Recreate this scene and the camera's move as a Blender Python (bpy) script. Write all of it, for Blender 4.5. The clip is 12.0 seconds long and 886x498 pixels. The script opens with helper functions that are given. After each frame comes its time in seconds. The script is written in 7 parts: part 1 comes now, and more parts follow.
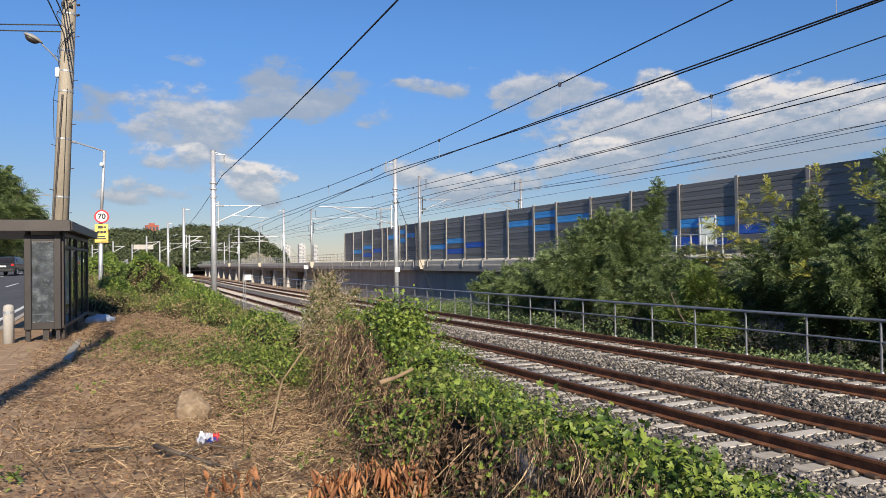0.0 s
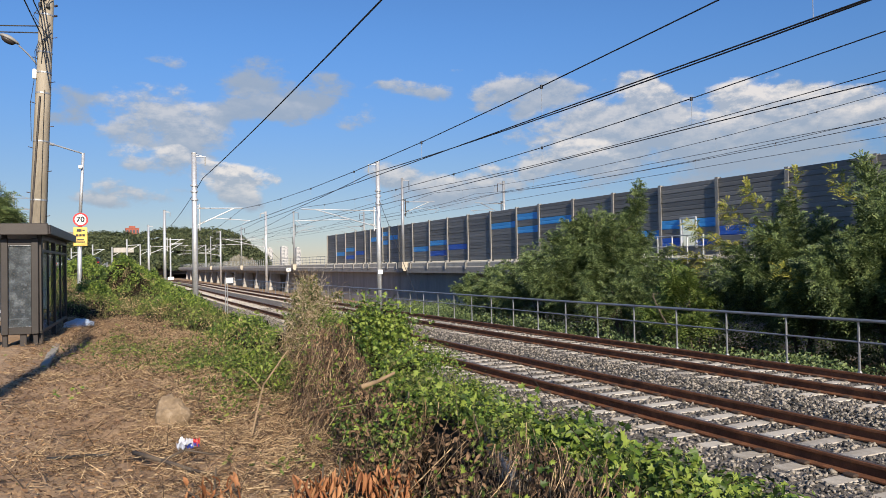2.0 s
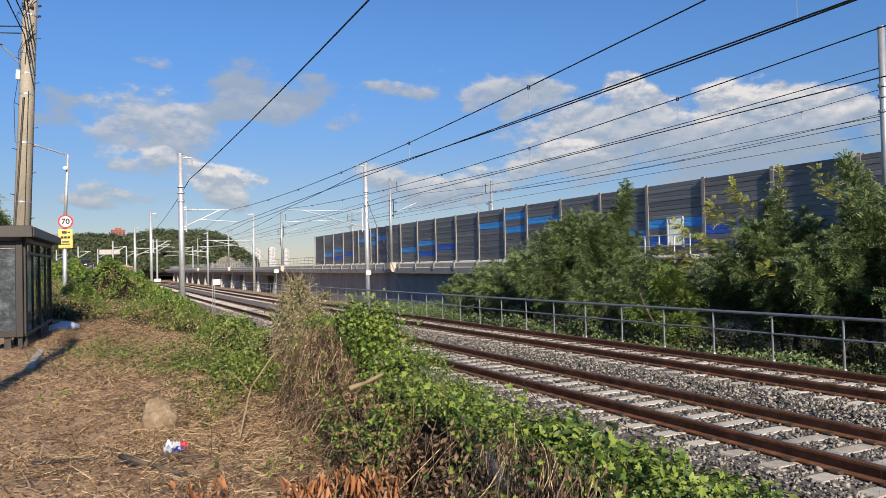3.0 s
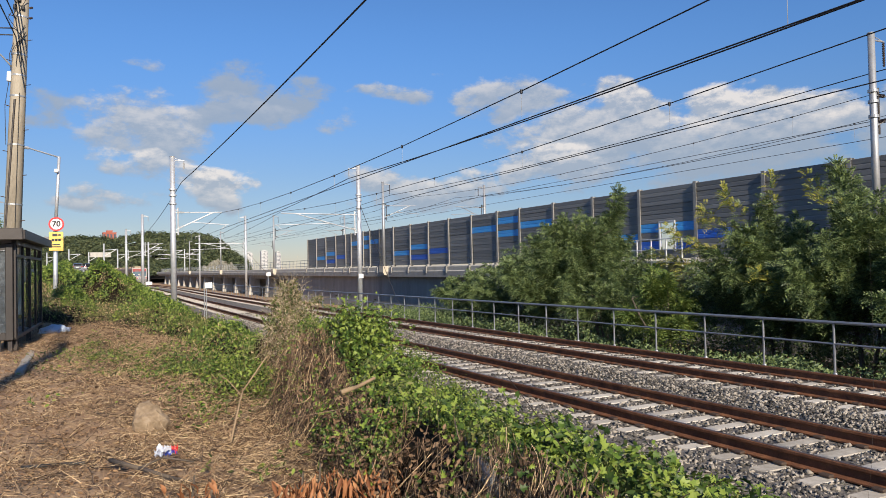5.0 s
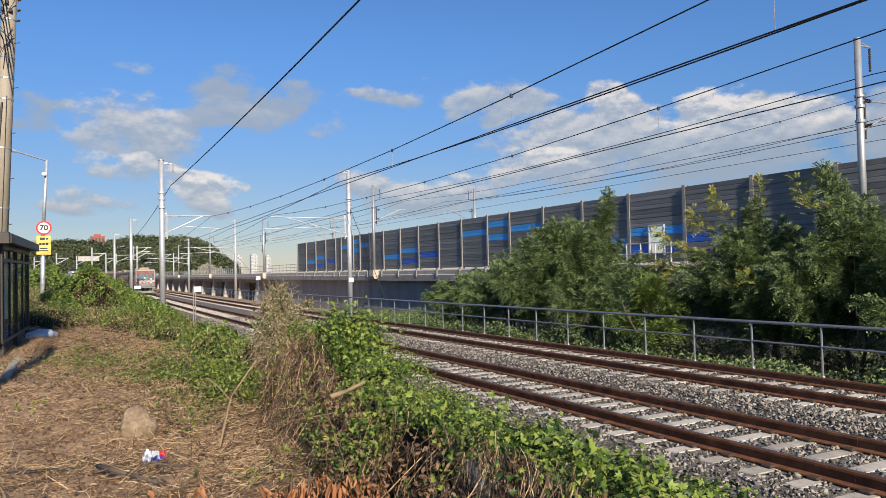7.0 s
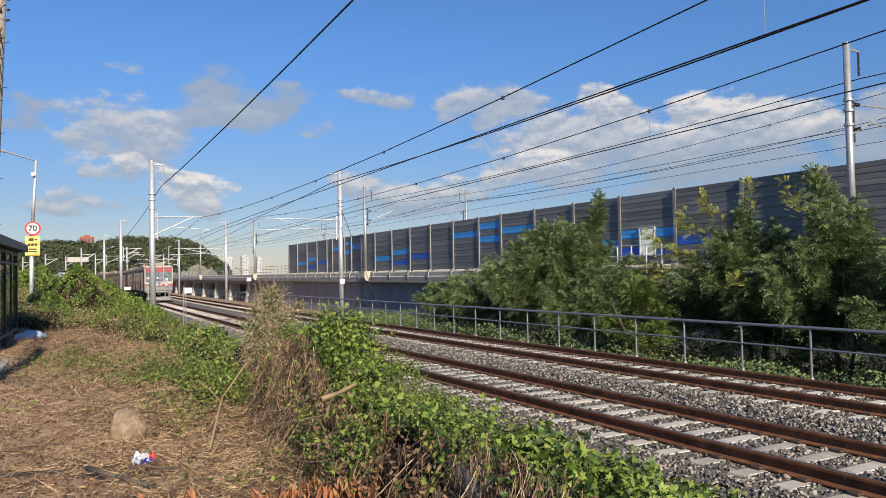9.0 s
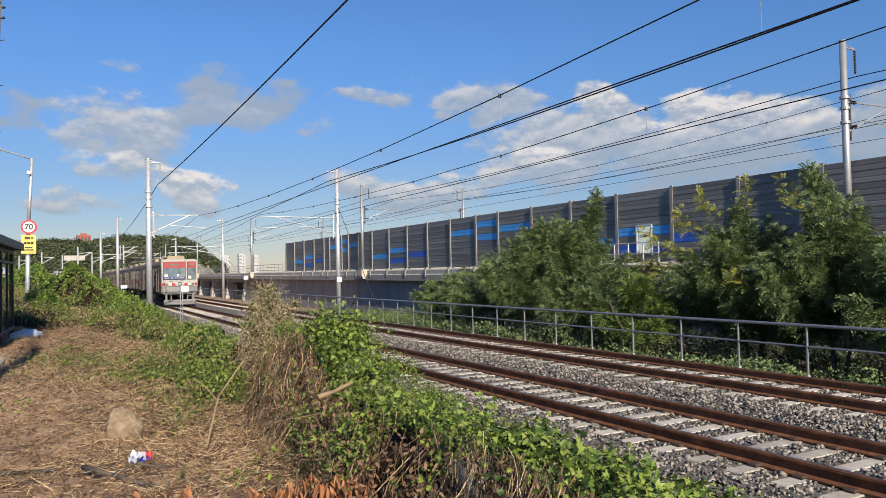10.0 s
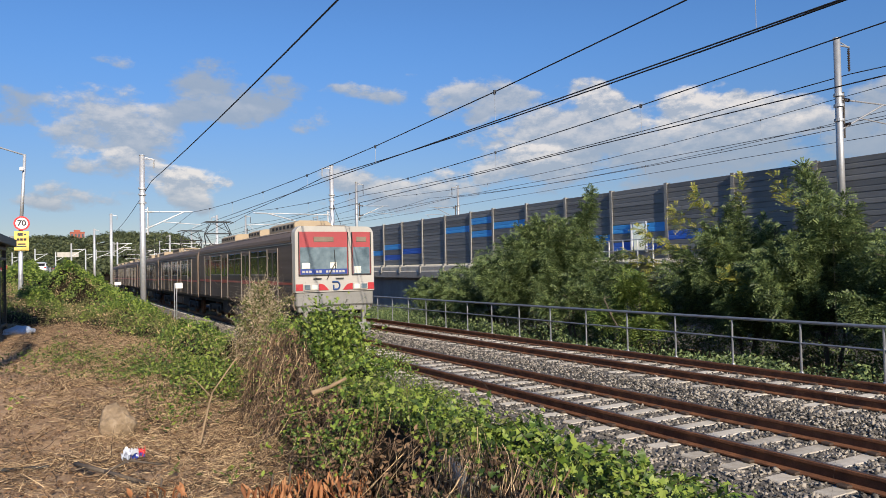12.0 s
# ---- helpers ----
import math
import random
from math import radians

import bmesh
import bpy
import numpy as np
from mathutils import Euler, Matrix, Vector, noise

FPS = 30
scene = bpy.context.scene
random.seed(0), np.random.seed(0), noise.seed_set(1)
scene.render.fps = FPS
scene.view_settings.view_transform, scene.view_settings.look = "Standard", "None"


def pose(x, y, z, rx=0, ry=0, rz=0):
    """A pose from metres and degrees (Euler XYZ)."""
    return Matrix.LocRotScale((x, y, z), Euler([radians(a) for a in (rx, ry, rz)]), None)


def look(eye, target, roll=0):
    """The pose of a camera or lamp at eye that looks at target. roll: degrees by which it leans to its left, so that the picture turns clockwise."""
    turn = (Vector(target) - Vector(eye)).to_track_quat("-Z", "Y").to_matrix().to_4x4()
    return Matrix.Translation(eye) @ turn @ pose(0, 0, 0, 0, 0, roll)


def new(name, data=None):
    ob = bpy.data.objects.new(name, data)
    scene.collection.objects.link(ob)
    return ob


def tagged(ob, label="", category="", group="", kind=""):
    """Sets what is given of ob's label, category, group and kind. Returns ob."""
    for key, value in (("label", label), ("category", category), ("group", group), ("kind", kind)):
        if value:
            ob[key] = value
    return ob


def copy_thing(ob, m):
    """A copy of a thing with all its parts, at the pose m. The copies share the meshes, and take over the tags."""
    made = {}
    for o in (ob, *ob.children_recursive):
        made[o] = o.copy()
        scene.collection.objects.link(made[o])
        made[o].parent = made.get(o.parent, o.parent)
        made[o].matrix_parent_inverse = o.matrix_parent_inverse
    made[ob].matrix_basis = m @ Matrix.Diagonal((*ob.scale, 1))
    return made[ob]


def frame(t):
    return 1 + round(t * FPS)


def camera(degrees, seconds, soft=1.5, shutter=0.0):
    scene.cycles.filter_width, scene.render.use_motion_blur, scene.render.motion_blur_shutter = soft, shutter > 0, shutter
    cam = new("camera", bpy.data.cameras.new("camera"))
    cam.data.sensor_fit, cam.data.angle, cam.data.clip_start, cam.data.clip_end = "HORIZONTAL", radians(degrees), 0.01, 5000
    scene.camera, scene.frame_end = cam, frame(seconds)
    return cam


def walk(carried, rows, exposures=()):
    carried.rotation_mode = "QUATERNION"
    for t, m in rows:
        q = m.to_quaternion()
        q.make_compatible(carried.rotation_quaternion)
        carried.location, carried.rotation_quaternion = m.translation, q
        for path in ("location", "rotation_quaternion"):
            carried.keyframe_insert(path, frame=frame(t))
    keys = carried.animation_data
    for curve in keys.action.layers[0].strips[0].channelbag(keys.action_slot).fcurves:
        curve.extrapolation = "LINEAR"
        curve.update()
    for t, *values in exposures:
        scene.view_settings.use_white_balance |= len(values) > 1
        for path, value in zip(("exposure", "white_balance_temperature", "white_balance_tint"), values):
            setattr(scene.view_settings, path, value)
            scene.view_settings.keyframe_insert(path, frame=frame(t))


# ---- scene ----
cam = camera(62.5, 12.0, soft=0.65)


def aim(x, y, z, yaw, pitch, lean):
    """A pose at x, y, z that looks yaw degrees right of +y and pitch degrees up."""
    a, p = radians(yaw), radians(pitch)
    way = Vector((math.sin(a) * math.cos(p), math.cos(a) * math.cos(p), math.sin(p)))
    return look((x, y, z), Vector((x, y, z)) + 10 * way, -lean)


PATH = [
    (0, 0.000, 0.000, 2.200, 23.519, 0.938, 0.800),
    (0.5, 0.002, 0.003, 2.202, 23.639, 0.855, 0.807),
    (1, 0.005, 0.008, 2.200, 23.726, 0.771, 0.843),
    (1.5, 0.009, 0.010, 2.204, 24.076, 0.846, 0.895),
    (2, 0.016, 0.004, 2.209, 24.838, 1.066, 1.037),
    (2.5, 0.022, -0.001, 2.213, 25.388, 1.119, 1.197),
    (3, 0.021, 0.003, 2.211, 25.758, 1.081, 1.314),
    (5, 0.020, -0.001, 2.214, 26.341, 1.341, 1.199),
    (5.5, 0.018, -0.002, 2.215, 26.498, 1.477, 1.218),
    (6, 0.017, -0.008, 2.217, 26.651, 1.547, 1.261),
    (6.5, 0.015, -0.010, 2.215, 26.893, 1.601, 1.253),
    (7, 0.023, -0.006, 2.215, 27.108, 1.621, 1.237),
    (9, 0.020, -0.008, 2.218, 27.785, 1.737, 1.117),
    (9.5, 0.027, -0.005, 2.217, 27.869, 1.686, 1.142),
    (10, 0.026, -0.005, 2.217, 28.002, 1.581, 1.183),
    (10.5, 0.031, -0.001, 2.216, 28.063, 1.467, 1.247),
    (11, 0.035, 0.001, 2.212, 28.071, 1.322, 1.177),
    (11.5, 0.037, 0.010, 2.212, 28.242, 1.269, 1.162),
    (12, 0.037, 0.006, 2.210, 28.400, 1.334, 1.149),
]
walk(cam, [(t, aim(*row)) for t, *row in PATH])

# ---- world, sun, exposure ----
SUN_AZ, SUN_EL = 187.5, 29.0        # degrees clockwise from +y, and above the horizon


def make_world():
    w = bpy.data.worlds.new("sky")
    scene.world = w
    w.use_nodes = True
    nt = w.node_tree
    nt.nodes.clear()
    N, L = nt.nodes.new, nt.links.new

    def calc(op, a, b=None, c=None):
        n = N("ShaderNodeMath")
        n.operation = op
        for i, v in enumerate((a, b, c)):
            if v is None:
                continue
            if isinstance(v, (int, float)):
                n.inputs[i].default_value = v
            else:
                L(v, n.inputs[i])
        return n.outputs[0]

    sky = N("ShaderNodeTexSky")
    sky.sky_type = "NISHITA"
    sky.sun_disc = False
    sky.sun_elevation, sky.sun_rotation = radians(SUN_EL), radians(SUN_AZ)
    sky.air_density, sky.dust_density, sky.ozone_density = 1.0, 0.1, 4.0
    co = N("ShaderNodeTexCoord")
    sep = N("ShaderNodeSeparateXYZ")
    L(co.outputs["Generated"], sep.inputs[0])
    az = calc("MULTIPLY", calc("ARCTAN2", sep.outputs[0], sep.outputs[1]), 57.2958)
    el = calc("MULTIPLY", calc("ARCSINE", sep.outputs[2]), 57.2958)
    comb = N("ShaderNodeCombineXYZ")
    L(calc("MULTIPLY", az, 0.1), comb.inputs[0])
    L(calc("MULTIPLY", el, 0.17), comb.inputs[1])
    billow = N("ShaderNodeTexNoise")
    billow.inputs["Scale"].default_value = 2.3
    billow.inputs["Detail"].default_value = 9
    billow.inputs["Roughness"].default_value = 0.63
    L(comb.outputs[0], billow.inputs["Vector"])
    # ragged outlines
    ragged = N("ShaderNodeTexNoise")
    ragged.inputs["Scale"].default_value = 1.7
    ragged.inputs["Detail"].default_value = 5
    L(comb.outputs[0], ragged.inputs["Vector"])
    rag = N("ShaderNodeSeparateColor")
    L(ragged.outputs["Color"], rag.inputs[0])
    az = calc("ADD", az, calc("MULTIPLY", calc("SUBTRACT", rag.outputs[0], 0.5), 9.0))
    el = calc("ADD", el, calc("MULTIPLY", calc("SUBTRACT", rag.outputs[1], 0.5), 4.0))
    banks = CLOUDS
    total = None
    white = None
    for a, e, sa, se, k, bright in banks:
        da = calc("DIVIDE", calc("SUBTRACT", az, a), sa)
        de = calc("DIVIDE", calc("SUBTRACT", el, e), se)
        r = calc("ADD", calc("MULTIPLY", da, da), calc("MULTIPLY", de, de))
        g0 = calc("MAXIMUM", calc("SUBTRACT", 1.0, r), 0.0)
        g = calc("MULTIPLY", g0, k)
        total = g if total is None else calc("MAXIMUM", total, g)
        crown = calc("MINIMUM", calc("MAXIMUM", calc("ADD", calc("MULTIPLY", de, 0.9), 0.70), 0.15), 1.25)
        b = calc("MULTIPLY", calc("MULTIPLY", calc("MINIMUM", calc("MULTIPLY", g0, 2.6), 1.0), bright), crown)
        white = b if white is None else calc("MAXIMUM", white, b)
    dens = calc("ADD", calc("MULTIPLY", total, 0.80), calc("MULTIPLY", calc("SUBTRACT", billow.outputs[0], 0.5), 2.4))
    mask = N("ShaderNodeMapRange")
    mask.interpolation_type = "SMOOTHSTEP"
    mask.inputs[1].default_value, mask.inputs[2].default_value = 0.18, 0.68
    L(dens, mask.inputs[0])
    gate = N("ShaderNodeMapRange")
    gate.inputs[1].default_value, gate.inputs[2].default_value = 0.0, 0.25
    L(total, gate.inputs[0])
    cover = calc("MULTIPLY", mask.outputs[0], gate.outputs[0])
    # lit tops, grey undersides
    shift = N("ShaderNodeVectorMath")
    shift.operation = "ADD"
    shift.inputs[1].default_value = (0.0, 0.09, 0)
    L(comb.outputs[0], shift.inputs[0])
    above = N("ShaderNodeTexNoise")
    above.inputs["Scale"].default_value = 2.3
    above.inputs["Detail"].default_value = 9
    above.inputs["Roughness"].default_value = 0.63
    L(shift.outputs[0], above.inputs["Vector"])
    lit = N("ShaderNodeMapRange")
    lit.inputs[1].default_value, lit.inputs[2].default_value = -0.07, 0.11
    L(calc("SUBTRACT", billow.outputs[0], above.outputs[0]), lit.inputs[0])
    tint = N("ShaderNodeMix")
    tint.data_type = "RGBA"
    tint.inputs[6].default_value = CLOUD_DARK
    tint.inputs[7].default_value = CLOUD_LIT
    L(calc("MINIMUM", calc("MULTIPLY", white, calc("ADD", calc("MULTIPLY", lit.outputs[0], 0.9), 0.15)), 1.0), tint.inputs[0])
    mix = N("ShaderNodeMix")
    mix.data_type = "RGBA"
    L(calc("MULTIPLY", cover, 0.85), mix.inputs[0])
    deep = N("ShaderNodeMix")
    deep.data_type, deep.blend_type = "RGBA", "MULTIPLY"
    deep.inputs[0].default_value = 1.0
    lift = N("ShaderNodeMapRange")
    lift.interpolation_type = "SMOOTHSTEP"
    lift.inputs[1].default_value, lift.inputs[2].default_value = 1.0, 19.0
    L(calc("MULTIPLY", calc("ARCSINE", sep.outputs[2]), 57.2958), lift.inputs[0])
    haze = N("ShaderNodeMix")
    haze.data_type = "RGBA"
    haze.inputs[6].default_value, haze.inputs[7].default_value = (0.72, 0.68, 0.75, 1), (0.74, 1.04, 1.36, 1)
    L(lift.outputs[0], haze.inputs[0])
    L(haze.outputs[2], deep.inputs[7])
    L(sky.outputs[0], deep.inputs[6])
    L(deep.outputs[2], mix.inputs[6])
    L(tint.outputs[2], mix.inputs[7])
    bg = N("ShaderNodeBackground")
    bg.inputs[1].default_value = 0.066
    out = N("ShaderNodeOutputWorld")
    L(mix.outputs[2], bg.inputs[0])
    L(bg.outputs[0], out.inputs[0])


CLOUD_DARK, CLOUD_LIT = (3.5, 4.2, 5.2, 1), (9.2, 8.5, 7.8, 1)
# azimuth, elevation, half widths in degrees, density, whiteness
CLOUDS = [
    (4.3, 10.2, 6.0, 3.2, 1.0, 0.50), (9.5, 11.8, 5.0, 1.8, 0.85, 0.15), (12.5, 13.5, 6.0, 2.5, 0.80, 0.05), (3.3, 7.9, 3.6, 1.4, 0.9, 0.7),
    (9.1, 6.3, 4.0, 2.4, 1.4, 1.1), (0.4, 5.3, 4.6, 1.3, 0.9, 0.55), (-2.0, 11.6, 3.4, 1.3, 0.7, 0.05), (5.0, 15.2, 2.8, 0.8, 0.45, 0.4),
    (18.5, 11.4, 3.0, 1.0, 0.55, 0.35), (22.5, 13.2, 4.2, 0.9, 0.50, 0.35), (26.6, 14.6, 1.8, 0.7, 0.5, 0.4),
    (38.7, 9.2, 10.5, 4.0, 1.2, 0.55), (31.5, 12.6, 5.0, 2.2, 1.1, 0.5), (40.0, 11.3, 3.4, 2.5, 1.6, 1.2), (47.3, 10.3, 5.2, 2.7, 1.6, 1.2),
    (35.0, 8.0, 5.5, 2.1, 1.2, 0.9), (47.5, 7.4, 10.0, 3.2, 1.2, 0.1), (53.0, 10.3, 3.8, 2.0, 1.5, 1.0), (61.0, 9.0, 8.0, 3.4, 1.2, 0.2),
    (25.0, 6.0, 8.0, 2.5, 0.95, 0.6), (75.0, 12.0, 12.0, 4.0, 1.0, 0.5), (-40.0, 10.0, 16.0, 4.0, 0.9, 0.5),
]
make_world()

sun_data = bpy.data.lights.new("sun", "SUN")
sun_data.energy, sun_data.angle, sun_data.color = 4.75, radians(0.53), (1.0, 0.88, 0.72)
sun = new("sun", sun_data)
sun.matrix_world = look((0, 0, 0), (-math.sin(radians(SUN_AZ)) * math.cos(radians(SUN_EL)),
                                    -math.cos(radians(SUN_AZ)) * math.cos(radians(SUN_EL)), -math.sin(radians(SUN_EL))))
scene.view_settings.exposure = 0.55

# ---- small builders ----
def part(name, bm, material, parent=None, label=""):
    """Links a bmesh as one mesh object, under parent where one is given."""
    me = bpy.data.meshes.new(name)
    bm.to_mesh(me)
    bm.free()
    if material:
        me.materials.append(material)
    ob = new(name, me)
    if parent is not None:
        ob.parent = parent
    if label:
        ob["label"] = label
    return ob


def raw(name, verts, faces, material, parent=None, label=""):
    """The same from arrays of corners and faces."""
    me = bpy.data.meshes.new(name)
    verts, faces = np.asarray(verts, float), np.asarray(faces, int)
    n, k = faces.shape
    me.vertices.add(len(verts))
    me.vertices.foreach_set("co", verts.ravel())
    me.loops.add(n * k)
    me.loops.foreach_set("vertex_index", faces.ravel())
    me.polygons.add(n)
    me.polygons.foreach_set("loop_start", np.arange(0, n * k, k))
    me.update(calc_edges=True)
    me.validate()
    if material:
        me.materials.append(material)
    ob = new(name, me)
    if parent is not None:
        ob.parent = parent
    if label:
        ob["label"] = label
    return ob


def base(name, x=0, y=0, z=0, label="", category="", group="", rz=0):
    ob = new(name)
    ob.empty_display_size = 0.2
    ob.matrix_basis = pose(x, y, z, 0, 0, rz)
    return tagged(ob, label, category, group)


def box(bm, c, s, bevel=0.0, turn=None):
    """A box of size s round c."""
    m = Matrix.Translation(c) @ (turn or Matrix()) @ Matrix.Diagonal((*s, 1))
    r = bmesh.ops.create_cube(bm, size=1, matrix=m)
    if bevel:
        edges = list({e for v in r["verts"] for e in v.link_edges})
        bmesh.ops.bevel(bm, geom=edges, offset=bevel, segments=1, affect="EDGES", clamp_overlap=True)
    return bm


def tube(bm, a, b, r0, r1=None, seg=10, caps=True):
    """A straight round bar from a to b."""
    a, b = Vector(a), Vector(b)
    d = b - a
    m = Matrix.Translation((a + b) / 2) @ d.to_track_quat("Z", "Y").to_matrix().to_4x4()
    bmesh.ops.create_cone(bm, cap_ends=caps, segments=seg, radius1=r0, radius2=r0 if r1 is None else r1, depth=d.length, matrix=m)
    return bm


def sweep(bm, profile, path, close=True):
    """Sweeps a profile of (across, up) along path points (x, y, z) that run along y."""
    rows = [[bm.verts.new((x + px, y, z + pz)) for px, pz in profile] for x, y, z in path]
    n = len(profile)
    for r0, r1 in zip(rows, rows[1:]):
        for i in range(n if close else n - 1):
            bm.faces.new((r0[i], r0[(i + 1) % n], r1[(i + 1) % n], r1[i]))
    if close:
        bm.faces.new(rows[0])
        bm.faces.new(list(reversed(rows[-1])))
    bmesh.ops.recalc_face_normals(bm, faces=bm.faces)
    return bm


def lathe(bm, rings, seg=20):
    """A solid of revolution about z from (radius, z) rings."""
    rows = [[bm.verts.new((r * math.cos(2 * math.pi * i / seg), r * math.sin(2 * math.pi * i / seg), z)) for i in range(seg)] for r, z in rings]
    for r0, r1 in zip(rows, rows[1:]):
        for i in range(seg):
            bm.faces.new((r0[i], r0[(i + 1) % seg], r1[(i + 1) % seg], r1[i]))
    bm.faces.new(list(reversed(rows[0])))
    bm.faces.new(rows[-1])
    return bm


def smooth(ob):
    for p in ob.data.polygons:
        p.use_smooth = True
    return ob


# ---- materials ----
def material(name, colours, scale=3.0, rough=0.8, metal=0.0, bump=0.3, fine=40.0, island=0.0, stretch=(1, 1, 1), spec=0.5,
             random_by="", rough2=None, detail=6.0, translucent=0.0):
    """A surface that wanders between colours at two scales, with relief. random_by: 'island' or 'object' varies it piece by piece."""
    m = bpy.data.materials.new(name)
    m.use_nodes = True
    nt = m.node_tree
    nt.nodes.clear()
    N, L = nt.nodes.new, nt.links.new
    out, bsdf = N("ShaderNodeOutputMaterial"), N("ShaderNodeBsdfPrincipled")
    co, mp = N("ShaderNodeTexCoord"), N("ShaderNodeMapping")
    mp.inputs["Scale"].default_value = stretch
    L(co.outputs["Object"], mp.inputs["Vector"])
    big, small = N("ShaderNodeTexNoise"), N("ShaderNodeTexNoise")
    for n, s in ((big, scale), (small, fine)):
        n.inputs["Scale"].default_value = s
        n.inputs["Detail"].default_value = detail
        n.inputs["Roughness"].default_value = 0.62
        L(mp.outputs[0], n.inputs["Vector"])
    mixf = N("ShaderNodeMath")
    mixf.operation = "MULTIPLY_ADD"
    mixf.inputs[1].default_value = 0.35
    L(small.outputs[0], mixf.inputs[0])
    half = N("ShaderNodeMath")
    half.operation = "MULTIPLY"
    half.inputs[1].default_value = 0.65
    L(big.outputs[0], half.inputs[0])
    L(half.outputs[0], mixf.inputs[2])
    fac = mixf.outputs[0]
    if random_by:
        src = N("ShaderNodeNewGeometry") if random_by == "island" else N("ShaderNodeObjectInfo")
        rnd = src.outputs["Random Per Island"] if random_by == "island" else src.outputs["Random"]
        add = N("ShaderNodeMath")
        add.operation = "MULTIPLY_ADD"
        add.inputs[1].default_value = island
        L(rnd, add.inputs[0])
        sub = N("ShaderNodeMath")
        sub.operation = "SUBTRACT"
        sub.inputs[1].default_value = island / 2
        L(fac, sub.inputs[0])
        L(sub.outputs[0], add.inputs[2])
        fac = add.outputs[0]
    ramp = N("ShaderNodeValToRGB")
    els = ramp.color_ramp.elements
    n = len(colours)
    for i, c in enumerate(colours):
        p = 0.32 + 0.36 * i / max(1, n - 1)
        e = els[i] if i < 2 else els.new(p)
        e.position, e.color = p, (*c, 1)
    if n == 1:
        els[1].position, els[1].color = 0.7, (*colours[0], 1)
    L(fac, ramp.inputs[0])
    L(ramp.outputs[0], bsdf.inputs["Base Color"])
    bsdf.inputs["Metallic"].default_value = metal
    bsdf.inputs["Specular IOR Level"].default_value = spec
    rr = N("ShaderNodeMapRange")
    rr.inputs[1].default_value, rr.inputs[2].default_value = 0.3, 0.7
    rr.inputs[3].default_value, rr.inputs[4].default_value = rough, rough if rough2 is None else rough2
    L(small.outputs[0], rr.inputs[0])
    L(rr.outputs[0], bsdf.inputs["Roughness"])
    if bump:
        b = N("ShaderNodeBump")
        b.inputs["Strength"].default_value = bump
        b.inputs["Distance"].default_value = 0.02
        L(small.outputs[0], b.inputs["Height"])
        L(b.outputs[0], bsdf.inputs["Normal"])
    if translucent:
        tr, ms = N("ShaderNodeBsdfTranslucent"), N("ShaderNodeMixShader")
        L(ramp.outputs[0], tr.inputs[0])
        ms.inputs[0].default_value = translucent
        L(bsdf.outputs[0], ms.inputs[1])
        L(tr.outputs[0], ms.inputs[2])
        L(ms.outputs[0], out.inputs[0])
    else:
        L(bsdf.outputs[0], out.inputs[0])
    return m


def glass(name, tint=(0.8, 0.85, 0.85), rough=0.02, clear=0.6, dirt=0.0):
    """A thin pane: part clear, part gloss, with a film of dirt."""
    m = bpy.data.materials.new(name)
    m.use_nodes = True
    nt = m.node_tree
    nt.nodes.clear()
    N, L = nt.nodes.new, nt.links.new
    out, see, gl, ms = N("ShaderNodeOutputMaterial"), N("ShaderNodeBsdfTransparent"), N("ShaderNodeBsdfPrincipled"), N("ShaderNodeMixShader")
    see.inputs[0].default_value = (*tint, 1)
    gl.inputs["Base Color"].default_value = (tint[0] * 0.06 + dirt, tint[1] * 0.06 + dirt, tint[2] * 0.06 + dirt, 1)
    gl.inputs["Roughness"].default_value = rough
    noise_n, rmp = N("ShaderNodeTexNoise"), N("ShaderNodeMapRange")
    noise_n.inputs["Scale"].default_value = 3.0
    noise_n.inputs["Detail"].default_value = 8
    co = N("ShaderNodeTexCoord")
    L(co.outputs["Object"], noise_n.inputs["Vector"])
    rmp.inputs[1].default_value, rmp.inputs[2].default_value = 0.35, 0.65
    rmp.inputs[3].default_value, rmp.inputs[4].default_value = clear - 0.1, clear + 0.1
    L(noise_n.outputs[0], rmp.inputs[0])
    L(rmp.outputs[0], ms.inputs[0])
    L(gl.outputs[0], ms.inputs[1])
    L(see.outputs[0], ms.inputs[2])
    L(ms.outputs[0], out.inputs[0])
    return m


M = {}
M["soil"] = material("dry_soil", [(0.12, 0.070, 0.040), (0.24, 0.150, 0.084), (0.36, 0.240, 0.140), (0.20, 0.130, 0.072)], 1.6, 0.95, bump=1.0, fine=16)
M["ballast_bed"] = material("ballast_bed", [(0.035, 0.031, 0.028), (0.12, 0.106, 0.092), (0.28, 0.245, 0.21)], 16, 0.95, bump=1.0, fine=28)
M["stone"] = material("ballast_stone", [(0.060, 0.055, 0.050), (0.165, 0.150, 0.132), (0.35, 0.31, 0.26)], 4, 0.9, bump=0.3, fine=60, random_by="island", island=0.6)
M["rail"] = material("rusty_rail", [(0.065, 0.026, 0.013), (0.15, 0.060, 0.028), (0.26, 0.115, 0.052)], 5, 0.75, metal=0.1, bump=0.25, fine=60)
M["rail_head"] = material("worn_rail_head", [(0.10, 0.065, 0.05), (0.20, 0.14, 0.11)], 8, 0.45, metal=0.6, bump=0.1, stretch=(1, 0.05, 1))
M["sleeper"] = material("sleeper_concrete", [(0.32, 0.285, 0.235), (0.46, 0.415, 0.35), (0.57, 0.52, 0.44)], 4, 0.9, bump=0.25, random_by="object", island=0.3)
M["clip"] = material("clip_steel", [(0.05, 0.03, 0.025), (0.10, 0.07, 0.05)], 8, 0.7, metal=0.3)
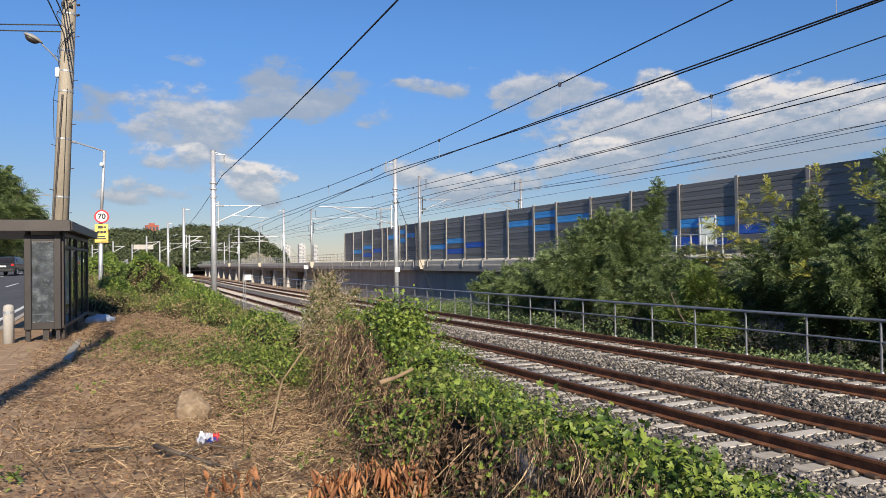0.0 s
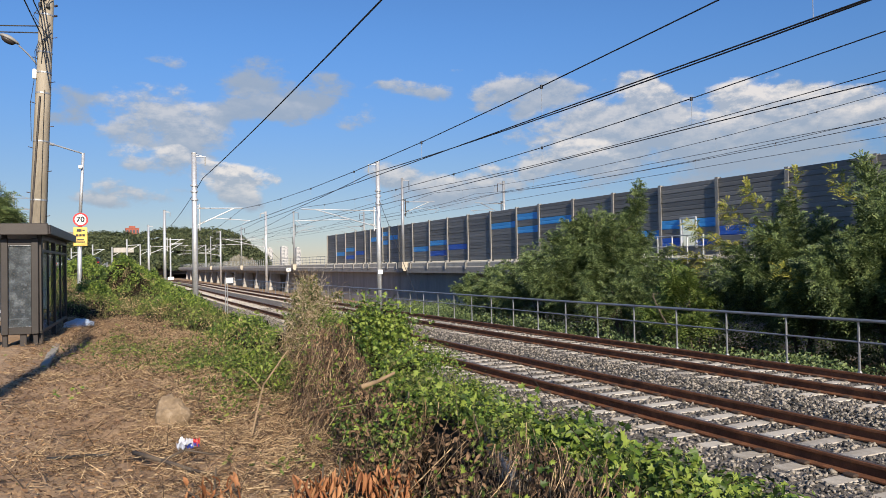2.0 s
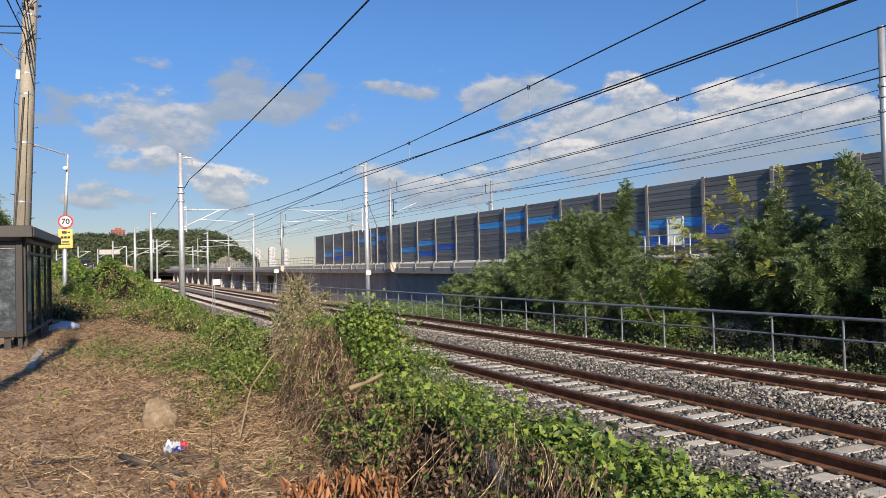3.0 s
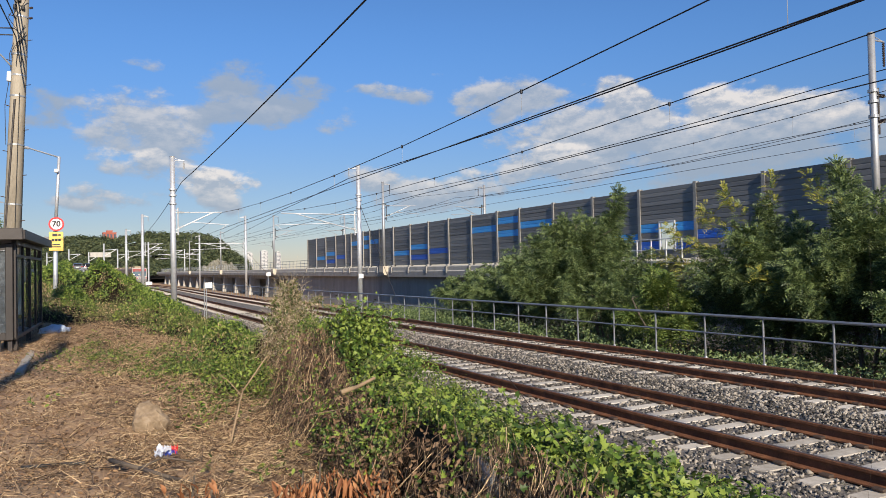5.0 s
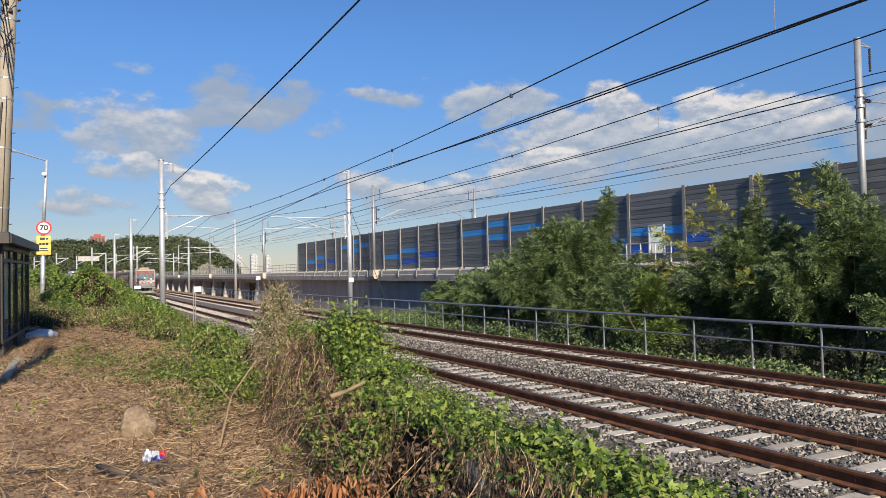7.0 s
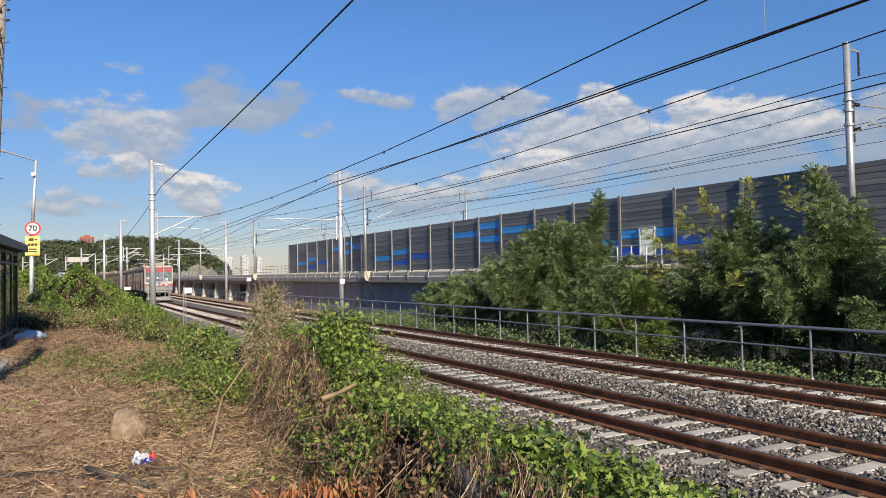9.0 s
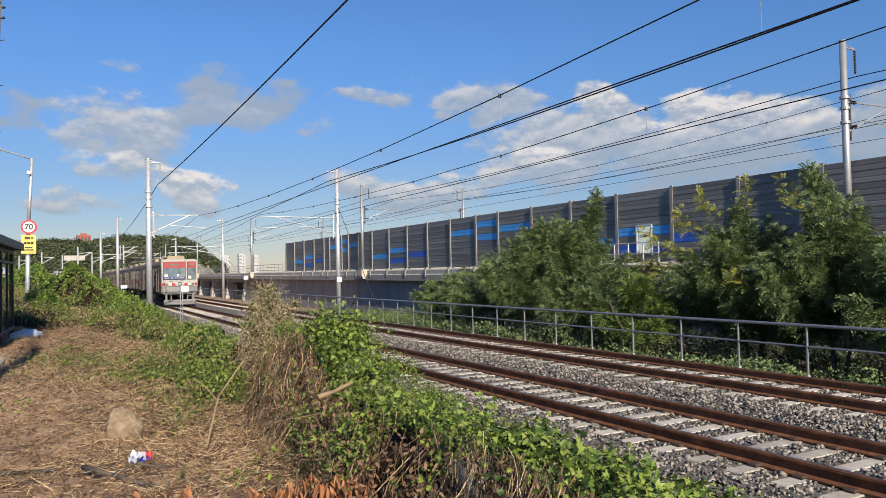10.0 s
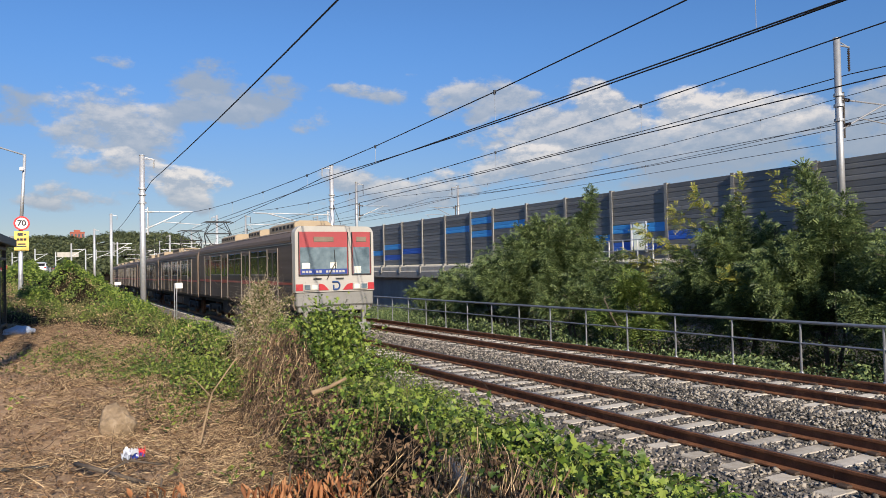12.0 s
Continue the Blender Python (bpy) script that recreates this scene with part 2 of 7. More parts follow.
M["concrete"] = material("grey_concrete", [(0.30, 0.28, 0.25), (0.42, 0.40, 0.36), (0.50, 0.47, 0.42)], 1.2, 0.9, bump=0.2, stretch=(1, 1, 0.4))
M["concrete_dark"] = material("weathered_concrete", [(0.20, 0.192, 0.178), (0.29, 0.278, 0.26), (0.38, 0.362, 0.335)], 0.8, 0.9, bump=0.2, stretch=(1, 1, 0.3))
M["pole"] = material("pole_concrete", [(0.20, 0.172, 0.130), (0.31, 0.268, 0.205), (0.39, 0.345, 0.27)], 3, 0.9, bump=0.3, stretch=(1, 1, 0.25))
M["zinc"] = material("galvanised_steel", [(0.50, 0.51, 0.52), (0.62, 0.63, 0.64), (0.72, 0.73, 0.74)], 5, 0.42, metal=0.65, bump=0.08, rough2=0.6)
M["zinc_dull"] = material("dull_galvanised_steel", [(0.34, 0.35, 0.36), (0.46, 0.47, 0.48)], 5, 0.5, metal=0.6, bump=0.08)
M["wire"] = material("dark_wire", [(0.02, 0.02, 0.022), (0.04, 0.04, 0.045)], 5, 0.6, metal=0.3, bump=0)
M["panel_grey"] = material("grey_panel", [(0.140, 0.144, 0.146), (0.180, 0.184, 0.184), (0.22, 0.222, 0.22)], 0.8, 0.55, metal=0.1, bump=0.1, random_by="object", island=0.35, stretch=(1, 1, 3))
M["panel_sky"] = material("light_blue_panel", [(0.05, 0.33, 0.78), (0.07, 0.39, 0.86)], 0.8, 0.5, bump=0.1)
M["panel_blue"] = material("deep_blue_panel", [(0.022, 0.11, 0.52), (0.03, 0.14, 0.60)], 0.8, 0.5, bump=0.1)
M["insulator"] = material("dark_insulator", [(0.03, 0.02, 0.02), (0.06, 0.045, 0.04)], 8, 0.35)
M["ceramic"] = material("grey_ceramic", [(0.34, 0.34, 0.33), (0.46, 0.46, 0.45)], 8, 0.35, bump=0)
M["white_paint"] = material("white_paint", [(0.72, 0.72, 0.70), (0.80, 0.80, 0.78)], 3, 0.5, bump=0.05)
M["tar"] = material("asphalt", [(0.045, 0.046, 0.05), (0.065, 0.066, 0.07), (0.085, 0.085, 0.088)], 0.6, 0.9, bump=0.5, fine=60)
M["line"] = material("road_paint", [(0.55, 0.55, 0.53), (0.72, 0.72, 0.70)], 6, 0.8)
M["block"] = material("paving_block", [(0.24, 0.155, 0.09), (0.31, 0.21, 0.125), (0.36, 0.25, 0.155)], 1.5, 0.95, bump=0.5, random_by="object", island=0.2)
M["kerb"] = material("kerb_stone", [(0.28, 0.25, 0.21), (0.38, 0.34, 0.29)], 5, 0.9, bump=0.3, random_by="object", island=0.3)
M["leaf"] = material("vine_leaf", [(0.045, 0.082, 0.014), (0.105, 0.175, 0.026), (0.23, 0.295, 0.052)], 1.0, 0.5, bump=0, random_by="island", island=0.8, translucent=0.22, spec=0.35)
M["leaf_low"] = material("weed_leaf", [(0.055, 0.075, 0.020), (0.110, 0.135, 0.034), (0.20, 0.21, 0.068)], 0.7, 0.6, bump=0, random_by="island", island=0.7, translucent=0.3, spec=0.3)
M["leaf_tree"] = material("tree_leaf", [(0.060, 0.095, 0.038), (0.115, 0.165, 0.060), (0.20, 0.255, 0.095)], 0.5, 0.5, bump=0, random_by="island", island=0.7, translucent=0.20, spec=0.35)
M["leaf_pale"] = material("light_green_leaf", [(0.075, 0.12, 0.03), (0.13, 0.19, 0.045), (0.22, 0.27, 0.07)], 0.5, 0.5, bump=0, random_by="island", island=0.6, translucent=0.3, spec=0.35)
M["leaf_yellow"] = material("yellowing_leaf", [(0.16, 0.19, 0.03), (0.28, 0.29, 0.05), (0.36, 0.33, 0.07)], 0.5, 0.5, bump=0, random_by="island", island=0.6, translucent=0.3)
# hill leaf tones lightened a little to stand for distance haze
M["leaf_far"] = material("hazed_wood_leaf", [(0.035, 0.052, 0.022), (0.070, 0.090, 0.036), (0.120, 0.135, 0.055)], 0.05, 0.7, bump=0, random_by="island", island=0.6, translucent=0.15)
M["leaf_dead"] = material("dead_leaf", [(0.20, 0.075, 0.028), (0.34, 0.14, 0.055), (0.44, 0.22, 0.10)], 3, 0.7, bump=0, random_by="island", island=0.6, translucent=0.2)
M["leaf_dead_dull"] = material("shrivelled_leaf", [(0.06, 0.035, 0.02), (0.13, 0.075, 0.04), (0.24, 0.15, 0.085)], 3, 0.8, bump=0, random_by="island", island=0.7, translucent=0.15)
M["leaf_fallen"] = material("fallen_leaf", [(0.09, 0.050, 0.026), (0.19, 0.105, 0.052), (0.34, 0.21, 0.11)], 3, 0.8, bump=0, random_by="island", island=0.8)
M["straw"] = material("dry_straw", [(0.07, 0.040, 0.020), (0.25, 0.150, 0.075), (0.52, 0.38, 0.22)], 2, 0.85, bump=0, random_by="island", island=0.9)
M["stem"] = material("dead_stem", [(0.028, 0.019, 0.012), (0.080, 0.053, 0.033), (0.20, 0.135, 0.085)], 2, 0.85, bump=0, random_by="island", island=0.9)
M["bark"] = material("tree_bark", [(0.07, 0.055, 0.04), (0.14, 0.11, 0.085)], 6, 0.9, bump=0.6, stretch=(1, 1, 0.3))
M["wood"] = material("cut_branch", [(0.22, 0.15, 0.085), (0.33, 0.235, 0.14)], 6, 0.85, bump=0.4, stretch=(1, 1, 0.3))
# near-black stand-in for the shade deep inside the bank, weeds and woods
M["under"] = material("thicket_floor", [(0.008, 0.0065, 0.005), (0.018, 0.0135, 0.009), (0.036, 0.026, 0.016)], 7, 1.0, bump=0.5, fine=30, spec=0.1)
M["boulder"] = material("pale_rock", [(0.15, 0.105, 0.062), (0.26, 0.19, 0.12), (0.37, 0.29, 0.20)], 6, 0.95, bump=0.9, fine=22)
M["brown_metal"] = material("brown_painted_metal", [(0.026, 0.021, 0.019), (0.042, 0.034, 0.03)], 4, 0.5, metal=0.1, bump=0.08)
M["pane"] = glass("shelter_glass", (0.85, 0.9, 0.9), 0.04, 0.78, 0.04)
# the paler tones stand for reflections in the display case glass
M["poster"] = material("poster_with_reflections", [(0.030, 0.034, 0.038), (0.095, 0.105, 0.115), (0.30, 0.31, 0.32)], 5.0, 0.3, bump=0, fine=24)
M["sign_white"] = material("sign_white", [(0.78, 0.78, 0.76)], 3, 0.4, bump=0)
M["sign_red"] = material("sign_red", [(0.60, 0.025, 0.03)], 3, 0.4, bump=0)
M["sign_yellow"] = material("sign_yellow", [(0.80, 0.52, 0.10), (0.85, 0.57, 0.14)], 3, 0.4, bump=0)
M["ink"] = material("sign_ink", [(0.02, 0.02, 0.025)], 3, 0.5, bump=0)
M["post"] = material("weathered_post_steel", [(0.22, 0.215, 0.20), (0.30, 0.29, 0.27), (0.36, 0.35, 0.32)], 3, 0.7, metal=0.2, bump=0.1)
M["zinc_rail"] = material("weathered_tube_steel", [(0.22, 0.23, 0.25), (0.32, 0.33, 0.35)], 5, 0.42, metal=0.6, bump=0.08)
M["corbel"] = material("corbel_concrete", [(0.42, 0.37, 0.29), (0.55, 0.49, 0.40)], 2, 0.9, bump=0.3)
M["plume"] = material("pale_plume", [(0.26, 0.195, 0.115), (0.42, 0.33, 0.21), (0.58, 0.48, 0.33)], 2, 0.9, bump=0, random_by="island", island=0.8, translucent=0.2)

# ---- lie of the land: rail tops at z = 0 where the camera passes, the line runs along +y ----
EYE_GROUND = 0.6
NEAR, FAR = 8.2, 12.25              # centre lines of the two tracks


def drift(s):
    """How far the line has swung to +x at s metres along it."""
    if s <= 0:
        return 0.0
    if s <= 110:
        return s * s / 7200
    if s <= 140:
        u = s - 110
        return 110 * 110 / 7200 + 0.0306 * (u - u * u / 60)
    return 2.14 - (s - 140) ** 2 / 1200


def fall(s):
    """The line drops gently away."""
    return -0.004 * min(max(s, 0.0), 150.0)


def step(a, b, v):
    v = min(1.0, max(0.0, (v - a) / (b - a)))
    return v * v * (3 - 2 * v)


def road_shift(y):
    return 2.0 * step(60, 125, y) + 5.0 * step(125, 240, y)


def ground_z(x, y):
    d = drift(min(y, 160)) if y > 0 else 0
    xs = x - d
    z = EYE_GROUND - 0.0025 * min(max(y, 0), 120) * step(-1.0, 0.5, x)
    z += -1.25 * step(1.6, 5.4, xs)
    z += -1.3 * step(14.8, 18.0, xs)
    z += -0.22 * step(-2.95, -3.05, x - (road_shift(y)))
    if -2.6 < x < 5 and -5 < y < 60:
        n = noise.noise(Vector((x * 0.5, y * 0.45, 3.1))) * 0.13 + noise.noise(Vector((x * 1.7, y * 1.6, 9.1))) * 0.06 + noise.noise(Vector((x * 4.3, y * 4.1, 5.1))) * 0.05
        z += n * step(-1.3, 0.2, x) * step(60, 30, y)
        z += 0.16 * math.exp(-((x - 0.35) ** 2 / 0.5 + (y - 10.5) ** 2 / 3.0))
        heap = math.exp(-((x - 0.5) ** 2 / 1.1 + (y - 20.0) ** 2 / 9.0))
        z += heap * (0.22 + 0.35 * noise.noise(Vector((x * 1.5, y * 1.1, 2.2))) + 0.16 * noise.noise(Vector((x * 3.6, y * 2.5, 6.2))))
    z += 0.017 * min(max(y - 20, 0.0), 130) * step(-0.4, -1.0, x) * step(-400, -60, x)
    return z


def make_ground():
    xs = np.unique(np.r_[-3000, -1500, -800, -400, -200, -120, -80, -50, -30, -20, -14, -10, -7, -5, np.arange(-4, 6.01, 0.16), np.arange(6, 30, 0.8), 30, 34, 40, 50, 70, 100, 150, 250, 400, 800, 1500, 3000])
    ys = np.unique(np.r_[-3000, -1500, -700, -300, -150, -80, -40, -20, -12, -6, np.arange(-4, 24, 0.22), np.arange(24, 60, 1.0), np.arange(60, 160, 5), 180, 210, 260, 320, 420, 600, 900, 1500, 3000])
    v = [(x, y, ground_z(x, y)) for y in ys for x in xs]
    nx = len(xs)
    f = [(j * nx + i, j * nx + i + 1, (j + 1) * nx + i + 1, (j + 1) * nx + i) for j in range(len(ys) - 1) for i in range(nx - 1)]
    return tagged(smooth(raw("ground", v, f, M["soil"])), "bare brown soil strewn with cut dry weeds", "ground", kind="structure")


make_ground()


def stations(a, b, d):
    return [a + i * d for i in range(int(round((b - a) / d)) + 1)]


# ballast under both tracks
bm = bmesh.new()
sweep(bm, [(NEAR - 2.9, -0.75), (NEAR - 1.75, -0.19), (FAR + 1.75, -0.19), (FAR + 2.6, -0.75)],
      [(drift(s), s, fall(s)) for s in stations(-40, 300, 4)])
tagged(part("ballast_bed", bm, M["ballast_bed"]), "grey crushed-stone ballast under two railway tracks", "ballast", kind="structure")

RAIL_PROFILE = [(-0.075, -0.172), (0.075, -0.172), (0.075, -0.155), (0.012, -0.135), (0.012, -0.05), (0.036, -0.036), (0.036, -0.006), (0.026, 0.0),
                (-0.026, 0.0), (-0.036, -0.006), (-0.036, -0.036), (-0.012, -0.05), (-0.012, -0.135), (-0.075, -0.155)]


def sleeper_mesh():
    bm = bmesh.new()
    box(bm, (0, 0, -0.09), (2.5, 0.27, 0.17), 0.03)
    me = bpy.data.meshes.new("sleeper")
    bm.to_mesh(me)
    bm.free()
    me.materials.append(M["sleeper"])
    return me


SLEEPER = sleeper_mesh()


def make_track(centre, label):
    track = base("railway_track", label=label, category="railway track", group="railway tracks")
    path = [(drift(s), s, fall(s)) for s in stations(-40, 300, 2)]
    for side in (-0.753, 0.753):
        bm = bmesh.new()
        sweep(bm, [(centre + side + a, b) for a, b in RAIL_PROFILE], path)
        rail = part("rail", bm, M["rail"], track, "rust-brown steel rail")
        bm = bmesh.new()
        sweep(bm, [(centre + side - 0.022, 0.001), (centre + side + 0.022, 0.001), (centre + side + 0.022, 0.003), (centre + side - 0.022, 0.003)], path)
        part("running_surface", bm, M["rail_head"], rail, "worn steel running surface")
    # chairs and clips beside each rail foot
    bm = bmesh.new()
    for s in stations(-3, 48, 0.6):
        for side in (-0.753, 0.753):
            for k in (-0.11, 0.11):
                box(bm, (centre + side + k + drift(s), s, -0.152 + fall(s)), (0.09, 0.14, 0.035), 0.012)
    tagged(part("rail_clip", bm, M["clip"], track, "rusty spring clips"), kind="stuff")
    for s in stations(-6, 66, 0.6):
        ob = new("sleeper", SLEEPER)
        ob.parent = track
        ob.matrix_basis = pose(centre + drift(s), s, -0.172 + fall(s), 0, 0, random.uniform(-0.4, 0.4))
    bm = bmesh.new()
    for s in stations(66.6, 200, 0.6):
        box(bm, (centre + drift(s), s, -0.262 + fall(s)), (2.5, 0.27, 0.17))
    tagged(part("far_sleeper", bm, M["sleeper"], track), kind="stuff")
    return track


make_track(NEAR, "rusty railway track on pale concrete sleepers")
make_track(FAR, "second rusty railway track on pale concrete sleepers")


def scatter_stones():
    """Loose ballast stones, denser close by."""
    rng = np.random.default_rng(5)
    n = 92000
    y = 1.0 + 44 * rng.random(n) ** 1.9
    x = rng.uniform(NEAR - 2.85, FAR + 2.5, n)
    keep = np.ones(n, bool)
    for c in (NEAR, FAR):
        on = (np.abs(x - c) < 1.27) & (np.abs((y + 6) % 0.6 - 0.3) > 0.165)
        keep &= ~on
        for side in (-0.753, 0.753):
            keep &= np.abs(x - c - side) > 0.1
    x, y = x[keep], y[keep]
    n = len(x)
    left, right = NEAR - 1.75, FAR + 1.75
    z = np.full(n, -0.19)
    z = np.where(x < left, -0.19 - (left - x) * 0.487, z)
    z = np.where(x > right, -0.19 - (x - right) * 0.66, z)
    z += -0.004 * y + rng.uniform(-0.015, 0.02, n)
    # the bed heaps a little between the tracks
    z += 0.05 * np.exp(-((x - (NEAR + FAR) / 2) / 0.4) ** 2)
    size = rng.uniform(0.020, 0.042, n)
    oct_v = np.array([(1, 0, 0), (-1, 0, 0), (0, 1, 0), (0, -1, 0), (0, 0, 1), (0, 0, -1)], float)
    oct_f = np.array([(0, 2, 4), (2, 1, 4), (1, 3, 4), (3, 0, 4), (2, 0, 5), (1, 2, 5), (3, 1, 5), (0, 3, 5)])
    v = oct_v[None] * rng.uniform(0.6, 1.25, (n, 6, 1)) + rng.normal(0, 0.34, (n, 6, 3))
    a = rng.uniform(0, 6.28, n)
    b = rng.uniform(-1.2, 1.2, n)
    ca, sa, cb, sb = np.cos(a)[:, None], np.sin(a)[:, None], np.cos(b)[:, None], np.sin(b)[:, None]
    X, Y, Z = v[..., 0], v[..., 1], v[..., 2] * 0.72
    Y, Z = Y * cb - Z * sb, Y * sb + Z * cb
    X, Y = X * ca - Y * sa, X * sa + Y * ca
    v = np.stack([X, Y, Z], -1) * size[:, None, None]
    v += np.stack([x + y * y / 7200, y, z], -1)[:, None]
    f = (oct_f[None] + 6 * np.arange(n)[:, None, None]).reshape(-1, 3)
    tagged(raw("ballast_stones", v.reshape(-1, 3), f, M["stone"]), "loose grey broken ballast stones", "ballast", kind="stuff")


scatter_stones()

# ---- the viaduct with its noise barrier ----
WALL_X, DECK = 27.0, 2.30           # barrier's line; top of the parapet
BAY, FIRST_POST = 4.0, -25.7
WALL_END = 94.3
PANEL_H, ROWS = 0.46, 8


def panel_mesh(name, mat):
    """A barrier panel of unit length: a ribbed sheet with recessed joints."""
    bm = bmesh.new()
    prof = [(-0.030, 0.0), (-0.030, 0.022), (-0.058, 0.036), (-0.052, 0.20), (-0.044, 0.215), (-0.044, 0.235), (-0.052, 0.25), (-0.058, PANEL_H - 0.018), (-0.030, PANEL_H - 0.004), (0.06, PANEL_H - 0.004), (0.06, 0.0)]
    sweep(bm, prof, [(0, 0, 0), (0, 1, 0)])
    me = bpy.data.meshes.new(name)
    bm.to_mesh(me)
    bm.free()
    me.materials.append(mat)
    return me


POSTS = [94.7, 90.7, 86.7, 82.8, 79.2, 77.3, 73.4, 71.4, 68.7, 65.0, 61.0, 57.1, 53.2, 49.3, 45.4] + [42.4 - 4 * i for i in range(18)]
# bay from the far end -> row -> s sky blue, b deep blue
ACCENTS = {1: {2: "s"}, 2: {3: "s", 1: "b"}, 3: {2: "b"}, 5: {5: "s"}, 6: {6: "s", 4: "s"}, 7: {5: "s"}, 9: {2: "s"}, 10: {3: "s", 1: "b"}, 11: {2: "b"},
           13: {5: "s"}, 14: {6: "s", 4: "s"}, 15: {5: "s"}, 16: {3: "s"}, 17: {2: "s"}, 18: {3: "s", 1: "b"}, 19: {2: "b"}, 22: {5: "s"}, 23: {5: "s", 2: "b"}, 24: {4: "s"}}
DOOR_BAY = 18


def make_barrier():
    wall = base("noise_barrier", WALL_X, 0, DECK, "grey metal noise barrier with blue panels on a viaduct", "noise barrier")
    kinds = {"g": panel_mesh("panel", M["panel_grey"]), "s": panel_mesh("sky_panel", M["panel_sky"]), "b": panel_mesh("blue_panel", M["panel_blue"])}
    bm = bmesh.new()
    h = PANEL_H * ROWS + 0.12
    box(bm, (-0.15, 0, h / 2 - 0.05), (0.02, 0.2, h + 0.1))
    box(bm, (0.07, 0, h / 2 - 0.05), (0.02, 0.2, h + 0.1))
    box(bm, (-0.04, 0, h / 2 - 0.05), (0.2, 0.03, h + 0.1))
    box(bm, (-0.22, 0, -0.06), (0.26, 0.36, 0.3), 0.04)
    box(bm, (-0.40, 0, -0.36), (0.10, 0.3, 0.6), 0.02)
    post_me = bpy.data.meshes.new("post")
    bm.to_mesh(post_me)
    bm.free()
    post_me.materials.append(M["post"])
    for i, y in enumerate(POSTS):
        post = new("post", post_me)
        post.parent = wall
        post.matrix_basis = pose(0, y, 0)
        if i + 1 == len(POSTS):
            break
        gap = y - POSTS[i + 1]
        for r in range(ROWS):
            kind = ACCENTS.get(i, {}).get(r, "g")
            spans = [(POSTS[i + 1] + 0.03, gap - 0.06)]
            if i == DOOR_BAY and 1 <= r <= 3:
                spans = [(POSTS[i + 1] + 0.03, 1.45), (POSTS[i + 1] + 2.55, 1.42)]
            for y0, length in spans:
                ob = new("panel", kinds[kind])
                ob.parent = wall
                ob.matrix_basis = pose(random.uniform(-0.004, 0.004), y0, r * PANEL_H + 0.06) @ Matrix.Diagonal((1, length, 1, 1))
    # the see-through opening with its steel frame
    y = POSTS[DOOR_BAY + 1] + 2.0
    bm = bmesh.new()
    for k in (-0.53, 0.53):
        box(bm, (-0.08, y + k, 1.21), (0.12, 0.09, 1.55), 0.01)
    box(bm, (-0.08, y, 1.96), (0.12, 1.1, 0.08), 0.01)
    part("opening_frame", bm, M["zinc"], wall, "light steel frame round a see-through opening")
    # landing with guard rails outside the opening
    landing = base("inspection_landing", WALL_X - 0.75, y, DECK - 0.05, "galvanised inspection landing with guard rail on the viaduct edge", "landing")
    bm = bmesh.new()
    box(bm, (0, 0, -0.06), (0.9, 4.4, 0.08))
    part("platform", bm, M["zinc_dull"], landing)
    for k in range(5):
        bm = bmesh.new()
        tube(bm, (-0.42, -2.1 + k * 1.05, -0.3), (-0.42, -2.1 + k * 1.05, 1.1), 0.035, seg=8)
        part("guard_post", bm, M["zinc"], landing)
    for z in (0.55, 1.08):
        bm = bmesh.new()
        tube(bm, (-0.42, -2.1, z), (-0.42, 2.1, z), 0.025, seg=8)
        part("guard_rail", bm, M["zinc"], landing)
    return wall


make_barrier()


def make_viaduct():
    v = base("viaduct", 0, 0, 0, "grey concrete railway viaduct with piers and parapet", "viaduct")
    bm = bmesh.new()
    box(bm, (32.2, 120, 1.55), (11.2, 380, 0.5))
    part("deck", bm, M["concrete_dark"], v)
    bm = bmesh.new()
    sweep(bm, [(26.62, 1.62), (27.12, 1.62), (27.12, 2.27), (26.78, 2.27), (26.70, 2.18), (26.70, 1.86), (26.62, 1.80)], [(0, -60, 0), (0, 310, 0)])
    part("parapet", bm, M["concrete"], v)
    bm = bmesh.new()
    box(bm, (37.5, 120, 1.95), (0.3, 380, 0.65))
    part("parapet", bm, M["concrete"], v)
    for x in (27.6, 31.0, 34.4):
        bm = bmesh.new()
        box(bm, (x, 120, 1.02), (0.6, 380, 0.58))
        part("girder", bm, M["concrete_dark"], v)
    for i in range(14):
        y = 106 + i * 13.5
        bm = bmesh.new()
        sweep(bm, [(26.7, -2.2), (28.9, -2.2), (28.6, 1.2), (27.2, 1.2)], [(0, y - 0.6, 0), (0, y + 0.6, 0)])
        part("pier", bm, M["concrete"], v)
    # solid retaining wall below the barrier, in cast lengths
    for i in range(15):
        y = -46 + i * 10
        bm = bmesh.new()
        box(bm, (27.45, y + 5, -0.35), (0.5, 9.97, 3.7), 0.015)
        part("retaining_wall", bm, M["concrete_dark"], v)
    bm = bmesh.new()
    box(bm, (34.5, 200, -0.6), (0.4, 200, 3.2))
    part("back_wall", bm, M["concrete_dark"], v)
    # light fence on the open deck beyond the barrier
    bm = bmesh.new()
    for z in (2.55, 2.95, 3.35):
        box(bm, (26.95, 200, z), (0.05, 210, 0.05))
    part("deck_rail", bm, M["zinc_dull"], v)
    bm = bmesh.new()
    for k in range(100):
        box(bm, (26.95, 96.5 + k * 2.0, 2.8), (0.06, 0.06, 1.1))
    tagged(part("deck_rail_post", bm, M["zinc_dull"], v), kind="stuff")
    for y in (17.1, 66.5, 112.0, 160.0, 210.0):
        bm = bmesh.new()
        sweep(bm, [(26.15, 1.75), (26.3, 1.45), (26.72, 1.45), (26.72, 2.35), (26.15, 2.35)], [(0, y - 0.55, 0), (0, y + 0.55, 0)])
        part("mast_corbel", bm, M["corbel"], v, "pale concrete corbel under a mast")
    return v


make_viaduct()


